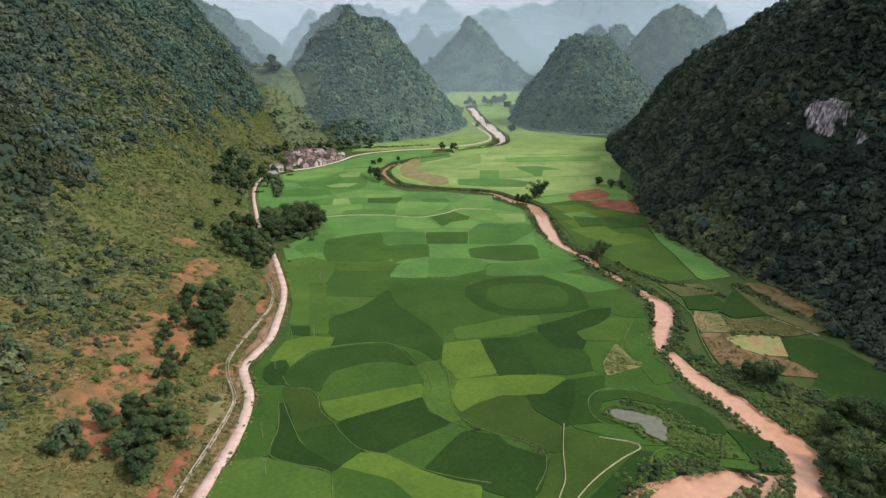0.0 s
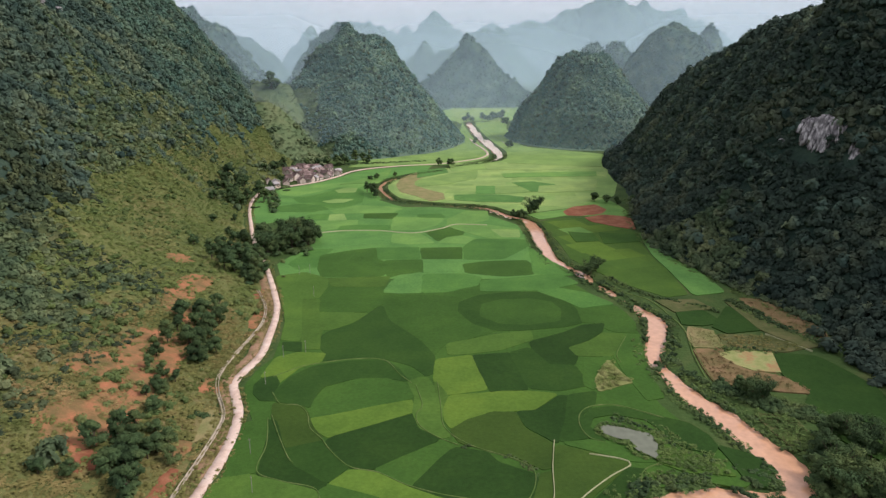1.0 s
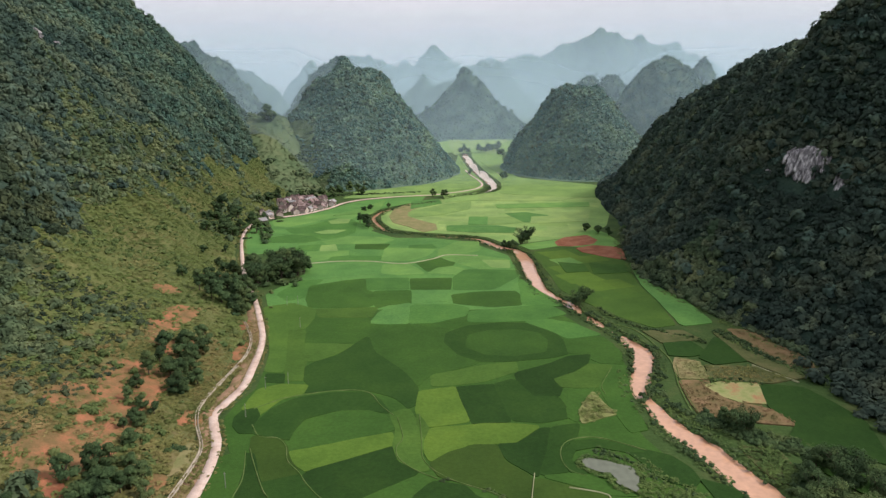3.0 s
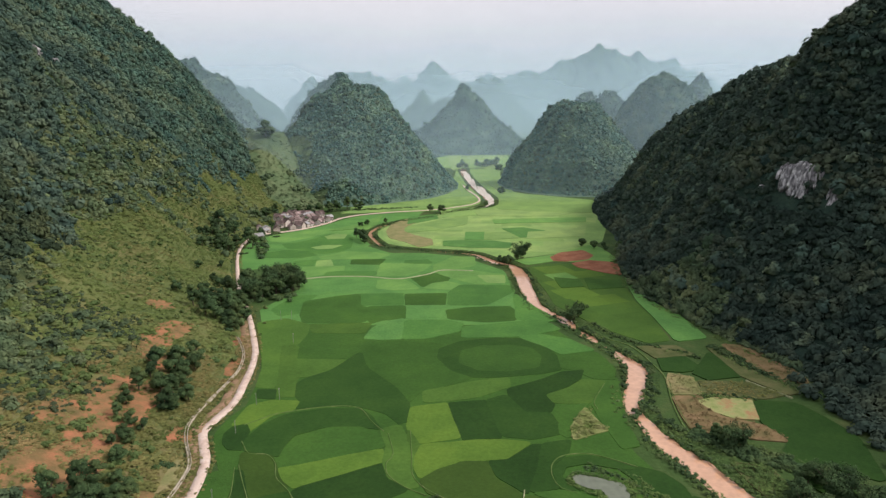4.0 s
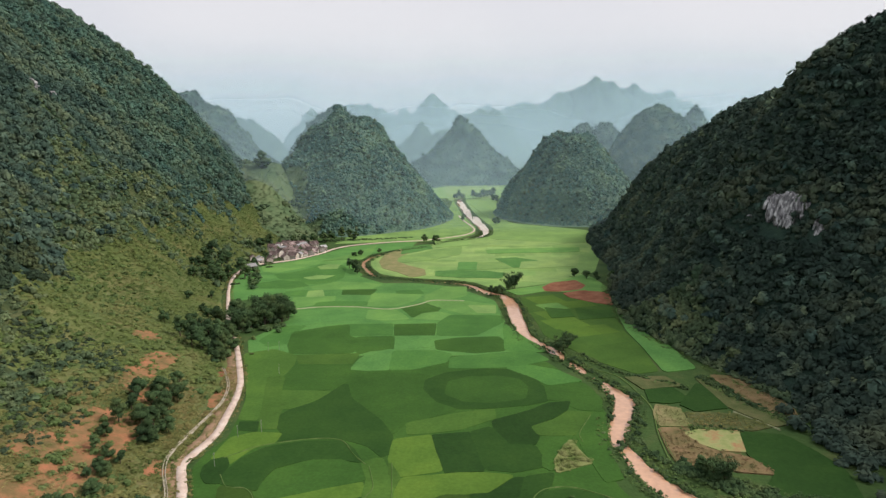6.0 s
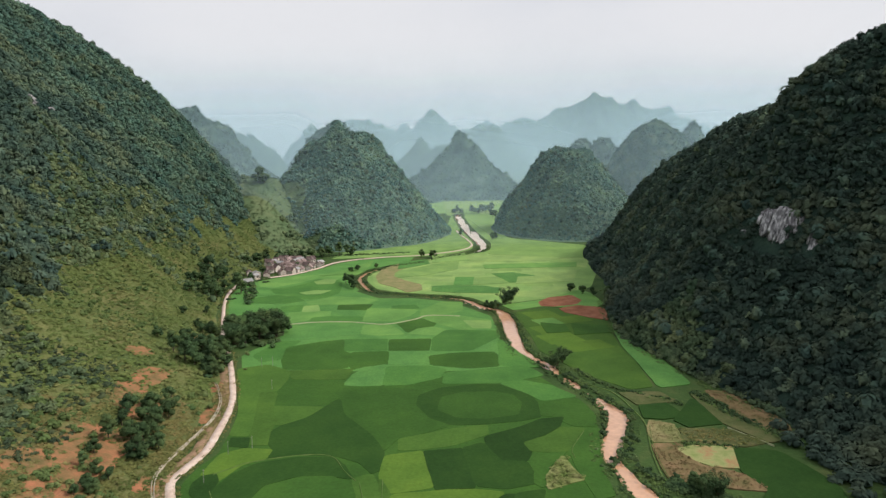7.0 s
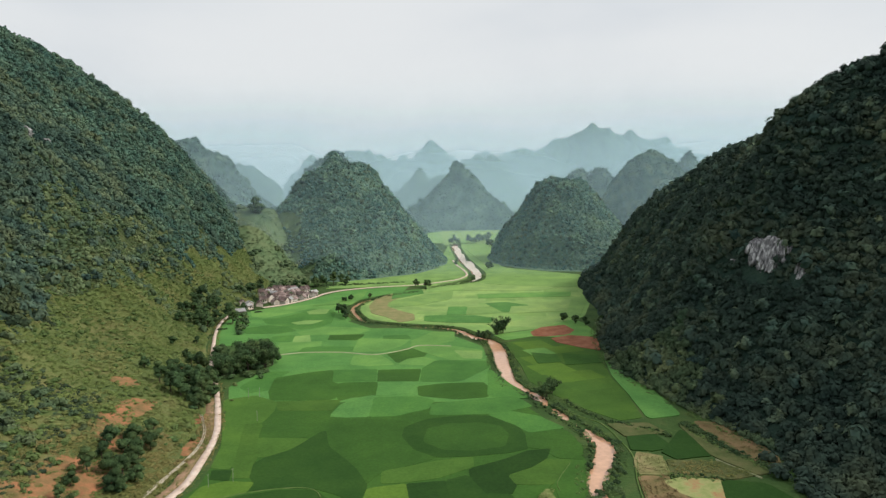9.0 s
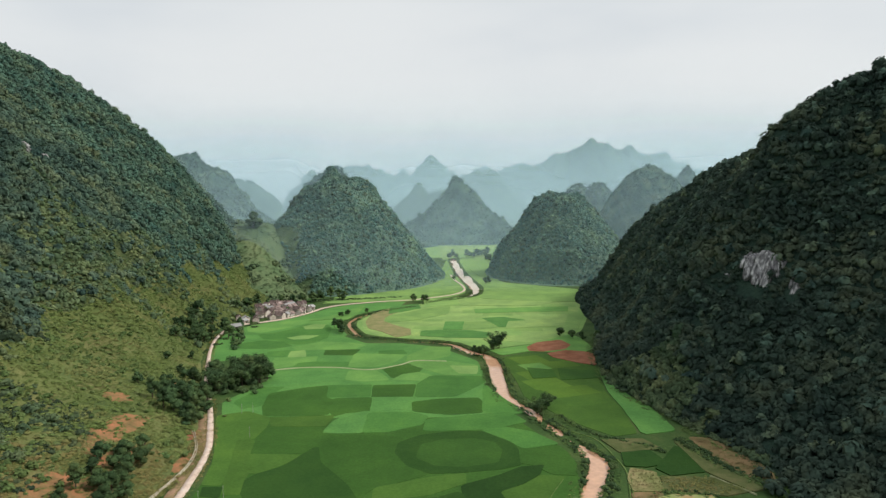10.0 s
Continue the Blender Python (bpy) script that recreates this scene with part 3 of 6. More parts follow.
def patchwork(outline, wide, deep, crops, turn, seed):
    """Small plots in uneven rows that fill an outline."""
    rng = random.Random(seed)
    cx, cy = sum(p[0] for p in outline) / len(outline), sum(p[1] for p in outline) / len(outline)
    c, s = math.cos(radians(turn)), math.sin(radians(turn))
    reach = max(math.hypot(x - cx, y - cy) for x, y in outline)
    v = -reach
    while v < reach:
        d = deep * rng.uniform(0.7, 1.4)
        u = -reach + rng.uniform(0, wide)
        while u < reach:
            w = wide * rng.uniform(0.6, 1.5)
            quad = [(u, v), (u + w, v), (u + w, v + d), (u, v + d)]
            quad = [(round(cx + a * c - b * s, 1), round(cy + a * s + b * c, 1)) for a, b in quad]
            if all(inside(x, y, outline) for x, y in quad) and rng.random() < 0.85:
                field("paddy", rng.choice(crops), quad)
            u += w
        v += d


VALLEY = [(-57.6, 111.2), (-52.2, 131.5), (-50.7, 145.3), (-48.5, 158.6), (-52.4, 166.1), (-57.9, 177.6), (-60.7, 186.7), (-59.7, 196.6), (-56.5, 207.4), (-58.0, 224.4), (-60.8, 247.1), (-66.4, 270.4), (-77.6, 302.5), (-82.3, 316.4), (-71.2, 350.1), (-73.1, 378.7), (-109.9, 468.3), (-128.5, 493.3), (-103.0, 520.9), (-79.3, 548.9), (-60.9, 535.8), (-48.4, 478.4), (-25.6, 449.2), (-1.6, 449.2), (23.9, 438.4), (39.4, 415.1), (50.3, 396.8), (52.4, 359.6), (51.0, 326.2), (55.5, 299.9), (64.5, 283.3), (74.0, 258.6), (79.7, 241.0), (77.0, 224.4), (69.8, 205.1), (67.1, 188.6), (68.7, 174.2), (72.6, 161.6), (76.7, 150.4), (80.4, 145.3), (83.4, 139.3), (75.7, 134.7), (65.7, 137.7), (54.9, 134.7), (45.7, 131.5), (38.2, 123.5), (32.8, 111.2)]
FAR_EAST = [(-40.4, 546.2), (-20.7, 604.6), (67.2, 664.3), (169.7, 645.6), (123.8, 484.6), (92.5, 449.2), (47.5, 460.4), (23.3, 468.3), (2.5, 474.3), (-20.7, 476.3), (-35.4, 506.7)]
EAST_BANK = [(64.8, 405.8), (84.7, 418.3), (116.7, 411.9), (120.3, 380.0), (113.7, 331.4), (114.4, 302.5), (112.2, 270.4), (100.9, 266.9), (88.1, 283.3), (77.4, 305.2), (69.9, 324.2), (69.3, 353.6), (67.0, 378.7)]
field("paddy", "G", [(-95.0, 640.0), (20.0, 850.0), (30.0, 1000.0), (36.0, 1120.0), (37.0, 1052.0), (43.0, 894.0), (50.0, 814.0), (56.0, 742.0), (52.0, 695.0), (36.0, 666.0), (10.0, 646.0), (-40.0, 634.0)], 0.14)
field("paddy", "G", [(58.0, 1120.0), (56.0, 1052.0), (62.0, 894.0), (69.0, 814.0), (76.0, 742.0), (72.0, 690.0), (60.0, 664.0), (180.0, 640.0), (185.0, 720.0), (98.0, 790.0), (100.0, 1000.0), (112.0, 1120.0)], 0.14)
field("paddy", "G", [(-10.0, 1132.0), (-60.0, 1300.0), (-120.0, 1900.0), (420.0, 1900.0), (260.0, 1300.0), (112.0, 1132.0)], 0.14)
field("paddy", "J", [(-120.0, 405.0), (-134.0, 445.0), (-137.0, 500.0), (-120.0, 527.0), (-103.0, 545.0), (-88.0, 575.0), (-78.0, 602.0), (-62.0, 620.0), (-30.0, 634.0), (-8.0, 640.0), (-12.0, 612.0), (-30.0, 590.0), (-50.0, 562.0), (-56.0, 535.0), (-54.0, 508.0), (-42.0, 476.0), (-110.0, 400.0)], 0.15)
field("paddy", "G", [(-41.0, 556.0), (-18.0, 596.0), (4.0, 612.0), (24.0, 646.0), (46.0, 664.0), (66.0, 672.0), (180.0, 660.0), (180.0, 645.0), (150.0, 540.0), (135.0, 490.0), (118.0, 468.0), (95.0, 448.0), (60.0, 430.0), (52.0, 432.0), (40.0, 452.0), (20.0, 461.0), (3.0, 465.0), (-16.0, 472.0), (-30.0, 482.0), (-41.0, 512.0), (-43.0, 535.0)], 0.15)
field("paddy", "M", VALLEY)
field("paddy", "F", FAR_EAST)
field("paddy", "K", EAST_BANK)
field("paddy", "J", [(-73.9, 292.0), (-77.6, 302.5), (-82.3, 316.4), (-71.2, 350.1), (-73.1, 378.7), (-109.9, 468.3), (-128.5, 493.3), (-103.0, 520.9), (-79.3, 548.9), (-60.9, 535.8), (-48.4, 478.4), (-25.6, 449.2), (-1.6, 449.2), (23.9, 438.4), (39.4, 415.1), (50.3, 396.8), (52.4, 359.6), (51.0, 326.2), (55.5, 299.9), (59.8, 292.0)])
patchwork(FAR_EAST, 22, 12, "FFFGG", -6, 22)
patchwork(EAST_BANK, 16, 14, "KLKLH", 20, 23)
FIRST_DRAWN = len(plots)
field("paddy", "H", [(-129.3, 515.1), (-115.8, 527.2), (-99.0, 537.3), (-87.9, 542.5), (-70.4, 555.9), (-63.2, 534.8), (-66.1, 519.9), (-83.3, 527.2), (-95.7, 505.7), (-109.9, 488.0), (-121.7, 492.3)])
field("paddy", "I", [(-110.7, 481.6), (-97.3, 490.1), (-87.2, 508.0), (-82.5, 522.3), (-66.1, 519.9), (-59.9, 505.7), (-56.5, 467.3), (-64.0, 452.0), (-73.2, 446.5), (-82.9, 452.0), (-92.0, 461.5), (-103.0, 465.4)])
field("paddy", "G", [(-83.4, 512.7), (-76.5, 522.3), (-67.0, 519.9), (-66.8, 503.4), (-79.4, 501.2)])
field("paddy", "G", [(-85.9, 469.3), (-78.0, 477.4), (-64.4, 477.4), (-69.9, 465.4), (-80.0, 463.4)])
field("paddy", "J", [(-126.7, 477.5), (-111.5, 479.5), (-102.6, 463.4), (-119.8, 457.6)])
field("paddy", "I", [(-121.0, 446.5), (-100.2, 461.5), (-86.0, 455.7), (-76.6, 442.9), (-86.8, 434.1), (-110.5, 435.8)])
field("paddy", "H", [(-58.4, 455.7), (-37.8, 452.0), (-25.4, 444.6), (-32.3, 430.6), (-51.6, 430.6), (-70.8, 430.7), (-75.3, 439.3), (-67.0, 444.7)])
field("paddy", "I", [(-88.3, 425.6), (-74.4, 429.0), (-73.4, 411.1), (-87.0, 411.1)])
field("paddy", "G", [(-73.1, 425.6), (-64.8, 429.0), (-60.5, 411.1), (-71.0, 408.0)])
field("paddy", "H", [(-79.1, 408.0), (-53.1, 411.1), (-51.4, 397.5), (-64.2, 387.5), (-74.9, 379.3)])
field("paddy", "M", [(-50.6, 429.0), (-27.7, 430.6), (-30.1, 414.3), (-49.2, 415.8)])
field("paddy", "I", [(-13.7, 425.6), (1.5, 428.9), (4.5, 417.4), (-13.5, 417.4)])
field("paddy", "I", [(-61.0, 394.6), (-51.4, 397.5), (-29.9, 396.1), (-30.3, 386.1), (-50.1, 386.1), (-62.0, 384.7)])
field("paddy", "H", [(-29.6, 419.0), (-14.2, 417.4), (4.1, 414.2), (-1.4, 396.1), (-11.8, 384.7), (-29.1, 384.7)])
field("paddy", "J", [(-73.1, 371.4), (-49.4, 380.6), (-28.5, 376.6), (-25.8, 356.5), (-46.0, 351.7), (-60.6, 343.7), (-70.4, 349.4)])
field("paddy", "H", [(-27.4, 375.3), (-11.6, 376.6), (-5.3, 363.8), (-1.9, 355.3), (-17.3, 352.9), (-26.2, 356.5)])
field("paddy", "M", [(-8.2, 380.6), (5.7, 394.6), (15.8, 380.6), (14.1, 371.4), (5.3, 368.8), (0.0, 358.9)])
field("paddy", "H", [(14.1, 371.4), (5.3, 367.5), (0.6, 356.5), (17.9, 352.9), (21.8, 365.0)])
field("paddy", "H", [(5.9, 412.7), (18.8, 437.5), (33.6, 437.5), (32.4, 411.1), (22.1, 403.4), (5.7, 396.0)])
field("paddy", "H", [(5.7, 394.6), (23.8, 401.9), (49.2, 387.5), (48.7, 368.8), (31.6, 363.8), (19.0, 376.6)])
field("paddy", "G", [(32.7, 386.1), (49.2, 384.7), (47.9, 367.5), (38.0, 368.8)])
field("paddy", "I", [(21.7, 363.8), (51.2, 362.5), (51.1, 349.4), (34.3, 323.6), (14.2, 323.6), (14.5, 347.1)])
field("paddy", "I", [(-69.6, 341.5), (-57.3, 342.6), (-61.5, 330.7), (-60.2, 311.0), (-68.7, 306.4), (-76.3, 315.7)])
field("paddy", "M", [(-62.5, 330.7), (-44.7, 341.5), (-34.2, 344.8), (-31.1, 323.6), (-27.5, 319.6), (-25.6, 295.8), (-55.5, 295.0), (-59.7, 308.2)])
field("paddy", "I", [(-33.8, 344.8), (-10.7, 346.0), (-9.5, 325.6), (-30.5, 323.6)])
field("paddy", "M", [(-27.1, 321.6), (-8.0, 323.6), (-6.4, 301.9), (-17.6, 299.3), (-22.8, 294.1), (-25.8, 301.9)])
field("paddy", "M", [(-9.1, 344.8), (13.2, 346.0), (12.5, 324.6), (-8.0, 324.6)])
field("paddy", "J", [(-7.1, 322.6), (12.4, 322.6), (10.6, 304.6), (-6.1, 301.9)])
field("paddy", "M", [(13.3, 314.8), (25.1, 319.6), (45.9, 321.6), (48.3, 313.8), (47.0, 298.4), (31.6, 295.8), (14.1, 301.0)])
field("paddy", "I", [(50.8, 347.1), (58.9, 320.6), (67.4, 297.5), (54.8, 295.8), (47.6, 301.0), (48.6, 315.7)])
field("paddy", "J", [(-23.9, 273.6), (-21.5, 287.5), (-16.2, 297.5), (-7.5, 301.9), (-6.4, 289.1), (-6.8, 272.8), (-16.2, 272.1)])
field("paddy", "I", [(-6.6, 299.3), (14.0, 299.3), (21.2, 294.1), (18.6, 282.7), (4.1, 273.6), (-6.3, 272.8)])
field("paddy", "K", [(-52.5, 293.3), (-22.8, 295.0), (-24.5, 281.2), (-47.9, 281.2)])
field("paddy", "M", [(-51.1, 266.3), (-47.7, 279.6), (-24.8, 278.8), (-23.8, 272.1), (-17.4, 270.6), (-22.8, 259.4), (-28.6, 249.7), (-48.5, 249.7)])
field("paddy", "K", [(-48.4, 249.1), (-27.7, 248.4), (-32.5, 239.4), (-40.2, 230.9), (-43.4, 231.4), (-43.4, 237.1), (-46.9, 241.7)])
field("paddy", "K", [(-58.3, 264.9), (-51.1, 264.9), (-47.3, 241.7), (-43.7, 235.9), (-43.7, 228.2), (-41.5, 214.0), (-47.8, 214.0)])
field("paddy", "K", [(-77.4, 295.8), (-65.0, 301.9), (-52.3, 292.5), (-50.5, 281.2), (-51.8, 266.3), (-59.0, 264.9), (-50.2, 220.9), (-57.4, 221.9), (-59.8, 240.5), (-66.7, 262.9)])
field("paddy", "D", [(-55.8, 219.4), (-49.5, 219.4), (-48.1, 212.1), (-54.4, 213.0)])
field("paddy", "M", [(-22.7, 258.1), (-16.0, 269.2), (-6.0, 269.9), (11.4, 266.3), (8.9, 249.7), (14.8, 237.6), (23.0, 229.2), (3.3, 217.9), (-0.4, 209.3), (-5.1, 221.4), (-19.0, 240.5)])
field("paddy", "N", [(-42.6, 225.5), (-40.1, 230.3), (-32.2, 237.1), (-23.1, 257.4), (-19.0, 240.5), (-5.5, 220.4), (-0.4, 208.3), (-0.6, 195.3), (-2.6, 193.3), (-7.5, 200.4), (-16.6, 205.6), (-26.6, 206.5), (-38.5, 204.3), (-38.7, 210.7), (-41.3, 214.9)])
field("paddy", "N", [(10.0, 260.8), (19.0, 269.2), (34.6, 273.6), (47.1, 272.8), (55.8, 264.9), (58.5, 251.6), (57.6, 237.6), (50.0, 234.2), (36.4, 231.4), (23.1, 230.3), (14.8, 237.6), (9.6, 249.7)])
field("paddy", "Q", [(19.5, 258.1), (28.6, 264.2), (41.0, 264.9), (49.0, 261.5), (51.9, 251.6), (49.2, 240.5), (37.1, 236.5), (25.9, 237.0), (18.0, 245.3)])
field("paddy", "I", [(45.4, 275.0), (55.8, 278.8), (67.3, 272.1), (75.9, 258.8), (60.9, 254.1), (55.9, 262.8)])
field("paddy", "I", [(20.8, 289.1), (42.4, 295.0), (59.5, 299.3), (66.4, 285.9), (56.0, 279.6), (45.0, 275.8), (19.9, 274.3)])
field("paddy", "M", [(60.6, 252.8), (75.4, 256.8), (78.3, 246.5), (77.0, 228.2), (68.6, 229.2), (63.0, 237.6), (58.3, 238.8)])
field("paddy", "K", [(4.4, 218.4), (25.0, 227.1), (36.2, 230.3), (36.1, 221.9), (23.6, 213.0), (13.3, 210.2), (4.8, 209.3)])
field("paddy", "D", [(35.2, 219.9), (48.9, 228.2), (57.6, 235.3), (66.2, 237.0), (63.6, 229.2), (56.4, 221.4), (48.4, 214.9), (50.1, 207.0), (47.7, 201.2), (39.9, 201.2), (35.7, 209.3)])
field("paddy", "K", [(48.9, 214.9), (58.0, 220.9), (64.0, 228.2), (72.7, 226.6), (67.3, 214.9), (62.3, 208.3), (55.0, 207.9), (50.5, 208.3)])
field("paddy", "L", [(0.4, 205.2), (13.2, 208.8), (17.1, 184.4), (4.2, 180.4), (1.3, 184.4), (-0.0, 192.1)])
field("paddy", "D", [(13.6, 208.3), (26.2, 210.2), (29.9, 186.3), (29.2, 183.7), (17.9, 182.9)])
field("paddy", "N", [(26.8, 210.6), (34.1, 214.9), (39.0, 201.2), (47.5, 200.4), (48.8, 192.1), (48.3, 186.3), (38.7, 183.3), (30.3, 184.8)])
field("paddy", "M", [(52.3, 204.7), (62.0, 207.9), (56.0, 199.5), (50.5, 183.7), (48.6, 186.3), (49.4, 192.9)])
field("paddy", "M", [(62.9, 207.4), (72.2, 225.0), (77.6, 226.6), (73.4, 209.2), (71.0, 192.1), (71.2, 179.0), (65.4, 177.2), (64.1, 188.2)])
field("paddy", "L", [(-57.0, 192.1), (-55.4, 207.0), (-48.2, 210.7), (-38.9, 210.2), (-39.3, 203.4), (-45.9, 199.1), (-48.8, 192.1), (-50.9, 187.4), (-52.9, 192.1)])
field("paddy", "D", [(-57.3, 186.3), (-56.3, 190.9), (-52.7, 192.9), (-50.5, 188.2), (-50.5, 182.6), (-49.2, 177.3), (-52.9, 177.3), (-56.1, 181.5)])
field("paddy", "N", [(-49.8, 183.0), (-47.3, 192.1), (-41.2, 199.5), (-28.3, 204.3), (-16.5, 203.8), (-12.3, 198.2), (-8.8, 189.7), (-17.5, 192.1), (-26.7, 191.3), (-35.2, 186.3), (-37.2, 179.0), (-37.2, 173.2), (-40.2, 174.5), (-48.8, 176.9)])
field("paddy", "M", [(-36.5, 170.5), (-36.2, 178.6), (-33.3, 185.5), (-24.8, 190.9), (-15.6, 190.9), (-8.9, 187.4), (-6.1, 178.6), (-17.7, 173.2), (-27.4, 169.2), (-35.2, 167.0)])
field("paddy", "L", [(-35.1, 166.4), (-6.8, 176.9), (-5.7, 170.2), (-28.9, 156.9), (-32.3, 160.3)])
field("paddy", "O", [(-48.6, 175.5), (-39.5, 173.5), (-36.9, 168.9), (-34.7, 162.4), (-30.7, 156.6), (-31.7, 154.9), (-40.0, 151.9), (-43.3, 159.8), (-46.6, 166.7)])
field("paddy", "D", [(-47.9, 165.5), (-45.8, 165.5), (-41.1, 154.1), (-36.2, 145.0), (-25.8, 136.7), (-27.1, 134.3), (-35.6, 136.9), (-44.2, 140.6), (-46.1, 156.9)])
field("paddy", "N", [(-39.3, 151.1), (-30.1, 154.9), (-27.9, 152.2), (-21.3, 143.5), (-25.5, 136.9), (-35.0, 144.2)])
field("paddy", "D", [(-29.3, 155.8), (-5.7, 168.9), (-4.5, 162.4), (2.2, 156.0), (-14.8, 142.5), (-19.4, 142.0), (-24.0, 146.2)])
field("paddy", "M", [(-14.0, 142.0), (3.0, 155.2), (5.2, 152.5), (-5.2, 135.8), (-9.0, 137.8)])
field("paddy", "D", [(-4.7, 135.1), (5.8, 151.9), (14.5, 149.8), (17.1, 145.0), (26.2, 139.7), (25.3, 133.4), (21.8, 126.1), (18.9, 123.6), (10.3, 127.5), (8.8, 129.2), (2.2, 131.2)])
field("paddy", "L", [(-24.8, 136.5), (-20.8, 141.6), (-14.2, 141.1), (-6.1, 135.1), (2.2, 130.8), (8.8, 128.6), (7.9, 123.2), (-5.7, 123.2), (-12.8, 131.2), (-22.4, 134.3)])
field("paddy", "M", [(-26.6, 133.8), (-24.8, 135.8), (-12.7, 130.8), (-6.6, 123.6), (-24.9, 123.6)])
field("paddy", "K", [(-44.7, 139.5), (-27.3, 133.4), (-25.1, 123.2), (-54.0, 123.2), (-53.5, 135.6), (-50.3, 141.3)])
field("paddy", "M", [(-54.6, 163.6), (-48.7, 166.1), (-46.5, 159.8), (-44.6, 141.3), (-52.1, 139.5)])
field("paddy", "K", [(-8.5, 189.0), (-4.5, 191.7), (-2.2, 191.7), (0.4, 183.7), (2.6, 173.8), (2.4, 164.2), (4.6, 157.2), (2.5, 156.6), (-3.5, 161.8), (-5.7, 169.2), (-5.3, 178.6)])
field("paddy", "K", [(0.5, 189.0), (3.9, 180.1), (4.6, 174.5), (2.9, 174.5), (1.1, 182.2)])
field("paddy", "L", [(5.1, 179.7), (21.5, 182.2), (31.3, 182.2), (38.2, 180.8), (29.8, 171.5), (23.8, 170.9), (16.2, 170.5), (9.2, 164.8), (5.1, 161.5), (3.6, 165.8), (3.4, 172.2)])
field("paddy", "O", [(5.3, 160.3), (10.0, 165.1), (17.8, 169.9), (24.2, 169.9), (25.7, 161.2), (32.3, 153.8), (30.7, 143.3), (28.4, 142.3), (21.8, 148.0), (14.6, 151.1), (7.4, 154.4)])
field("paddy", "D", [(24.9, 170.2), (30.7, 170.9), (38.9, 179.7), (41.5, 179.7), (37.8, 164.8), (34.1, 154.4), (32.7, 155.5), (26.8, 162.1)])
field("paddy", "N", [(41.9, 180.1), (50.6, 182.2), (48.4, 174.5), (43.8, 169.2), (41.7, 161.2), (42.6, 156.6), (35.1, 154.9), (38.4, 165.5)])
field("paddy", "O", [(33.7, 153.3), (50.6, 145.2), (50.1, 143.3), (32.2, 125.5), (28.2, 124.0), (31.6, 142.5)])
field("paddy", "D", [(50.5, 142.5), (54.1, 142.0), (45.6, 131.2), (38.0, 123.6), (33.3, 123.6)])
field("paddy", "M", [(42.9, 155.2), (46.6, 156.0), (51.7, 148.0), (58.1, 145.5), (51.2, 146.0), (35.6, 154.1)])
field("paddy", "O", [(25.1, 132.1), (27.7, 140.1), (30.2, 141.1), (28.2, 129.2), (25.8, 123.6), (22.4, 123.6)])
field("stubble", "T", [(-35.7, 532.2), (-34.1, 570.0), (-21.9, 593.9), (4.3, 606.6), (-19.3, 561.5), (-21.7, 534.7), (-10.9, 515.0), (2.7, 498.9), (4.2, 477.4), (-5.8, 469.3), (-18.2, 490.1), (-30.3, 503.4)])
field("paddy", "G", [(-21.3, 550.5), (8.3, 590.8), (35.4, 613.1), (32.9, 567.1), (7.6, 539.9), (-18.1, 527.2)])
field("paddy", "J", [(12.2, 492.3), (28.9, 494.4), (51.5, 492.3), (64.8, 483.7), (60.4, 465.3), (31.6, 467.3), (11.8, 473.3)])
field("paddy", "J", [(30.8, 529.7), (45.8, 529.7), (43.1, 496.7), (29.0, 496.7)])
field("paddy", "G", [(46.5, 527.2), (71.0, 529.7), (71.7, 503.4), (44.0, 496.7)])
field("paddy", "J", [(62.4, 545.1), (80.4, 550.4), (97.1, 534.7), (90.7, 510.3), (73.4, 505.7)])
field("paddy", "F", [(43.2, 651.7), (121.6, 644.3), (141.0, 630.1), (115.4, 609.8), (46.2, 613.1)])
field("paddy", "H", [(57.5, 590.8), (92.1, 597.0), (145.9, 603.3), (141.3, 578.7), (58.1, 569.9)])
field("paddy", "F", [(83.2, 529.7), (132.3, 539.8), (124.5, 510.3), (78.1, 501.1)])
field("paddy", "G", [(9.1, 651.7), (31.9, 651.7), (44.2, 666.8), (42.1, 616.5), (11.1, 603.4)])
field("paddy", "J", [(-20.7, 606.6), (4.4, 623.2), (7.3, 597.0), (-19.4, 567.1)])
field("paddy", "J", [(121.2, 377.4), (127.7, 370.8), (126.9, 330.4), (129.0, 297.3), (129.3, 273.4), (114.2, 269.0), (115.2, 301.6), (115.2, 332.4)])
field("paddy", "H", [(92.6, 443.7), (122.7, 476.3), (128.0, 464.3), (130.2, 428.1), (118.0, 416.7), (85.6, 423.1), (66.8, 411.9), (59.5, 426.4)])
field("paddy", "H", [(-85.0, 535.8), (-64.4, 568.2), (-46.5, 617.7), (-47.5, 562.6), (-53.4, 541.0), (-64.2, 543.6)])
field("maize", "Y", [(52.9, 190.5), (60.1, 204.3), (63.5, 188.6), (52.0, 182.9)])
field("paddy", "D", [(60.7, 167.7), (66.3, 167.0), (72.6, 164.0), (76.4, 157.2), (76.7, 152.5), (74.2, 149.3), (69.3, 150.9), (65.5, 155.2), (64.8, 160.1)])
field("paddy", "M", [(97.4, 377.4), (119.7, 372.1), (117.2, 358.4), (94.9, 353.6)])
field("paddy", "M", [(79.2, 380.0), (92.7, 374.7), (92.5, 359.6), (79.6, 357.2)])
field("paddy", "D", [(99.7, 249.5), (110.6, 253.4), (113.7, 238.1), (104.7, 235.2), (97.3, 236.4)])
field("paddy", "D", [(122.5, 254.7), (125.3, 253.4), (124.8, 230.8), (111.4, 227.6), (108.2, 233.6)])
field("stubble", "W", [(107.5, 226.5), (125.6, 224.9), (134.0, 214.4), (124.5, 211.1), (105.1, 214.9)])
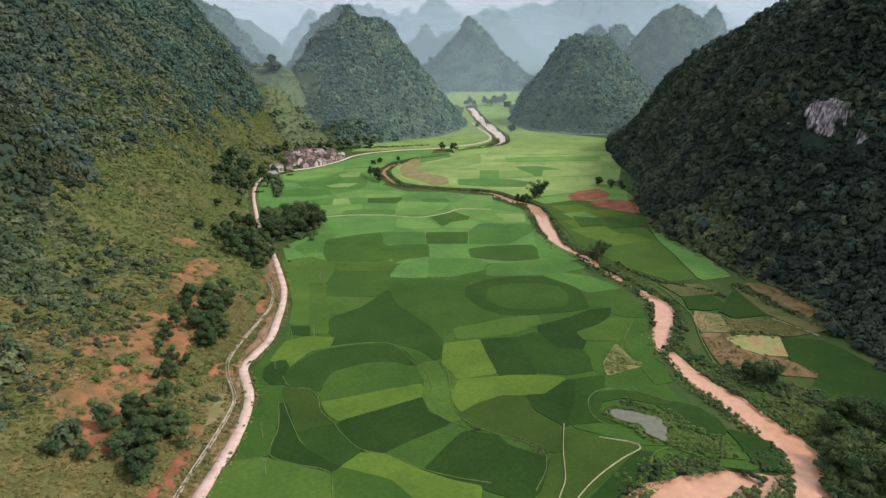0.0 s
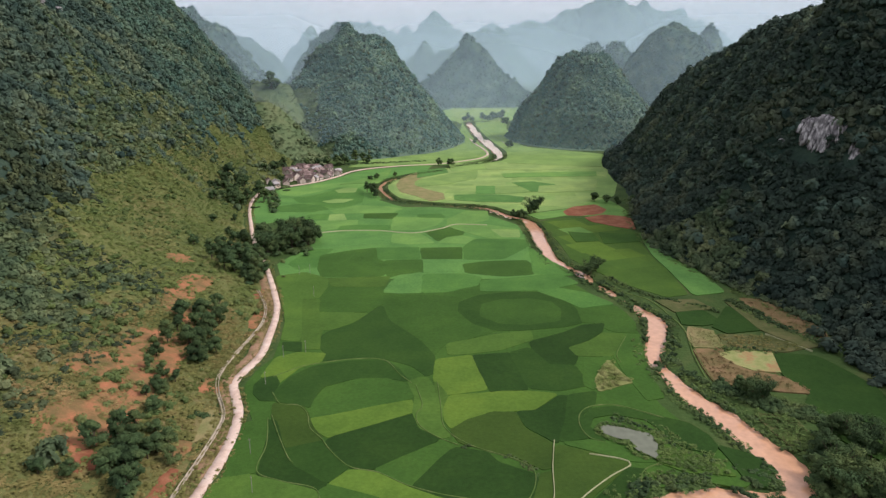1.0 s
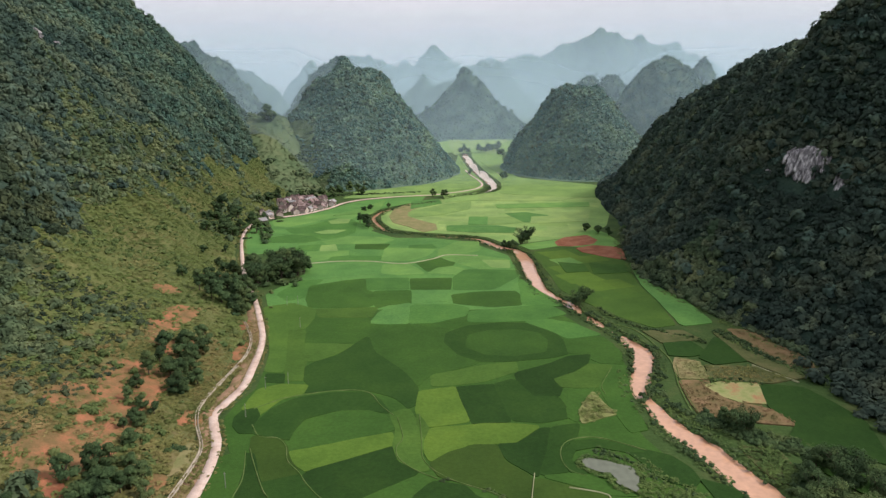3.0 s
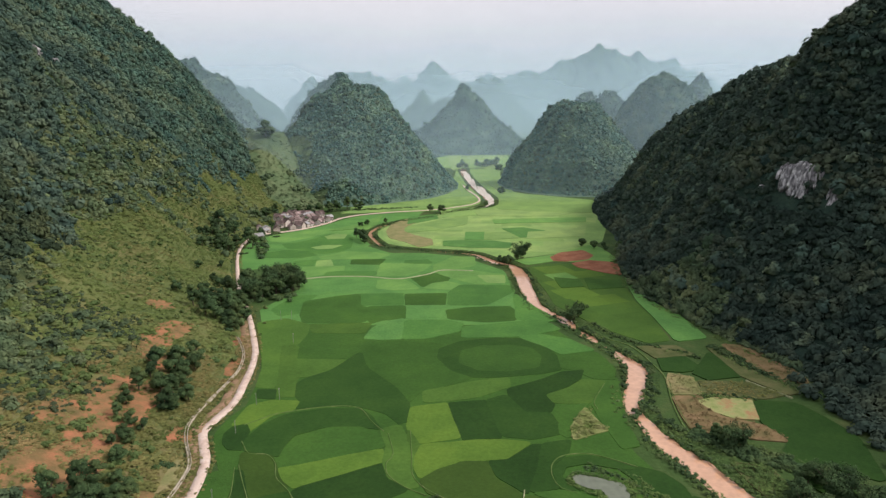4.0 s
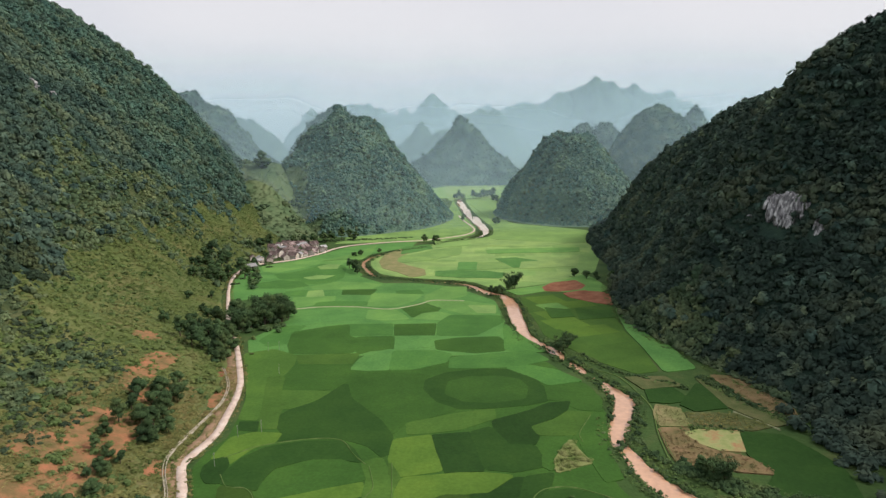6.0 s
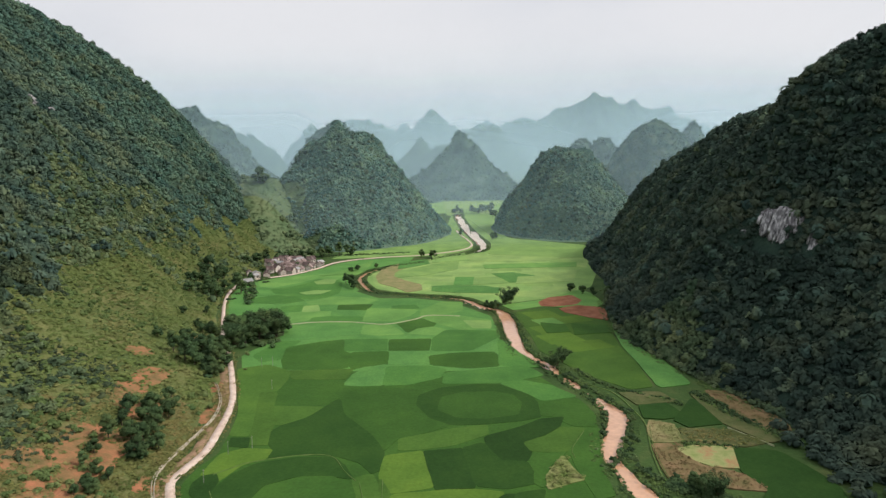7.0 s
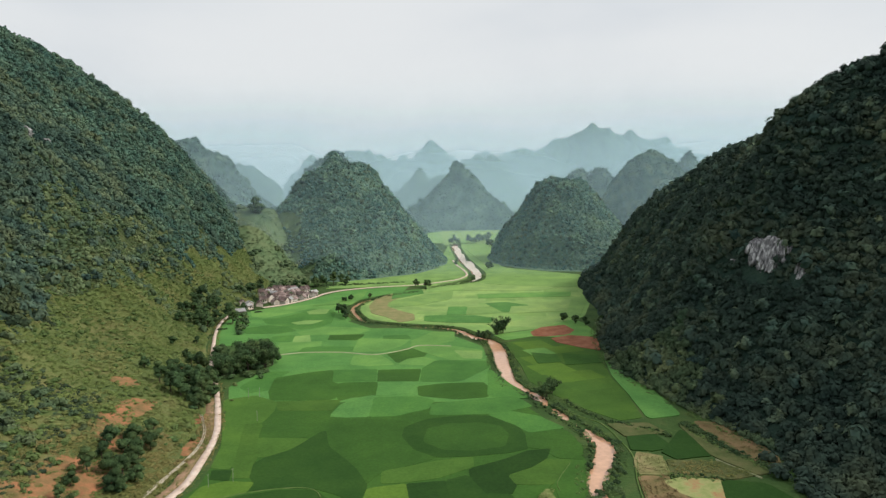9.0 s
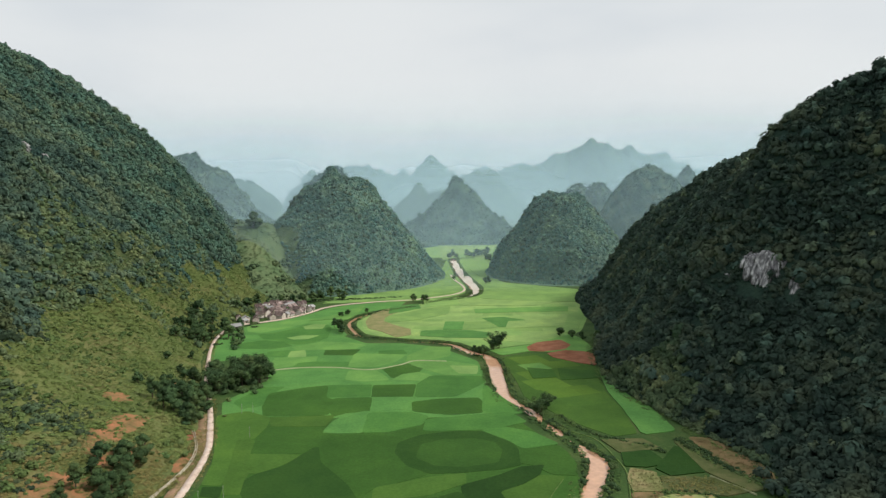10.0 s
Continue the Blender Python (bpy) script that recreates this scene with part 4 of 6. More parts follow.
field("stubble", "T", [(98.9, 233.6), (106.2, 229.7), (104.3, 214.9), (94.4, 215.4), (95.1, 224.4)])
field("stubble", "B", [(93.1, 213.4), (103.3, 213.4), (101.7, 205.1), (104.1, 197.4), (113.1, 192.5), (119.3, 186.7), (118.0, 181.1), (108.1, 182.6), (97.3, 186.3), (91.0, 188.6), (91.3, 198.6)])
field("stubble", "P", [(101.1, 209.2), (106.7, 212.0), (113.4, 211.1), (119.8, 210.6), (117.4, 202.9), (115.7, 195.7), (107.6, 196.6), (103.1, 201.6)])
field("paddy", "D", [(120.8, 209.7), (134.6, 207.4), (140.8, 184.1), (132.5, 158.6), (112.4, 174.2), (118.8, 181.9), (115.4, 193.3)])
field("stubble", "B", [(131.8, 264.8), (141.5, 263.4), (148.3, 248.3), (148.7, 228.6), (145.9, 219.3), (139.9, 224.4), (135.0, 238.1)])
field("soil", "R", [(85.9, 434.9), (95.3, 449.2), (113.0, 456.6), (116.3, 440.2), (110.3, 428.1), (94.7, 421.5), (86.3, 423.1)])
field("soil", "R", [(97.1, 416.7), (110.6, 424.8), (123.3, 419.9), (128.4, 408.8), (120.9, 385.5), (110.2, 393.9), (99.1, 405.8)])
field("paddy", "G", [(81.3, 755.7), (136.5, 727.2), (187.3, 718.2), (161.2, 631.4), (114.9, 638.4), (66.5, 656.7)])
field("paddy", "G", [(142.9, 576.9), (152.4, 562.6), (127.8, 478.4), (119.5, 484.6)])
field("paddy", "G", [(-82.1, 653.0), (-50.6, 692.3), (-83.9, 668.2)])
field("paddy", "G", [(-91.2, 627.9), (-49.5, 676.1), (3.9, 745.9), (36.1, 819.5), (47.9, 745.9), (36.8, 692.3), (-8.1, 660.5), (-68.5, 631.4)])
field("paddy", "F", [(19.3, 1416.0), (78.0, 1504.3), (154.4, 1717.5), (238.4, 1999.4), (145.8, 1416.0), (89.9, 1093.0), (69.2, 1227.9), (28.5, 1073.3)])
field("paddy", "G", [(60.4, 1035.8), (102.9, 1134.6), (87.3, 887.8), (84.6, 808.1), (73.5, 887.8)])
field("stubble", "W", [(124.7, 261.3), (129.0, 257.3), (135.8, 235.2), (140.0, 216.3), (134.8, 214.4), (127.9, 226.0), (125.3, 231.9)])
field("stubble", "W", [(95.1, 262.7), (112.0, 263.4), (115.8, 253.4), (98.8, 249.5)])
field("paddy", "D", [(77.3, 152.5), (83.6, 148.8), (87.1, 142.3), (81.6, 135.0), (78.1, 138.6), (77.8, 145.3)])
field("paddy", "K", [(62.3, 152.5), (67.1, 149.1), (73.8, 143.5), (76.0, 139.3), (69.8, 140.9), (64.8, 140.9), (58.6, 145.3)])
field("paddy", "N", [(47.0, 171.5), (53.8, 172.8), (61.3, 169.6), (66.1, 165.8), (60.4, 166.4), (52.8, 168.9), (46.3, 167.0), (43.9, 162.1), (47.6, 155.2), (43.2, 156.4), (42.4, 164.0)])
field("stubble", "W", [(94.7, 169.3), (104.7, 166.1), (104.7, 157.2), (101.7, 149.1), (97.1, 151.7), (95.2, 160.1)])
field("paddy", "N", [(112.4, 174.2), (125.2, 160.1), (118.6, 142.8), (109.5, 160.1)])
field("stubble", "T", [(-71.8, 159.2), (-73.3, 168.9), (-64.8, 170.9), (-61.8, 165.8), (-61.2, 156.4), (-66.6, 153.6)])


# ---- leafy masses ----
ICO_V = np.array([(math.cos(a) * c, math.sin(a) * c, z) for z, c, o, k in ((1, 0, 0, 1), (0.45, 0.89, 0, 5), (-0.45, 0.89, 36, 5), (-1, 0, 0, 1))
                  for a in [radians(o + 72 * i) for i in range(k)]])
ICO_F = np.array([(0, 1 + i, 1 + (i + 1) % 5) for i in range(5)] + [(1 + i, 6 + i, 1 + (i + 1) % 5) for i in range(5)]
                 + [(1 + (i + 1) % 5, 6 + i, 6 + (i + 1) % 5) for i in range(5)] + [(11, 6 + (i + 1) % 5, 6 + i) for i in range(5)])


def leaf_cloud(rng, centre, radius, count, size, droop=0.0, flat=0.8, lift=0.6, inner=0.86):
    """Loose leaf sprays on and in an ellipsoid: one triangle a spray, turned mostly outwards."""
    d = rng.normal(size=(count, 3))
    d /= np.linalg.norm(d, axis=1)[:, None]
    d[:, 2] = np.where(d[:, 2] < -0.2, -d[:, 2], d[:, 2])
    rad = np.array([radius, radius, radius * flat]) * rng.uniform(inner, 1.08, (count, 1))
    c = np.array(centre) + d * rad
    nrm = 1.0 * d + rng.normal(scale=0.24, size=d.shape)
    nrm[:, 2] += lift - droop
    nrm /= np.linalg.norm(nrm, axis=1)[:, None]
    u = np.cross(nrm, rng.normal(size=d.shape))
    u /= np.linalg.norm(u, axis=1)[:, None]
    w = np.cross(nrm, u)
    s = size * rng.uniform(0.6, 1.3, (count, 1))
    v = np.stack([c - s * u - 0.5 * s * w, c + s * u - 0.5 * s * w, c + 1.1 * s * w], 1).reshape(-1, 3)
    return v, np.arange(3 * count).reshape(-1, 3)


def crown_template(seed, leaves, size, lobes=3, flat=0.85, core_size=0.74, lift=0.6):
    """A crown about one metre in radius, of a few lobes, standing on z = 0."""
    rng = np.random.default_rng(seed)
    vs, fs, k = [], [], 0
    for i in range(lobes):
        a = 2 * math.pi * i / lobes + rng.uniform(-0.5, 0.5)
        off = 0.0 if lobes == 1 else rng.uniform(0.25, 0.45)
        r = rng.uniform(0.55, 0.8) if lobes > 1 else 0.9
        c = np.array((off * math.cos(a), off * math.sin(a), rng.uniform(0.5, 0.95)))
        core = ICO_V * r * core_size * rng.uniform(0.62, 1.16, (12, 1)) * (1, 1, flat) + c
        v, f = leaf_cloud(rng, c, r, leaves // lobes, size, flat=flat, inner=0.74, lift=lift)
        for vv, ff in ((core, ICO_F), (v, f)) if core_size else ((v, f),):
            vs.append(vv)
            fs.append(ff + k)
            k += len(vv)
    return np.vstack(vs), np.vstack(fs)


def plant(templates, places, scales, rng):
    """Many crowns in one pair of arrays. places: n x 3; scales: n x 3."""
    vs, fs, k = [], [], 0
    pick = rng.integers(0, len(templates), len(places))
    for t, (tv, tf) in enumerate(templates):
        sel = np.where(pick == t)[0]
        if not len(sel):
            continue
        a = rng.uniform(0, 2 * np.pi, len(sel))
        c, s = np.cos(a)[:, None], np.sin(a)[:, None]
        x = tv[None, :, 0] * c - tv[None, :, 1] * s
        y = tv[None, :, 0] * s + tv[None, :, 1] * c
        v = np.stack([x, y, np.broadcast_to(tv[None, :, 2], x.shape)], -1) * scales[sel][:, None] + places[sel][:, None]
        vs.append(v.reshape(-1, 3))
        fs.append((tf[None] + (np.arange(len(sel)) * len(tv))[:, None, None]).reshape(-1, 3) + k)
        k += len(sel) * len(tv)
    return np.vstack(vs), np.vstack(fs)


def grove(name, height, box, spacing, radius, keep, templates, mat, label, category, seed, tall=1.0, sink=0.5):
    """Woods over a hill as one mass: a jittered planting where keep(x, y, h, steep) allows."""
    rng = np.random.default_rng(seed)
    x0, x1, y0, y1 = box
    spacing = spacing / 1.4
    x, y = np.meshgrid(np.arange(x0, x1, spacing), np.arange(y0, y1, spacing))
    x = (x + rng.uniform(-0.7, 0.7, x.shape) * spacing).ravel()
    y = (y + rng.uniform(-0.7, 0.7, y.shape) * spacing).ravel()
    h = height(x, y)
    sx, sy = (height(x + 2, y) - h) / 2, (height(x, y + 2) - h) / 2
    ok = keep(x, y, h, np.hypot(sx, sy)) & (rng.random(len(x)) < 0.5 * np.sqrt(1 + sx * sx + sy * sy)) & (h > -0.2) & (x > -0.80 * y - 40) & (x < 0.78 * y + 60)
    x, y, h = x[ok], y[ok], h[ok]
    r = (radius[0] + (radius[1] - radius[0]) * 1.15 * rng.random(len(x)) ** 1.4) * (1 + 0.3 * fbm(x, y, 22, 3, seed))
    z = r * rng.uniform(0.8, 1.35, len(x)) * tall
    v, f = plant(templates, np.stack([x, y, h - sink * r], 1), np.stack([r, r, z], 1), rng)
    ob = new(name, raw_mesh(name, v, f, mat))
    return tagged(ob, label, category, kind="stuff")


NEAR_CROWNS = [crown_template(100 + i, 34 + 6 * (i % 3), 0.25, lobes=1 + i % 2, core_size=0.84) for i in range(9)]
MID_CROWNS = [crown_template(130 + i, 9, 0.40, lobes=1, core_size=0.88) for i in range(6)]
FAR_CROWNS = [crown_template(160 + i, 9, 0.6, lobes=1) for i in range(5)]
ROUGH_CROWNS = [crown_template(220 + i, 9 + i, 0.52, lobes=1, core_size=0.66 + 0.04 * i) for i in range(6)]
TUFTS = [crown_template(190 + i, 20, 0.36, lobes=1, flat=0.6, core_size=0.0, lift=1.7) for i in range(6)]


BARE = ((-64.8, 127.1, 3.0, 7.0, "red", 31), (-97, 202, 6, 10, "tan", 32), (-104, 178, 5, 8, "tan", 33), (-96, 150, 5, 8, "tan", 34), (-92, 230, 6, 10, "tan", 35), (-104, 245, 5, 8, "tan", 36),
        (-87, 204, 7, 12, "tan", 1), (-93, 187, 9, 13, "tan", 2), (-89, 168, 8, 13, "tan", 3), (-88, 151, 6.5, 12, "tan", 4), (-103, 262, 6, 10, "tan", 5), (-118, 285, 5, 5, "tan", 17), (-100, 232, 4, 6, "tan", 18),
        (-92, 184, 2.4, 4, "red", 6), (-87, 189, 2.4, 3, "red", 7), (-87, 170, 2.2, 3, "red", 8), (-84, 136, 3, 4, "red", 9), (-65, 135, 2.0, 6, "red", 10),
        (-79, 270, 1.8, 6, "red", 11), (-70, 184, 3.5, 5, "tan", 12), (-67, 150, 3, 4, "tan", 14), (-72, 242, 2.4, 10, "tan", 15), (-112, 330, 5, 6, "tan", 16))


def bare(x, y):
    """Worn earth on the apron, where little grows."""
    worn = np.zeros(np.shape(x), bool)
    for cx, cy, rx, ry, kind, seed in BARE:
        worn |= ((x - cx) / rx) ** 2 + ((y - cy) / ry) ** 2 + 0.9 * fbm(x, y, 9, 4, seed) < 1.0
    return worn & (fbm(x, y, 3.5, 3, 89) < -0.02)


def scrub_west(x, y, h, steep):
    return ~wooded_west(x, y, h - 2, steep) & ~bare(x, y) & (h > 0.5) & (y < 720) & (fbm(x, y, 24, 3, 73) + 0.6 * fbm(x, y, 6, 2, 74) > -0.55 - 0.3 * smooth(240, 330, y))


def off_cliffs(x, y):
    """Clear of the bare rock faces."""
    clear = np.ones(np.shape(x), bool)
    for cx, cy, r in CLIFFS:
        clear &= (x - cx) ** 2 + (y - cy) ** 2 > r * r
    return clear


CLIFFS = ((187, 329, 5), (190, 322, 5), (181, 324, 4.5), (184, 318, 4.5), (194, 303, 3.5), (190, 300, 3), (-267, 464, 4.5), (-266, 485, 4))

grove("woods_west", west_height, (-420, -60, 250, 470), 3.1, (1.2, 3.2), lambda x, y, h, s: wooded_west(x, y, h, s) & dark_west(x, y, h, s) & off_cliffs(x, y) & ~near_west(x, y), NEAR_CROWNS, M_FOREST_W,
      "dense dark green forest clinging to the western mountain", "forest", 201, tall=1.2)
grove("woods_west", west_height, (-420, -60, 105, 380), 3.1, (1.0, 2.9), lambda x, y, h, s: wooded_west(x, y, h, s) & dark_west(x, y, h, s) & near_west(x, y), NEAR_CROWNS, M_FOREST_L,
      "dense deep green thicket and trees above the grassy apron", "forest", 202, tall=1.1)
grove("woods_west_ridge", west_height, (-440, -60, 470, 640), 3.0, (1.0, 2.9), lambda x, y, h, s: wooded_west(x, y, h, s) & dark_west(x, y, h, s) & off_cliffs(x, y) & ~far_west(x, y), MID_CROWNS, M_FOREST_W,
      "dense green forest over the long western ridge", "forest", 211, tall=1.2)
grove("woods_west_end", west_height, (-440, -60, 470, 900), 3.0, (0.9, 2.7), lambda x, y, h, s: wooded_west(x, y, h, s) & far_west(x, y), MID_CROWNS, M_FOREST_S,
      "dense forest, tinted blue-green for haze, over the far end of the western ridge", "forest", 213, tall=1.2)
grove("woodland_west", west_height, (-330, -60, 105, 270), 2.5, (0.7, 2.7), lambda x, y, h, s: wooded_west(x, y, h, s) & ~dark_west(x, y, h, s) & off_cliffs(x, y) & (fbm(x, y, 20, 4, 85) > -0.50), NEAR_CROWNS, M_WOODLAND,
      "loose olive green woodland and thicket on the mountain's lower slope", "forest", 224, tall=1.0)
grove("woodland_west", west_height, (-330, -60, 270, 720), 2.5, (0.7, 2.7), lambda x, y, h, s: wooded_west(x, y, h, s) & ~dark_west(x, y, h, s) & ~far_west(x, y) & off_cliffs(x, y) & (fbm(x, y, 20, 4, 85) > -0.50), MID_CROWNS, M_WOODLAND,
      "loose olive green woodland and thicket on the mountain's lower slope", "forest", 221, tall=1.0)
grove("scrub_woodland", west_height, (-330, -60, 105, 720), 2.4, (0.6, 1.5), lambda x, y, h, s: wooded_west(x, y, h, s) & ~dark_west(x, y, h, s) & (fbm(x, y, 20, 4, 85) < -0.15), TUFTS, M_THICKET,
      "tall grass and scrub in the woodland's gaps", "scrub", 223, tall=0.8)
grove("scrub_west", west_height, (-190, -60, 105, 620), 1.15, (0.45, 1.2), lambda x, y, h, s: scrub_west(x, y, h, s) & ~greener(x, y), TUFTS, M_SCRUB,
      "yellowish green scrub and tall grass on the apron", "scrub", 202, tall=0.75)

grove("scrub_west_green", west_height, (-230, -60, 105, 720), 1.75, (0.5, 1.6), lambda x, y, h, s: scrub_west(x, y, h, s) & greener(x, y), TUFTS, M_GRASS_TUFTS,
      "green scrub and tall grass on the upper apron", "scrub", 222, tall=0.75)
grove("brush_west", west_height, (-190, -60, 105, 260), 2.2, (0.6, 1.7), lambda x, y, h, s: ~wooded_west(x, y, h, s) & ~bare(x, y) & (h > 12.5 + 5 * fbm(x, y, 18, 3, 82)) & (fbm(x, y, 12, 3, 90) > -0.22), NEAR_CROWNS, M_FOREST_L,
      "dense dark green brush on the upper apron", "shrub", 246, tall=0.8)
grove("trees_west_foot", west_height, (-240, -60, 430, 720), 6.5, (1.4, 3.2), lambda x, y, h, s: ~wooded_west(x, y, h, s) & (h > 0.8) & (fbm(x, y, 26, 3, 92) > 0.0), MID_CROWNS, M_WOODLAND,
      "loose olive trees on the grassy foot of the ridge above the village", "forest", 247, tall=1.1)
grove("shrubs_west", west_height, (-240, -60, 105, 560), 3.6, (0.7, 2.2), lambda x, y, h, s: ~wooded_west(x, y, h, s) & ~bare(x, y) & (h > 1.0) & (fbm(x, y, 28, 4, 83) + 0.4 * fbm(x, y, 7, 2, 84) > 0.08 - 0.4 * smooth(8, 40, h)), NEAR_CROWNS, M_THICKET,
      "lush green shrubs scattered over the apron", "shrub", 212, tall=0.8)


def wooded_all(x, y, h, steep):
    return h > 1.0


def fringe_east(x, y, h):
    """The lighter, looser trees at the foot of the eastern mountain and in drifts above."""
    return fbm(x, y, 34, 4, 88) > 0.02 + 0.45 * smooth(2, 45, h) + 0.6 * (1 - smooth(225, 280, y))


grove("woods_east_fringe", east_height, (100, 430, 105, 430), 2.9, (1.3, 3.2), lambda x, y, h, s: (h > 0.3) & fringe_east(x, y, h) & off_cliffs(x, y), NEAR_CROWNS, M_WOODLAND,
      "lighter olive trees along the foot of the eastern mountain", "forest", 233, tall=1.2)
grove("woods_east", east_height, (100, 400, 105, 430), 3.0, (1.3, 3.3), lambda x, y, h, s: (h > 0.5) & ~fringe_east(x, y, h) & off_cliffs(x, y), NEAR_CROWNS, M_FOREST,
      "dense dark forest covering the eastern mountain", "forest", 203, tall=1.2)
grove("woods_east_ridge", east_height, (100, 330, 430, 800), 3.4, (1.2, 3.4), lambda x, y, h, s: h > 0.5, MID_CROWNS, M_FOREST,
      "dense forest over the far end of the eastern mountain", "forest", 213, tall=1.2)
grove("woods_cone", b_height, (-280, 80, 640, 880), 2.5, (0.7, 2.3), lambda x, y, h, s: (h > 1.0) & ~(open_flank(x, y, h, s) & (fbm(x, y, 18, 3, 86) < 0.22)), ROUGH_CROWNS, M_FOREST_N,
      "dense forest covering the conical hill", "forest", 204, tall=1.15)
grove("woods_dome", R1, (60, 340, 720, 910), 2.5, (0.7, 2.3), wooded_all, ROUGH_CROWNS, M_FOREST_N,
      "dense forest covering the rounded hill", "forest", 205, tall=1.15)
grove("emergent_trees", b_height, (-280, 80, 640, 880), 9.0, (1.8, 3.2), lambda x, y, h, s: (h > 3) & (fbm(x, y, 40, 3, 87) > -0.2), NEAR_CROWNS, M_FOREST_W,
      "taller dark trees standing out of the forest on the conical hill", "forest", 241, tall=1.2)
grove("emergent_trees", R1, (60, 340, 720, 910), 9.0, (1.8, 3.2), lambda x, y, h, s: (h > 3) & (fbm(x, y, 40, 3, 87) > -0.2), NEAR_CROWNS, M_FOREST_W,
      "taller dark trees standing out of the forest on the rounded hill", "forest", 242, tall=1.2)
grove("emergent_trees", west_height, (-370, -60, 300, 800), 11.0, (2.6, 4.4), lambda x, y, h, s: wooded_west(x, y, h, s) & (h > 20), NEAR_CROWNS, M_FOREST_W,
      "taller trees standing out of the forest on the western mountain", "forest", 243, tall=1.1)
grove("emergent_trees", east_height, (100, 400, 150, 600), 11.0, (2.6, 4.2), lambda x, y, h, s: (h > 6) & off_cliffs(x, y), NEAR_CROWNS, M_FOREST_W,
      "taller trees standing out of the dark forest", "forest", 244, tall=1.1)
grove("scrub_flank", b_height, (-300, -60, 640, 870), 3.2, (0.8, 2.3), lambda x, y, h, s: open_flank(x, y, h, s) & (h > 0.5), TUFTS, M_LUSH_TUFTS,
      "green scrub and grass on the open flank of the conical hill", "scrub", 245, tall=0.8)
grove("scrub_saddle", saddle, (-300, -100, 590, 820), 3.3, (0.8, 2.0), lambda x, y, h, s: (h > 1.0) & (fbm(x, y, 30, 3, 75) > -0.35), TUFTS, M_LUSH_TUFTS,
      "light green scrub and grass on the pass", "scrub", 206, tall=0.7)
grove("trees_saddle", saddle, (-260, -100, 590, 800), 4.6, (1.8, 3.8), lambda x, y, h, s: (h > 0.2) & (((h < 34) & (fbm(x, y, 22, 3, 76) > 0.10)) | (x < -226 + 40 * fbm(x, y, 30, 3, 77))), MID_CROWNS, M_WOODLAND,
      "loose trees at the foot of the pass", "forest", 207)

# ---- distance: further karst towers up the valley, and flat veils standing in for the haze between them ----
M_DISTANT = material("distant_woods", [(0.014, 0.038, 0.032), (0.050, 0.096, 0.070), (0.110, 0.165, 0.105)], 0.03, rough=1.0, fine=0.12, bump=3.0, bump_scale=0.05)
TOWER_R, TOWER_P = [0, 0.15, 0.33, 0.52, 0.75, 1.0, 1.25], [1, 0.96, 0.84, 0.62, 0.30, 0.03, -0.05]
SHARP_R, SHARP_P = [0, 0.06, 0.16, 0.32, 0.6, 1.0, 1.25], [1, 0.95, 0.80, 0.60, 0.28, 0.02, -0.05]


def tower(cx, cy, top, radius, seed, sharp=False, sx=1.0):
    rr = [r * radius for r in (SHARP_R if sharp else TOWER_R)]
    f = cone(cx, cy, top, rr, SHARP_P if sharp else TOWER_P, sx=sx, seed=seed, rough=0.8 if cy < 1300 or radius < 100 else 2.0)
    w = 1.3 * radius
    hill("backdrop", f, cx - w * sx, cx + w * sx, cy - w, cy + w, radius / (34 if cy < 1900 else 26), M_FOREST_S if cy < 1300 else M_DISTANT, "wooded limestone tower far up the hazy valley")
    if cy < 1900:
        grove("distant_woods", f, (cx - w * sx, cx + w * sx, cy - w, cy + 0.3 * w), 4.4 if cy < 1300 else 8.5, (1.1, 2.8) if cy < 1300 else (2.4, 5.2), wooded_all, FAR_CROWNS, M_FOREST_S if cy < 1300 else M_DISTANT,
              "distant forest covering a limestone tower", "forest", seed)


tower(-211, 1480, 173, 223, 300, sharp=True)
tower(428, 1250, 164, 141, 307)
tower(652, 1650, 180, 80, 314)
tower(413, 1600, 143, 84, 321)
tower(401, 1800, 144, 90, 328)
tower(-628, 2100, 160, 150, 335)
tower(-736, 2500, 188, 201, 342)
tower(-636, 1700, 239, 282, 349, sharp=True)
tower(-592, 1750, 192, 158, 356)
tower(62, 1650, 146, 190, 363, sharp=True)
tower(-66, 2600, 167, 196, 370, sharp=True)
tower(16, 2500, 136, 138, 377)
tower(192, 1800, 55, 36, 384)
tower(-38, 4300, 385, 475, 391, sharp=True)
tower(-217, 4300, 318, 410, 398, sharp=True)
tower(101, 4400, 304, 309, 405, sharp=True)
tower(235, 3600, 273, 343, 412)
tower(561, 4200, 320, 422, 419, sx=1.4)
tower(840, 4500, 417, 429, 426, sx=1.3)
tower(1096, 4500, 487, 497, 433, sx=1.2)
tower(1274, 4550, 444, 503, 440, sx=1.4)
tower(1528, 4600, 408, 508, 447, sx=1.4)
tower(-635, 3300, 267, 265, 454, sharp=True)
tower(-760, 3000, 115, 121, 461, sharp=True)
tower(-657, 4300, 359, 389, 468, sharp=True)
tower(-531, 4300, 322, 389, 475)
tower(-409, 4350, 298, 393, 482)

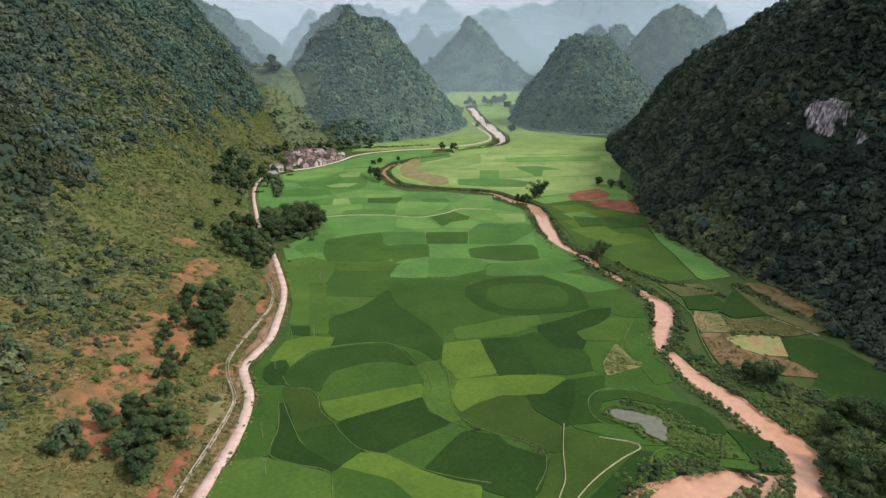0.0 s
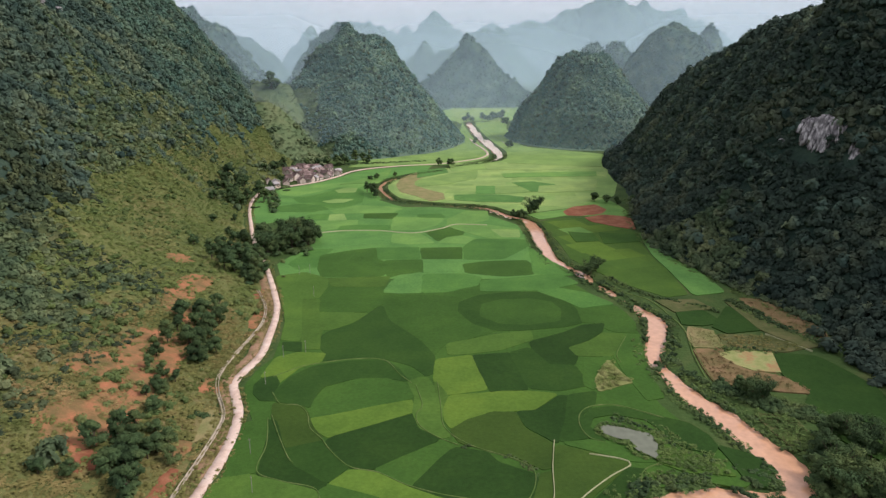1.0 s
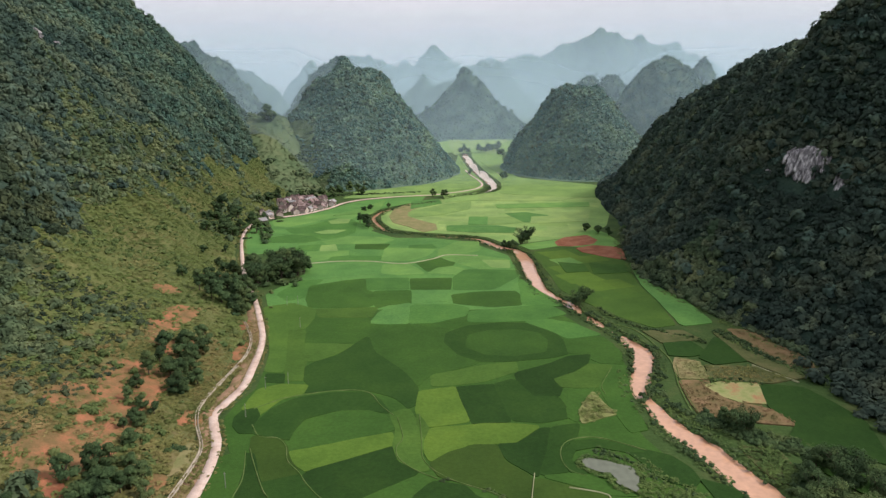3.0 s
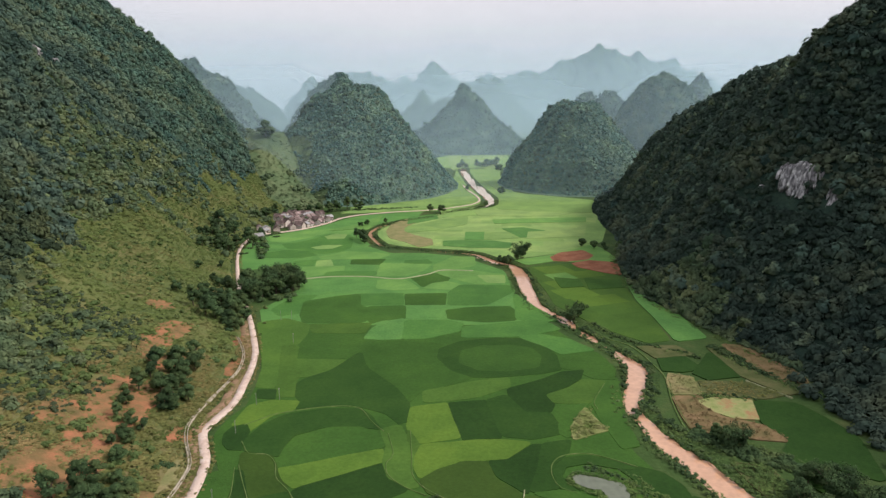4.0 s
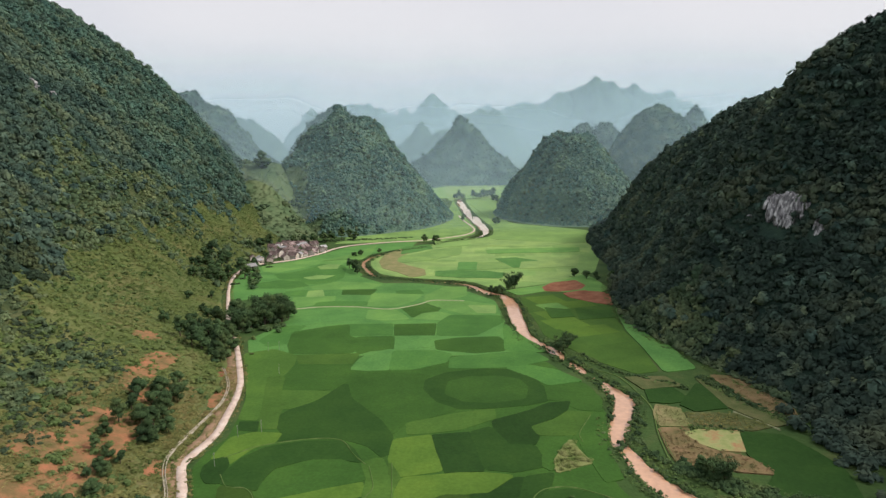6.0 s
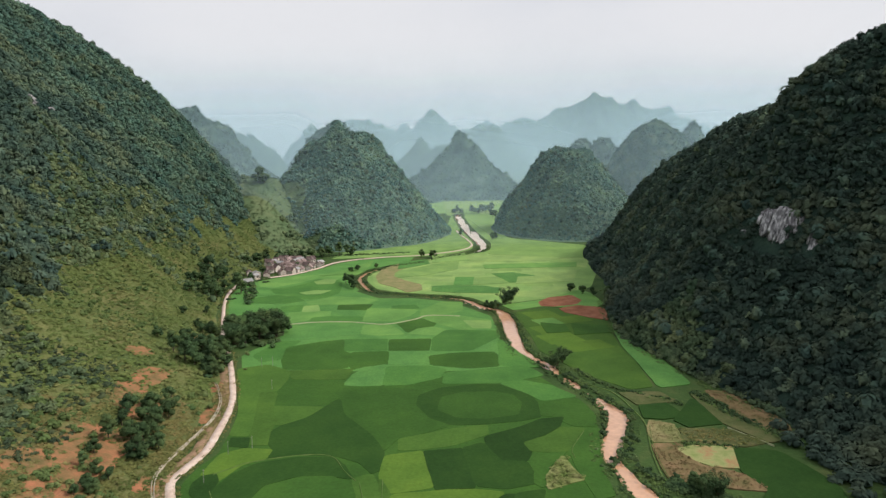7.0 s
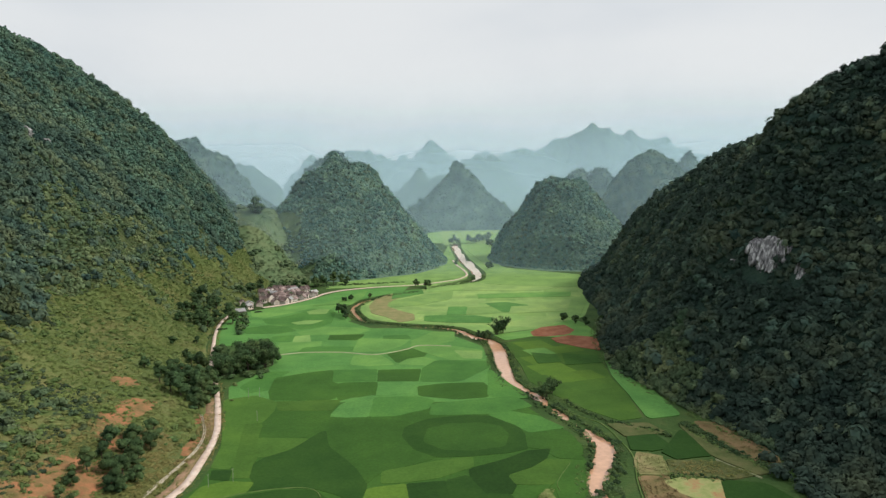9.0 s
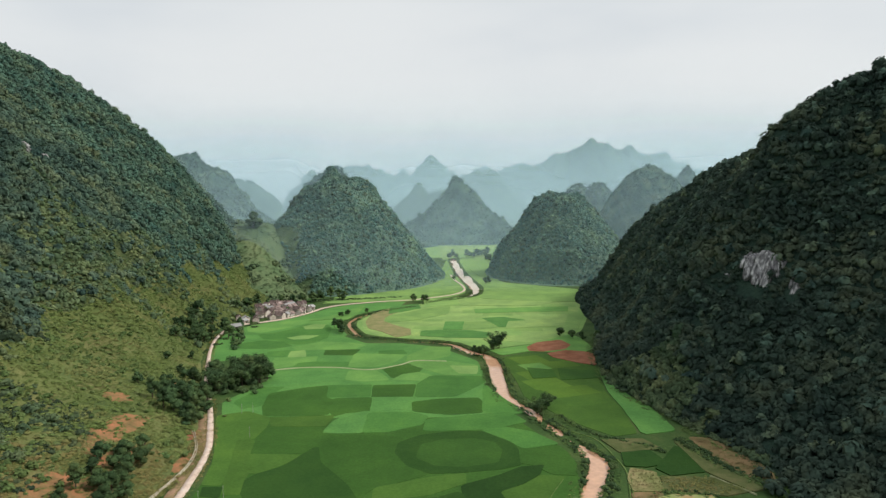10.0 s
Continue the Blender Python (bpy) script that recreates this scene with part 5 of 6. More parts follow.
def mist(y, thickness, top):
    """A flat leaning sheet across the valley, added to imitate haze, thinning out upwards."""
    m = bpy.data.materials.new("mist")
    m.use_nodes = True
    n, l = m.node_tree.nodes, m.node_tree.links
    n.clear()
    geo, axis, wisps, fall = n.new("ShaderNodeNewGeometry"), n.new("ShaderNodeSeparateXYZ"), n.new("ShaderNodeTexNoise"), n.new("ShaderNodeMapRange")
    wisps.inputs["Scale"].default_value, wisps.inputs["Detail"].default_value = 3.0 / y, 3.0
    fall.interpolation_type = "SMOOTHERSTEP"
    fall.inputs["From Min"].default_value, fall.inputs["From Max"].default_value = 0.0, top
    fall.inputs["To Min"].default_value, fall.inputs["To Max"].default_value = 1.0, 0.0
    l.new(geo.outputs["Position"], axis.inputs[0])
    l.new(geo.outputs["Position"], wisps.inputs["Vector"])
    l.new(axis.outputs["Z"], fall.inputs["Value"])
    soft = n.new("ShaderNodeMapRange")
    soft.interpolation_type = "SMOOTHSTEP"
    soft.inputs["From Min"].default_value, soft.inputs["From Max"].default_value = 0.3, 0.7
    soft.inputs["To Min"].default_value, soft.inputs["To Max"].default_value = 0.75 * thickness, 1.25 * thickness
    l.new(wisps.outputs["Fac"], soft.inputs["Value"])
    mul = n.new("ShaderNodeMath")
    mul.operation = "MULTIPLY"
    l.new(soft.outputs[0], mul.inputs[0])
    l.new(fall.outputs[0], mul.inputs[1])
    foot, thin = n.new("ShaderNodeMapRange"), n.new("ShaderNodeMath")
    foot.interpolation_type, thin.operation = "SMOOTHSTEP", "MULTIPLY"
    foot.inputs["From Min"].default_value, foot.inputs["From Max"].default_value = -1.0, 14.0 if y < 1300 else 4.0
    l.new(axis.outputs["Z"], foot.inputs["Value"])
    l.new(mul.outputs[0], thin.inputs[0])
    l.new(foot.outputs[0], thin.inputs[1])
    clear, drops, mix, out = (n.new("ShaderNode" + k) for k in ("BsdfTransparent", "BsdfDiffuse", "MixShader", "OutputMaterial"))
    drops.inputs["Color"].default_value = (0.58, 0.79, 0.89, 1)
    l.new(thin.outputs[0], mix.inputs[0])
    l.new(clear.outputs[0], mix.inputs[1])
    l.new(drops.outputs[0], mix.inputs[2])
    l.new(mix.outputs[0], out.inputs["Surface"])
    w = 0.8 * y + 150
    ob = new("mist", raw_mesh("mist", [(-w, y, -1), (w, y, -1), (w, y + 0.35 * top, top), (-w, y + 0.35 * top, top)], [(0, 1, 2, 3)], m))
    return tagged(ob, "pale bluish veil sheet standing in for the valley's haze", "mist", kind="stuff")


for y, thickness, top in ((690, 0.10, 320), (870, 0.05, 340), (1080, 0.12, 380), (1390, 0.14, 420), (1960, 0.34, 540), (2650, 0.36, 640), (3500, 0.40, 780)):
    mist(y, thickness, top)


# ---- bunds, paths and the lined channel ----
def path_strip(name, points, half, z, mat, label, category, rise=0.35, flare=1.18):
    line = spline(points, 1.5)
    ob = new(name, ribbon(name, line, wobble(line, half, 0.35, 13, 4), z, mat, rise, flare))
    return tagged(ob, label, category, kind="structure")


for pts in (BUND_A, BUND_B, BUND_C, BUND_D, BUND_E, BUND_F, BUND_G, BUND_H, BUND_J, BUND_K, BUND_L, BUND_M):
    path_strip("bund", pts, 0.12, 0.46, M_BUND, "low grassy earth bund between rice plots", "bund", 0.6, 1.8)
for pts in (PATH_S, PATH_E, TRACK_R):
    path_strip("footpath", pts, 0.12, 0.60, M_PATH, "narrow pale concrete footpath between rice plots", "path", 0.7)
path_strip("footpath", BUND_I, 0.45, 0.55, M_PATH, "pale footpath winding between rice plots", "path", 0.6)
for pts, half, mat in ((TRACK_E, 0.24, M_BUND), (TRACK_N, 0.7, M_PATH)):
    path_strip("farm_track", pts, half, 0.34, mat, "worn earth track beside the river", "path", 0.7)


def sweep(name, line, section, z, mat):
    """A section of (across, up) points carried along a line."""
    t = np.gradient(line, axis=0)
    t /= np.linalg.norm(t, axis=1)[:, None]
    nrm = np.stack([-t[:, 1], t[:, 0]], 1)
    rows = [np.column_stack([line + nrm * a, z + u]) for a, u in section]
    v = np.stack(rows, 1).reshape(-1, 3)
    k = len(section)
    i = (np.arange(len(line) - 1)[:, None] * k + np.arange(k - 1)[None]).ravel()
    return raw_mesh(name, v, np.stack([i, i + 1, i + k + 1, i + k], 1), mat)


channel_line = spline(CHANNEL, 2.0)
channel_z = np.maximum(west_height(channel_line[:, 0], channel_line[:, 1]), 0.0)
channel = new("irrigation_channel", sweep("irrigation_channel", channel_line, ((-0.5, -0.6), (-0.5, 0.7), (-0.32, 0.7), (-0.28, 0.25), (0.28, 0.25), (0.32, 0.7), (0.5, 0.7), (0.5, -0.6)), channel_z, M_CHANNEL))
tagged(channel, "weathered concrete irrigation channel above the road", "channel", kind="structure")


verge_line = road_line[road_line[:, 1] < 300] + np.array((-3.0, 0.0))
verge_strip = new("road_shoulder", ribbon("road_shoulder", verge_line, wobble(verge_line, 2.2, 0.4, 33, 8), 0.22 + np.maximum(west_height(verge_line[:, 0], verge_line[:, 1]), 0), M_SHOULDER, 0.5))
tagged(verge_strip, "dry earth shoulder between road and channel", "road shoulder", kind="structure")

# ---- bare earth on the apron ----
M_TAN = material("dry_tan_earth", [(0.14, 0.112, 0.048), (0.26, 0.148, 0.070), (0.40, 0.160, 0.085)], 0.14, bump=0.2, bump_scale=0.8)


def bare_patch(cx, cy, rx, ry, mat, seed, height=west_height, lift=0.28):
    """Earth worn bare: a thin skin over the slope with a ragged edge."""
    px, py = np.meshgrid(np.arange(cx - 1.6 * rx, cx + 1.6 * rx, 0.8), np.arange(cy - 1.6 * ry, cy + 1.6 * ry, 0.8))
    d = ((px - cx) / rx) ** 2 + ((py - cy) / ry) ** 2 + 0.9 * fbm(px, py, 9, 4, seed) + 0.8 * fbm(px, py, 2.5, 3, seed + 40) - 0.3
    pz = np.maximum(height(px, py), 0.0) + lift - 0.5 * smooth(0.8, 1.1, d)
    i = np.arange(px.size).reshape(px.shape)
    q = np.stack([i[:-1, :-1], i[:-1, 1:], i[1:, 1:], i[1:, :-1]], -1).reshape(-1, 4)
    q = q[d.ravel()[q].min(1) < 1.05]
    used, q = np.unique(q, return_inverse=True)
    v = np.stack([px, py, pz], -1).reshape(-1, 3)[used]
    return tagged(new("bare_earth", raw_mesh("bare_earth", v, q.reshape(-1, 4), mat, True)), "bare eroded earth on the grassy slope", "earth", kind="structure")


for cx, cy, rx, ry, kind, seed in BARE:
    bare_patch(cx, cy, rx, ry, M_TAN if kind == "tan" else M_SOIL, seed)


# ---- trees and bushes ----
def mesh_part(name, v, f, mat, parent, label=""):
    ob = new(name, raw_mesh(name, v, f, mat))
    ob.parent = parent
    return tagged(ob, label)


def limb_mesh(bm, a, b, ra, rb, sides=6):
    """A tapered limb from a to b."""
    a, b = Vector(a), Vector(b)
    q = (b - a).to_track_quat("Z", "Y")
    rings = []
    for c, r in ((a, ra), (b, rb)):
        rings.append([bm.verts.new(c + q @ Vector((r * math.cos(2 * math.pi * i / sides), r * math.sin(2 * math.pi * i / sides), 0))) for i in range(sides)])
    for i in range(sides):
        j = (i + 1) % sides
        bm.faces.new((rings[0][i], rings[0][j], rings[1][j], rings[1][i]))
    bm.faces.new(rings[1])


def make_tree(seed, height, width, label):
    """A broadleaved tree: tapered trunk, limbs and an uneven crown of leaf sprays."""
    rng = np.random.default_rng(seed)
    root = new("tree")
    bm = bmesh.new()
    fork = height * 0.32
    limb_mesh(bm, (0, 0, -0.6), (0.1, 0, fork), 0.030 * height, 0.02 * height, 7)
    vs, fs, k = [], [], 0
    for i in range(11):
        a = 2 * math.pi * i / 9 + rng.uniform(-0.4, 0.4)
        out = rng.uniform(0.3, 0.6) * width if i < 9 else 0.15 * width
        c = np.array((out * math.cos(a), out * math.sin(a), height * (rng.uniform(0.30, 0.70) if i < 9 else rng.uniform(0.68, 0.88))))
        limb_mesh(bm, (0.1, 0, fork * 0.9), tuple(c), 0.015 * height, 0.005 * height, 5)
        r = width * rng.uniform(0.26, 0.5)
        core = ICO_V * r * rng.uniform(0.5, 0.84, (12, 1)) + c
        v, f = leaf_cloud(rng, c, r, int(55 + 58 * r), 0.30, lift=0.3, inner=0.62, flat=0.9)
        for vv, ff in ((core, ICO_F), (v, f)):
            vs.append(vv)
            fs.append(ff + k)
            k += len(vv)
    part("trunk", bm, M_BARK, root)
    mesh_part("crown", np.vstack(vs), np.vstack(fs), M_LEAF, root)
    return tagged(root, label, "tree", "valley trees")


def make_bamboo(seed, height, width, label):
    """A bamboo clump: arching culms with feathery sprays along their upper part."""
    rng = np.random.default_rng(seed)
    root = new("bamboo_clump")
    vs, fs, k = [], [], 0
    for i in range(16):
        a, lean = rng.uniform(0, 2 * math.pi), rng.uniform(0.15, 0.8) * width
        h = height * rng.uniform(0.7, 1.0)
        bm = bmesh.new()
        base = np.array((0.12 * width * math.cos(a), 0.12 * width * math.sin(a), -0.4))
        previous = base
        for s in (0.35, 0.7, 1.0):
            p = np.array((math.cos(a) * lean * s ** 2.2, math.sin(a) * lean * s ** 2.2, h * s * (1 - 0.12 * s * s))) + base * (1, 1, 0)
            limb_mesh(bm, tuple(previous), tuple(p), 0.07, 0.05, 4)
            previous = p
            v, f = leaf_cloud(rng, p, 0.20 * width + 0.4, 60, 0.28, droop=0.3, flat=1.1, inner=0.5)
            vs.append(v)
            fs.append(f + k)
            k += len(v)
        part("culm", bm, M_BARK, root)
    mesh_part("foliage", np.vstack(vs), np.vstack(fs), M_LEAF, root)
    return tagged(root, label, "bamboo", "valley bamboo")


def make_bush(seed, label):
    """A low bush, about one metre in radius."""
    rng = np.random.default_rng(seed)
    vs, fs, k = [], [], 0
    for i in range(6):
        a, q, r = rng.uniform(0, 2 * math.pi), rng.uniform(0.2, 0.95), rng.uniform(0.3, 0.62)
        c = np.array((q * math.cos(a), q * math.sin(a), rng.uniform(0.15, 0.55)))
        core = ICO_V * r * rng.uniform(0.5, 0.85, (12, 1)) * (1, 1, 0.8) + c
        v, f = leaf_cloud(rng, c, r, 60, 0.15, inner=0.6)
        for vv, ff in ((core, ICO_F), (v, f)):
            vs.append(vv)
            fs.append(ff + k)
            k += len(vv)
    return tagged(new("bush", raw_mesh("bush", np.vstack(vs), np.vstack(fs), M_LEAF)), label, "bush", "valley bushes")


def land(x, y):
    """Height of the land under a plant."""
    ax, ay = np.array([x]), np.array([y])
    return float(max(west_height(ax, ay)[0], east_height(ax, ay)[0], saddle(ax, ay)[0], b_height(ax, ay)[0], R1(ax, ay)[0], 0.0))


tree_rng = random.Random(7)
TREES = [make_tree(500 + i, h, w, "dark green broadleaved tree beside the fields") for i, (h, w) in enumerate(((10, 4.2), (9, 4.6), (11, 4.0), (8, 4.4)))]
BAMBOO = [make_bamboo(520 + i, h, w, "feathery green bamboo clump near the river") for i, (h, w) in enumerate(((11, 6.0), (9, 5.5)))]
BUSHES = [make_bush(540 + i, "leafy green bush on a bank or field edge") for i in range(5)]
used_models = set()


def place(models, x, y, size):
    """One plant from the models: the first uses the model itself, the others are copies."""
    model = models[tree_rng.randrange(len(models))]
    m = pose(x, y, land(x, y) - 0.15 * size, 0, 0, tree_rng.uniform(0, 360)) @ Matrix.Diagonal((size * tree_rng.uniform(0.9, 1.15), size * tree_rng.uniform(0.9, 1.15), size, 1))
    if model in used_models:
        copy_thing(model, m @ Matrix.Diagonal([1 / v for v in (*model.scale, 1)]))
    else:
        used_models.add(model)
        model.matrix_basis = m


def scatter(models, points, size, spread=0.15):
    for x, y in points:
        place(models, x, y, size * tree_rng.uniform(1 - spread, 1 + spread))


scatter(TREES, ((-95, 346), (-88, 352), (-80, 358), (-86, 336), (-93, 331), (-71, 359), (-100, 362), (-105, 341), (-80, 342), (-90, 361), (-99, 350), (-84, 345)), 1.22)
scatter(BAMBOO, ((-74, 352), (-92, 340), (-83, 352), (-77, 360), (-88, 347), (-80, 348), (-85, 358), (-96, 353), (-71, 356), (-90, 332), (-87, 340)), 1.3)
scatter(TREES, ((-95, 289), (-101, 299), (-104, 311), (-98, 319), (-91, 297), (-108, 297), (-111, 318), (-97, 305), (-100, 290), (-106, 305), (-93, 312), (-88, 288), (-84, 281), (-87, 293), (-92, 300), (-86, 302), (-90, 318), (-96, 326)), 1.0)
scatter(TREES, ((-122, 312), (-113, 348), (-119, 356), (-133, 372), (-128, 395)), 0.72)
scatter(TREES, ((-85, 206), (-80, 215), (-88, 222), (-83, 231), (-92, 214), (-79, 197), (-91, 203), (-86, 240), (-84, 222), (-95, 226), (-90, 233), (-76, 206), (-82, 208)), 0.85)
scatter(TREES, ((-80, 181), (-81, 173), (-79, 164)), 0.55)
scatter(TREES, ((-76, 141), (-81, 147), (-73, 138), (-79, 152), (-84, 141), (-71, 146), (-77, 134)), 0.80)
scatter(TREES, ((-66, 143), (-69, 148), (-84, 130), (-90, 128)), 0.6)
scatter(TREES, [(-90.3, 192.5), (-89.1, 184.1), (-82.3, 174.2), (-83.8, 169.6), (-79.2, 163.3), (-74.7, 153.6), (-75.9, 146.3), (-72.1, 142.8), (-74.6, 136.7), (-70.3, 133.2), (-73.4, 129.8), (-70.1, 127.8), (-83.9, 181.9)], 0.62, 0.3)
scatter(BAMBOO, ((100, 138), (106, 141), (113, 150), (99, 132), (109, 133), (105, 127), (118, 142)), 0.9)
scatter(BAMBOO, ((98, 177), (102, 179)), 0.7)
scatter(TREES, ((104, 150), (110, 157), (118, 152), (124, 148), (116, 134), (122, 138), (112, 126), (118, 127), (97, 127)), 0.85)
scatter(BAMBOO, ((62, 428), (66, 433)), 1.15)
scatter(TREES, ((52, 411), (55, 415), (49, 414)), 0.7)
scatter(BAMBOO, ((75, 300), (78, 304), (73, 297)), 0.78)
scatter(TREES, ((-50, 490), (-53, 498), (-48, 483), (-57, 505)), 0.9)
scatter(TREES, ((-60, 556), (-55, 562), (-40, 575)), 0.6)
scatter(TREES, ((-1, 640), (9, 632), (12, 636)), 0.85)
scatter(TREES, ((115, 470), (122, 462), (128, 455), (140, 462)), 0.85)
scatter(TREES, ((-150, 440), (-158, 455), (-150, 470), (-163, 482), (-170, 500), (-160, 512), (-145, 455), (-155, 490), (-150, 425), (-172, 520), (-166, 465)), 0.95)
scatter(TREES, ((-112, 640), (-104, 646), (-96, 650), (-86, 654), (-78, 660), (-120, 632), (-130, 625), (-138, 612), (-146, 602), (-150, 585), (-155, 570), (-100, 638), (-72, 652)), 1.15)
scatter(TREES, ((40, 1115), (46, 1122), (52, 1112), (70, 1130), (76, 1140), (82, 1128), (90, 1150), (97, 1160), (104, 1170), (92, 1168), (110, 1190), (103, 1060), (30, 1420), (70, 1440)), 1.6)
scatter(TREES, ((80, 772), (84, 778), (43, 812)), 1.1)
scatter(TREES, ((-187, 737), (-183, 741), (-190, 742)), 1.9)


def verge(name, line, near_edge, far_edge, gap, size, templates, mat, label, seed, z=0.0, sides=(-1, 1), until=1e9, keep=0.85):
    """Low growth along a line: tufts and small bushes in an uneven band on one or both sides."""
    rng = np.random.default_rng(seed)
    t = np.gradient(line, axis=0)
    t /= np.linalg.norm(t, axis=1)[:, None]
    nrm = np.stack([-t[:, 1], t[:, 0]], 1)
    lengths = np.concatenate([[0], np.cumsum(np.linalg.norm(np.diff(line, axis=0), axis=1))])
    pts = []
    for side in sides:
        for row in np.arange(near_edge, far_edge, gap):
            at = np.arange(0, lengths[-1], gap)
            at = at + rng.uniform(-0.5, 0.5, len(at)) * gap
            off = (row + rng.uniform(-0.5, 0.5, len(at)) * gap) * side
            base = np.stack([np.interp(at, lengths, line[:, k]) + off * np.interp(at, lengths, nrm[:, k]) for k in (0, 1)], 1)
            pts.append(base[(rng.random(len(at)) < keep) & (fbm(base[:, 0], base[:, 1], 9, 2, seed) > -0.25 - 0.3 * (row == near_edge))])
    p = np.vstack(pts)
    p = p[(p[:, 1] < until) & (p[:, 1] > 100)]
    if not len(p):
        return None
    r = rng.uniform(*size, len(p)) * (1 + 0.4 * fbm(p[:, 0], p[:, 1], 14, 2, seed + 1))
    h = np.maximum(west_height(p[:, 0], p[:, 1]), z)
    v, f = plant(templates, np.column_stack([p, h - 0.4 * r]), np.stack([r, r, r * rng.uniform(0.7, 1.2, len(p))], 1), rng)
    return tagged(new(name, raw_mesh(name, v, f, mat)), label, "vegetation", kind="stuff")


for k, (a, b) in enumerate([(i, i + 12) for i in range(0, len(river_line) - 1, 12)]):
    piece = river_line[a:b + 1]
    if len(piece) > 4:
        edge = 1.12 * river_half_width(piece[:, 1]).mean() + 0.7
        verge("bank_vegetation", piece, edge, edge + 2.4, 1.2, (0.4, 1.1), MID_CROWNS, M_LEAF, "rough green growth along the river bank", 700 + k, z=-0.25, until=720, keep=0.5)
        verge("bank_grass", piece, edge, edge + 4.2, 1.2, (0.35, 0.8), TUFTS, M_SHRUB, "long grass along the river bank", 720 + k, z=0.0, until=720)
verge("bank_vegetation", arm_line, 6.0, 9.0, 1.2, (0.6, 1.3), MID_CROWNS, M_LEAF, "rough green growth beside the side arm", 740, z=-0.1, sides=(1,))
verge("road_verge", road_line, 1.5, 3.6, 1.05, (0.25, 0.7), TUFTS, M_SCRUB, "dry grass along the road's edge", 741, z=0.1, until=520)
verge("channel_verge", channel_line, 0.8, 3.0, 0.9, (0.3, 0.9), TUFTS, M_SCRUB, "dry grass and weeds beside the channel", 742, z=0.1)
pond_ring = np.vstack([pond_line, pond_line[:1]])
verge("pond_reeds", pond_ring, 0.2, 1.6, 0.7, (0.3, 0.8), TUFTS, M_SHRUB, "reeds and grass round the pond", 743, z=0.4, sides=(1,), keep=0.6)
for k, (line, wide, size) in enumerate(((HEDGE_A, 2.6, (0.5, 1.4)), (HEDGE_B, 1.4, (0.4, 1.0)), (HEDGE_C, 1.9, (0.3, 0.9)), (HEDGE_D, 4.2, (0.6, 1.5)), (HEDGE_E, 3.0, (0.4, 1.0)), (HEDGE_F, 5.0, (0.8, 2.0)), (HEDGE_G, 1.8, (0.4, 1.0)))):
    verge("field_hedge", spline(line, 2.0), 0.0, wide, 1.0, size, MID_CROWNS, M_LEAF, "dark scrubby hedge between plots and banks", 750 + k, z=0.15, sides=(1,) if wide < 2 else (-1, 1), keep=0.7)
    verge("hedge_grass", spline(line, 2.0), 0.0, wide + 1.5, 1.1, (0.4, 0.9), TUFTS, M_SHRUB, "long grass under a hedge", 770 + k, z=0.15, keep=0.6)

edge_y = np.arange(235, 480, 2.0)
edge_line = np.column_stack([np.interp(edge_y, [120, 200, 240, 285, 347, 420, 481], [158, 156, 151, 136, 121, 130, 147]) + 2.0, edge_y])
verge("wood_edge", edge_line, -3.0, 5.5, 1.7, (0.8, 2.4), NEAR_CROWNS, M_WOODLAND, "lighter trees and thicket along the forest's edge", 760, z=0.3, sides=(1,), keep=0.75)
verge("edge_grass", edge_line, 2.0, 9.0, 1.3, (0.4, 1.0), TUFTS, M_SHRUB, "rough grass below the forest's edge", 761, z=0.1, sides=(1,), keep=0.6)

# bushes along both banks
for side in (-1, 1):
    t = np.gradient(river_line, axis=0)
    t /= np.linalg.norm(t, axis=1)[:, None]
    bank = river_line + side * np.stack([-t[:, 1], t[:, 0]], 1) * (1.12 * river_half_width(river_line[:, 1])[:, None] + 1.6)
    i = 0
    while i < len(bank):
        x, y = bank[i]
        if y < 700 and tree_rng.random() < (0.45 if side < 0 else 0.7):
            place(BUSHES, x + tree_rng.uniform(-0.8, 0.8), y + tree_rng.uniform(-1, 1), tree_rng.uniform(0.35, 1.5 if side < 0 else 2.2) * (1.0 if y < 260 else 0.8))
        i += tree_rng.choice((2, 2, 3)) if y < 260 else tree_rng.choice((2, 3, 4))
scatter(BUSHES, [(52.3, 167.0), (53.9, 165.8), (56.4, 165.2), (58.3, 164.0), (60.0, 162.4), (61.6, 161.0), (62.9, 159.2), (63.8, 156.9), (64.1, 154.1), (61.8, 153.0)], 0.7, 0.4)
scatter(BUSHES, [(46.0, 167.0), (48.0, 168.3), (48.7, 165.8), (52.4, 169.9)], 0.6, 0.4)
scatter(BUSHES, ((20, 148), (22, 147), (24, 145), (26, 142), (26.5, 140), (23, 144), (9, 152), (25, 143)), 1.0, 0.3)
scatter(BUSHES, [(54.1, 137.7), (55.5, 136.7), (57.5, 137.7), (59.0, 136.7), (61.4, 138.1), (62.7, 137.2), (64.9, 138.6), (66.6, 138.1), (69.2, 140.0), (54.3, 135.0), (57.7, 135.0), (61.4, 135.4)], 0.95, 0.35)
scatter(BUSHES, [(51.2, 136.3), (49.1, 134.1), (47.3, 132.4), (45.6, 130.3), (43.9, 129.0), (42.4, 127.4), (44.1, 125.8), (46.9, 128.2), (41.1, 124.6), (46.4, 125.0)], 1.0, 0.35)
scatter(BUSHES, [(74.0, 134.1), (75.2, 133.2), (76.6, 132.4), (70.3, 127.4), (71.5, 126.2), (73.8, 127.8), (79.2, 126.6), (76.9, 125.4), (67.7, 125.8)], 1.6, 0.3)
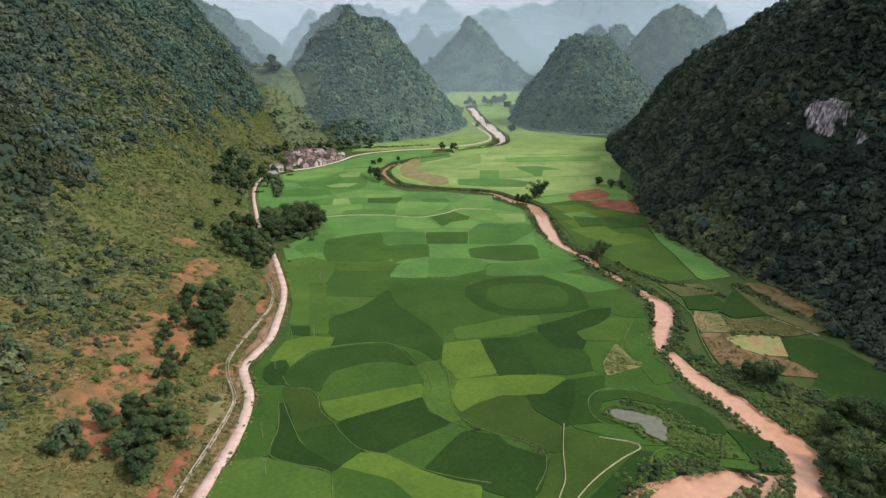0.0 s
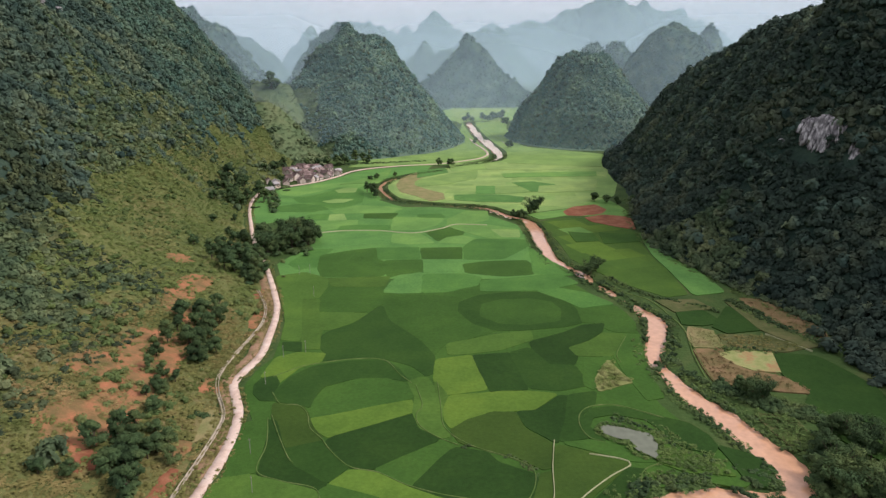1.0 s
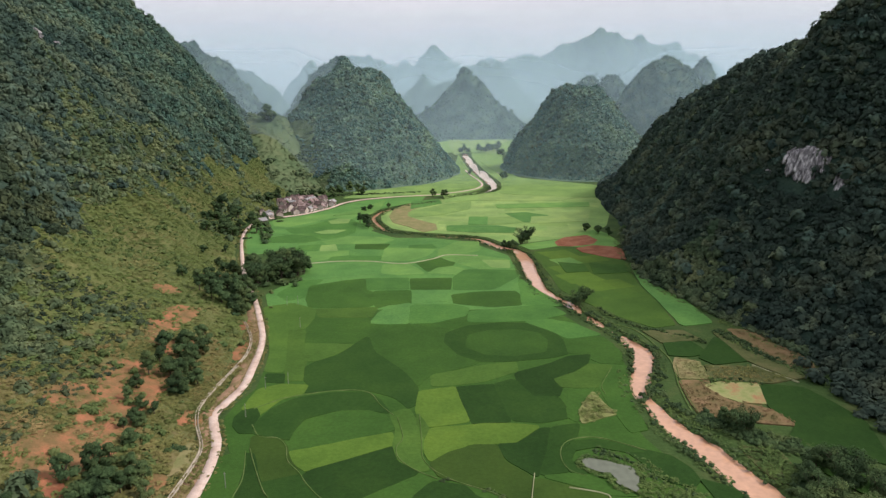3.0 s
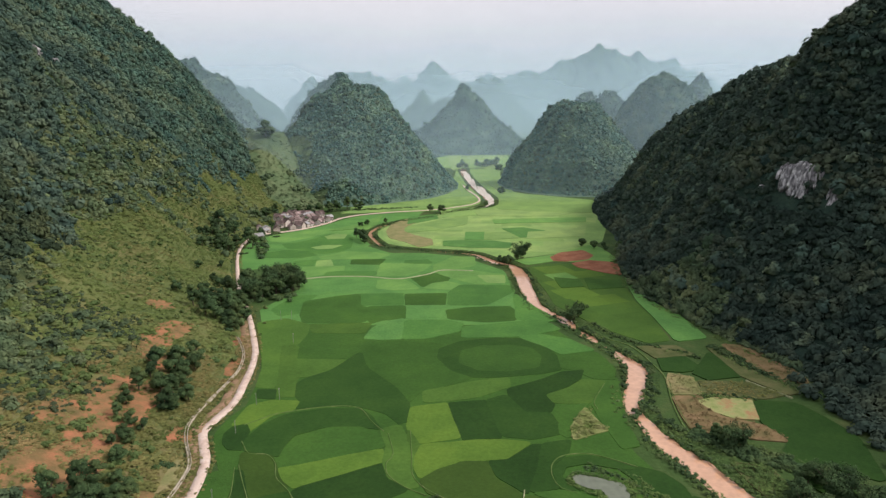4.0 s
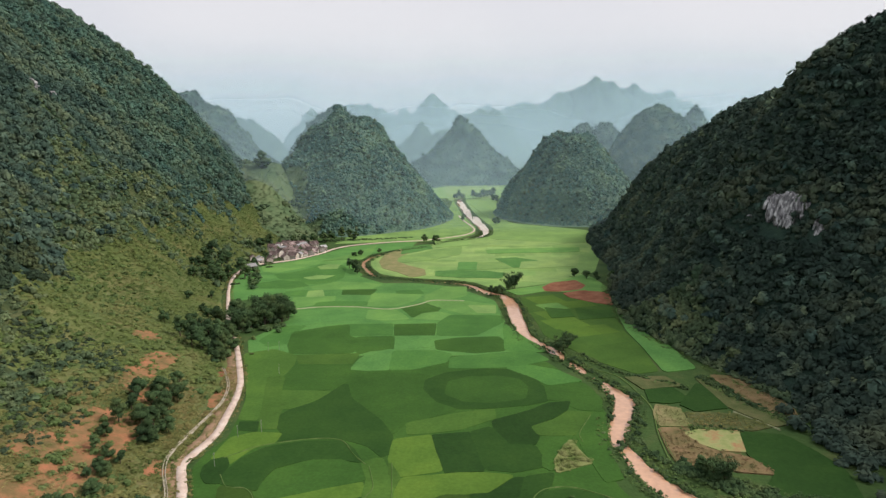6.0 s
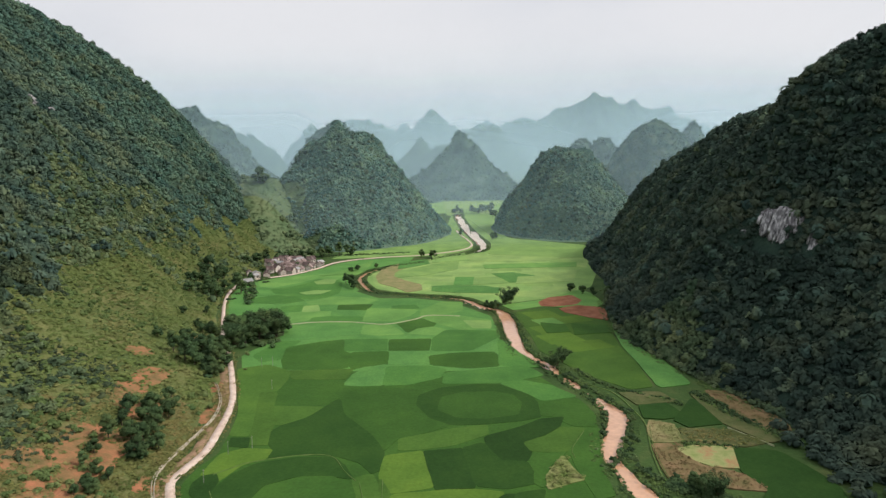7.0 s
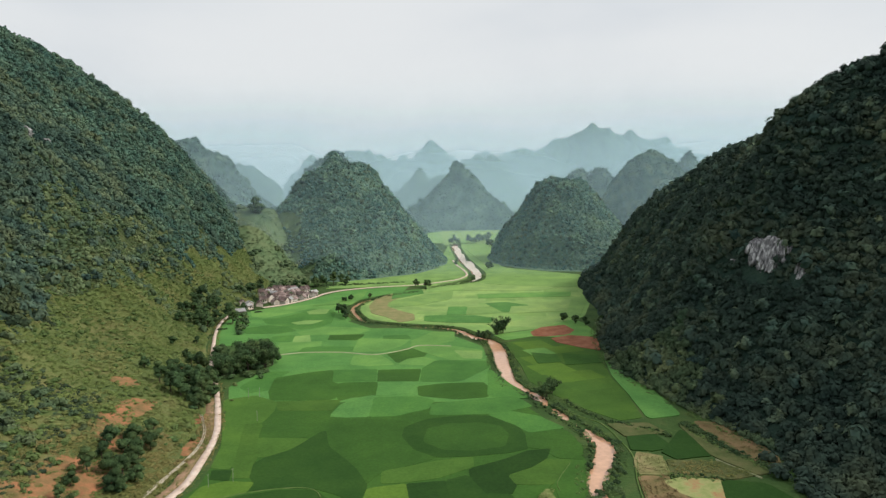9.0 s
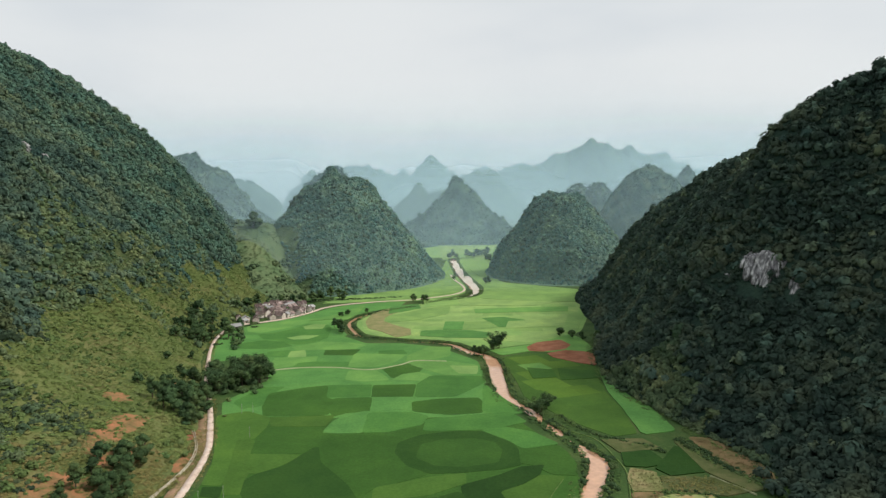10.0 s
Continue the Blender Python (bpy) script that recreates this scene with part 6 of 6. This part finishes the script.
scatter(BUSHES, [(77.9, 142.8), (79.5, 141.6), (81.3, 140.9), (83.0, 140.0), (84.5, 139.3), (85.4, 138.1), (82.5, 136.7), (80.1, 136.7), (78.2, 137.2)], 1.3, 0.35)
scatter(BUSHES, [(76.9, 201.6), (77.9, 199.9), (80.1, 204.3), (75.4, 198.2)], 1.6, 0.25)
scatter(BUSHES, [(84.9, 218.3), (85.2, 214.4), (84.6, 209.7), (81.9, 206.9), (83.3, 204.3), (83.9, 201.6), (87.3, 219.3), (88.4, 216.3), (84.1, 197.4), (85.0, 194.1), (86.3, 191.7), (87.2, 189.3)], 1.7, 0.35)
scatter(BUSHES, [(93.0, 184.8), (93.5, 181.9), (95.0, 180.4), (95.8, 177.6), (90.6, 183.3), (98.3, 176.2), (99.9, 174.9), (102.2, 174.2), (104.0, 172.8), (105.9, 171.5), (107.8, 170.2), (109.6, 168.9), (111.0, 167.0), (97.7, 183.3), (99.9, 181.9)], 2.0, 0.35)
scatter(TREES, [(97.8, 180.4), (96.7, 181.9), (97.9, 177.6), (95.6, 183.3)], 0.55)
scatter(BUSHES, [(77.9, 168.3), (78.5, 166.4), (79.5, 164.0), (80.0, 162.1), (80.4, 159.2), (76.7, 170.2), (75.6, 172.8), (80.8, 156.4), (82.6, 154.1), (83.6, 151.4)], 1.0, 0.35)
scatter(BUSHES, [(106.3, 158.6), (107.4, 156.4), (108.5, 154.1), (109.5, 152.0), (102.5, 150.4), (104.0, 147.8), (105.5, 145.3), (106.9, 142.8), (111.4, 145.3), (111.6, 150.4), (107.6, 138.1), (102.7, 137.0), (100.9, 140.0), (99.7, 142.8), (95.0, 135.9), (96.9, 133.2), (98.7, 130.5), (102.1, 129.4), (92.7, 128.2), (95.0, 125.4), (91.4, 130.3)], 2.2, 0.4)
scatter(TREES, [(118.2, 158.6), (118.9, 155.2), (113.9, 157.2), (114.4, 146.5), (107.3, 140.0), (99.9, 135.9), (101.4, 131.5), (102.8, 127.4), (97.9, 137.7)], 0.75)
scatter(TREES, [(-162.9, 484.6), (-152.3, 468.3), (-154.7, 493.3), (-141.5, 468.3), (-140.9, 449.2), (-143.0, 440.2), (-137.6, 484.6), (-129.0, 468.3), (-166.7, 506.7), (-154.2, 506.7)], 1.25)
scatter(BUSHES, [(-63 - 0.4 * i, 168 + tree_rng.uniform(-0.5, 0.5)) for i in range(18)], 0.9, 0.3)


def thicket(name, points, size, mat, label, seed):
    """Crowded low bushes as one mass."""
    rng = np.random.default_rng(seed)
    p = np.array(points, float) + rng.normal(scale=0.8, size=(len(points), 2))
    r = rng.uniform(*size, len(p))
    v, f = plant(NEAR_CROWNS, np.column_stack([p, [land(x, y) for x, y in p] - 0.4 * r]), np.stack([r, r, r * rng.uniform(0.8, 1.25, len(p))], 1), rng)
    return tagged(new(name, raw_mesh(name, v, f, mat)), label, "thicket", kind="stuff")


thicket("thicket", [(-102 + 1.3 * i, 342 + 11 * math.sin(1.7 * i)) for i in range(26)], (1.6, 3.4), M_LEAF, "dark bushes crowded under the trees at the road's bend", 901)
thicket("thicket", [(-84 - 0.9 * i, 284 + 1.5 * i + 7 * math.sin(2.3 * i)) for i in range(27)], (1.5, 3.2), M_LEAF, "dark bushes crowded under the roadside trees", 902)
thicket("thicket", [(-78 - 0.6 * i, 198 + 1.7 * i + 5 * math.sin(2.1 * i)) for i in range(25)], (1.2, 2.6), M_LEAF, "bushes crowded under the trees on the slope", 903)
thicket("thicket", [(-69 - 0.7 * i, 128 + 1.2 * i + 4 * math.sin(2.6 * i)) for i in range(24)], (1.0, 2.3), M_LEAF, "bushes crowded under the trees above the channel", 904)
thicket("thicket", [(-140 + 0.9 * i, 520 - 2.6 * i + 10 * math.sin(1.9 * i)) for i in range(30)], (1.6, 3.6), M_LEAF, "dark trees and bushes below the village", 905)
foot_rng = random.Random(23)
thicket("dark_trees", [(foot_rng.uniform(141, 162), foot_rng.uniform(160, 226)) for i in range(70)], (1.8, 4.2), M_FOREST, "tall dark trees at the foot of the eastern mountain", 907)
slope_rng = random.Random(17)
thicket("slope_bushes", [(slope_rng.uniform(-130, -72), slope_rng.uniform(128, 330)) for i in range(80)], (0.7, 1.9), M_THICKET, "scattered green bushes on the grassy apron", 906)
scatter(BUSHES, [(-118 + 3.5 * i, 640 + 0.9 * i + tree_rng.uniform(-3, 3)) for i in range(30)], 2.2, 0.4)
scatter(BUSHES, [(tree_rng.uniform(-150, -122), tree_rng.uniform(420, 530)) for i in range(30)], 2.0, 0.4)


# weeds and standing stalks on the rough plots
def stalks(name, outline, mat, count, size, label, seed):
    rng = np.random.default_rng(seed)
    low, high = np.min(outline, 0) - 1.0, np.max(outline, 0) + 1.0
    p = rng.uniform(low, high, (count, 2))
    p = p[[inside(x, y, outline) for x, y in p + rng.normal(scale=0.7, size=p.shape)]]
    r = rng.uniform(*size, len(p))
    v, f = plant(TUFTS, np.column_stack([p, np.full(len(p), 0.3)]), np.stack([r, r, r * rng.uniform(0.7, 1.3, len(p))], 1), rng)
    return tagged(new(name, raw_mesh(name, v, f, mat)), label, "vegetation", kind="stuff")


stalks("maize_stalks", [(52.9, 190.5), (60.1, 204.3), (63.5, 188.6), (52.0, 182.9)], CROPS["Y"], 260, (0.4, 0.9), "yellowing maize stalks on a small plot", 801)
stalks("dead_weeds", [(93.1, 213.4), (103.3, 213.4), (101.7, 205.1), (104.1, 197.4), (113.1, 192.5), (119.3, 186.7), (118.0, 181.1), (108.1, 182.6), (97.3, 186.3), (91.0, 188.6), (91.3, 198.6)], CROPS["B"], 550, (0.25, 0.6), "dead weeds on the brown fallow plot", 802)
stalks("plot_weeds", [(107.5, 226.5), (125.6, 224.9), (134.0, 214.4), (124.5, 211.1), (105.1, 214.9)], M_SCRUB, 500, (0.25, 0.6), "weeds on an olive green plot", 803)
stalks("plot_weeds", [(131.8, 264.8), (141.5, 263.4), (148.3, 248.3), (148.7, 228.6), (145.9, 219.3), (139.9, 224.4), (135.0, 238.1)], CROPS["B"], 400, (0.25, 0.6), "dead weeds on the brown terrace", 804)
stalks("plot_weeds", [(98.9, 233.6), (106.2, 229.7), (104.3, 214.9), (94.4, 215.4), (95.1, 224.4)], CROPS["T"], 350, (0.25, 0.5), "dry weeds on the tan stubble plot", 805)
stalks("pond_grass", [(62.3, 152.5), (67.1, 149.1), (73.8, 143.5), (76.0, 139.3), (69.8, 140.9), (64.8, 140.9), (58.6, 145.3)], M_SHRUB, 420, (0.3, 0.7), "rank grass beside the pond", 806)
stalks("bank_weeds", [(94.7, 169.3), (104.7, 166.1), (104.7, 157.2), (101.7, 149.1), (97.1, 151.7), (95.2, 160.1)], M_SHRUB, 600, (0.3, 0.8), "rank weeds above the river bank", 807)


# ---- pale cliffs ----
def rock_face(x, y, z, wide, tall, bearing, seed, label):
    """A bare limestone face with upright ribs and a ragged rim, let into the slope."""
    rng = np.random.default_rng(seed)
    nu, nv = 44, 30
    u, v = np.meshgrid(np.linspace(-0.5, 0.5, nu), np.linspace(-0.5, 0.5, nv))
    rim = np.abs(2 * u) ** 3 + np.abs(2 * v) ** 3 + 1.0 * fbm(u * wide, v * tall + 50, wide * 0.25, 4, seed) + (1.5 - 1.2 * v) * np.abs(fbm(u * wide * 3.5, v * 1.5, 4, 3, seed + 8))
    depth = 1.8 * fbm(u * wide * 2.6, v * tall * 0.25, 6, 3, seed + 1) + 0.5 * fbm(u * wide, v * tall, 3, 3, seed + 2) - 6.0 * smooth(0.75, 1.05, rim) - 0.12 * tall * v * 4
    b = radians(bearing)
    out, along = np.array((math.sin(b), math.cos(b))), np.array((math.cos(b), -math.sin(b)))
    px = x + along[0] * u * wide + out[0] * depth
    py = y + along[1] * u * wide + out[1] * depth
    i = np.arange(u.size).reshape(u.shape)
    q = np.stack([i[:-1, :-1], i[:-1, 1:], i[1:, 1:], i[1:, :-1]], -1).reshape(-1, 4)
    q = q[rim.ravel()[q].min(1) < 1.1]
    used, q = np.unique(q, return_inverse=True)
    ob = new("rock_face", raw_mesh("rock_face", np.stack([px, py, z + v * tall], -1).reshape(-1, 3)[used], q.reshape(-1, 4), M_ROCK))
    return tagged(ob, label, "rock", kind="structure")


rock_face(187.2, 321.8, 65.5, 21, 18, 238, 11, "pale streaked limestone cliff bare of trees")
rock_face(194.6, 301.2, 58.5, 7, 12, 238, 12, "narrow pale limestone outcrop among trees")
rock_face(177.5, 337, 60, 4, 3, 238, 5, "small pale limestone outcrop among trees")
rock_face(-266, 464, 140, 5, 9, 90, 3, "small white limestone outcrop among trees")
rock_face(-265.5, 485, 134.5, 4.5, 6, 90, 4, "small white limestone outcrop among trees")


# ---- village ----
M_WALL = material("limewashed_wall", [(0.46, 0.38, 0.32), (0.64, 0.56, 0.50), (0.74, 0.69, 0.64)], 0.4, per_object=0.25)
M_TILE = material("dark_red_tiles", [(0.085, 0.066, 0.064), (0.17, 0.120, 0.110), (0.34, 0.275, 0.265)], 0.35, per_object=0.5, bump=0.06, bump_scale=3.0)
M_SHEET = material("grey_sheet_roof", [(0.30, 0.29, 0.29), (0.42, 0.40, 0.40)], 0.4, per_object=0.3, rough=0.6)
M_DARK = material("dark_wood_opening", [(0.03, 0.022, 0.018), (0.06, 0.045, 0.035)], 1.0)


def box(bm, x0, x1, y0, y1, z0, z1):
    m = Matrix.Translation(((x0 + x1) / 2, (y0 + y1) / 2, (z0 + z1) / 2)) @ Matrix.Diagonal((x1 - x0, y1 - y0, z1 - z0, 1))
    bmesh.ops.create_cube(bm, size=1, matrix=m)


def make_house(length, deep, eaves, rise, roof, label):
    """A village house: gabled walls, two roof slopes with eaves and a ridge cap, door and windows."""
    root = new("house")
    bm = bmesh.new()
    a, b = length / 2, deep / 2
    pts = [(-a, -b, -1), (a, -b, -1), (a, b, -1), (-a, b, -1), (-a, -b, eaves), (a, -b, eaves), (a, b, eaves), (-a, b, eaves), (-a, 0, eaves + rise * 0.94), (a, 0, eaves + rise * 0.94)]
    vv = [bm.verts.new(p) for p in pts]
    for f in ((0, 1, 5, 4), (2, 3, 7, 6), (1, 2, 6, 9, 5), (3, 0, 4, 8, 7), (4, 5, 9, 8), (6, 7, 8, 9)):
        bm.faces.new([vv[i] for i in f])
    part("wall", bm, M_WALL, root)
    for s in (-1, 1):
        bm = bmesh.new()
        o = 0.7
        zo = eaves - rise * o / b
        low = [(-a - 0.5, s * (b + o), zo), (a + 0.5, s * (b + o), zo), (a + 0.5, 0, eaves + rise), (-a - 0.5, 0, eaves + rise)]
        bot = [bm.verts.new(p) for p in low]
        top = [bm.verts.new((p[0], p[1], p[2] + 0.22)) for p in low]
        bm.faces.new(top)
        bm.faces.new(bot[::-1])
        for i in range(4):
            bm.faces.new((bot[i], bot[(i + 1) % 4], top[(i + 1) % 4], top[i]))
        bmesh.ops.recalc_face_normals(bm, faces=bm.faces[:])
        part("roof_slope", bm, roof, root)
    bm = bmesh.new()
    box(bm, -a - 0.55, a + 0.55, -0.22, 0.22, eaves + rise + 0.12, eaves + rise + 0.38)
    part("ridge", bm, roof, root)
    bm = bmesh.new()
    box(bm, -0.7, 0.7, -b - 0.06, -b + 0.05, 0.0, 2.1)
    part("door", bm, M_DARK, root)
    for x in (-a * 0.6, a * 0.6):
        bm = bmesh.new()
        box(bm, x - 0.6, x + 0.6, -b - 0.06, -b + 0.05, 1.0, 2.2)
        part("window", bm, M_DARK, root)
    return tagged(root, label, "house", "village houses")


HOUSES = [make_house(9, 6.5, 3.2, 2.4, M_TILE, "village house with dark red tiled gable roof"), make_house(11, 7, 3.4, 2.6, M_TILE, "long village house with dark red tiled gable roof"),
          make_house(7, 5.5, 2.8, 2.0, M_TILE, "small village house with dark red tiled roof"), make_house(8, 6, 3.0, 1.4, M_SHEET, "village house with pale grey sheet roof")]
lane = np.array(((-133, 522), (-118, 535), (-105, 550), (-94, 572), (-86, 596)), float)
lane_line = spline(lane, 1.0)
t = np.gradient(lane_line, axis=0)
t /= np.linalg.norm(t, axis=1)[:, None]
for row in range(6):
    s = 2.0 + 3.0 * (row % 2)
    while s < len(lane_line) - 3:
        k = int(s)
        s += tree_rng.uniform(6.5, 10.5)
        if (k < 34 and (row > 2 or tree_rng.random() < 0.35)) or tree_rng.random() < 0.08:
            continue
        off = 6.0 + 6.6 * row + tree_rng.uniform(-2.2, 2.2)
        x, y = lane_line[k] + off * np.array((-t[k, 1], t[k, 0])) * (1 if -t[k, 1] < 0 else -1)
        yaw = math.degrees(math.atan2(t[k, 1], t[k, 0])) + tree_rng.choice((0, 0, 90, 180)) + tree_rng.uniform(-24, 24)
        model = HOUSES[tree_rng.choice((0, 0, 1, 2, 2, 2, 3))]
        m = pose(x, y, land(x, y) + 0.15 + 0.8 * row, 0, 0, yaw) @ Matrix.Diagonal((*(tree_rng.uniform(0.62, 0.95) for _ in range(2)), tree_rng.uniform(0.75, 1.0), 1))
        if model in used_models:
            copy_thing(model, m @ Matrix.Diagonal([1 / v for v in (*model.scale, 1)]))
        else:
            used_models.add(model)
            model.matrix_basis = m


for model, x, y, yaw in ((HOUSES[3], -135.0, 502.0, 40), (HOUSES[3], 96.0, 1195.0, 10), (HOUSES[2], 112.0, 1225.0, -20)):
    copy_thing(model, pose(x, y, land(x, y) + 0.15, 0, 0, yaw) @ Matrix.Diagonal([1 / v for v in (*model.scale, 1)]))
scatter(TREES, ((-128, 548), (-120, 562), (-138, 556), (-112, 575), (-130, 570), (-104, 590), (-145, 540), (-118, 585), (-140, 530), (-108, 562), (-100, 574)), 0.62)


# ---- poles in the fields ----
M_POST = material("weathered_concrete_post", [(0.24, 0.26, 0.20), (0.34, 0.35, 0.29)], 0.8)


def make_pole(height):
    root = new("utility_pole")
    bm = bmesh.new()
    limb_mesh(bm, (0, 0, -0.5), (0, 0, height), 0.10, 0.07, 8)
    part("post", bm, M_POST, root)
    bm = bmesh.new()
    box(bm, -0.3, 0.3, -0.04, 0.04, height - 0.5, height - 0.42)
    crossarm = part("crossarm", bm, M_POST, root)
    for x in (-0.26, 0.26):
        bm = bmesh.new()
        limb_mesh(bm, (x, 0, height - 0.42), (x, 0, height - 0.28), 0.04, 0.03, 6)
        part("insulator", bm, M_WALL, crossarm, "pale ceramic insulator")
    return tagged(root, "thin pale concrete pole standing in the rice", "pole", "poles in the rice")


pole = make_pole(4.6)
for i, (x, y) in enumerate(((-54, 187), (-48, 149), (-53, 207), (-46, 211), (-54, 268), (-67, 299), (-62, 300), (-43, 133))):
    if i:
        copy_thing(pole, pose(x, y, 0.3, 0, 0, 20 * i))
    else:
        pole.matrix_world = pose(x, y, 0.3)
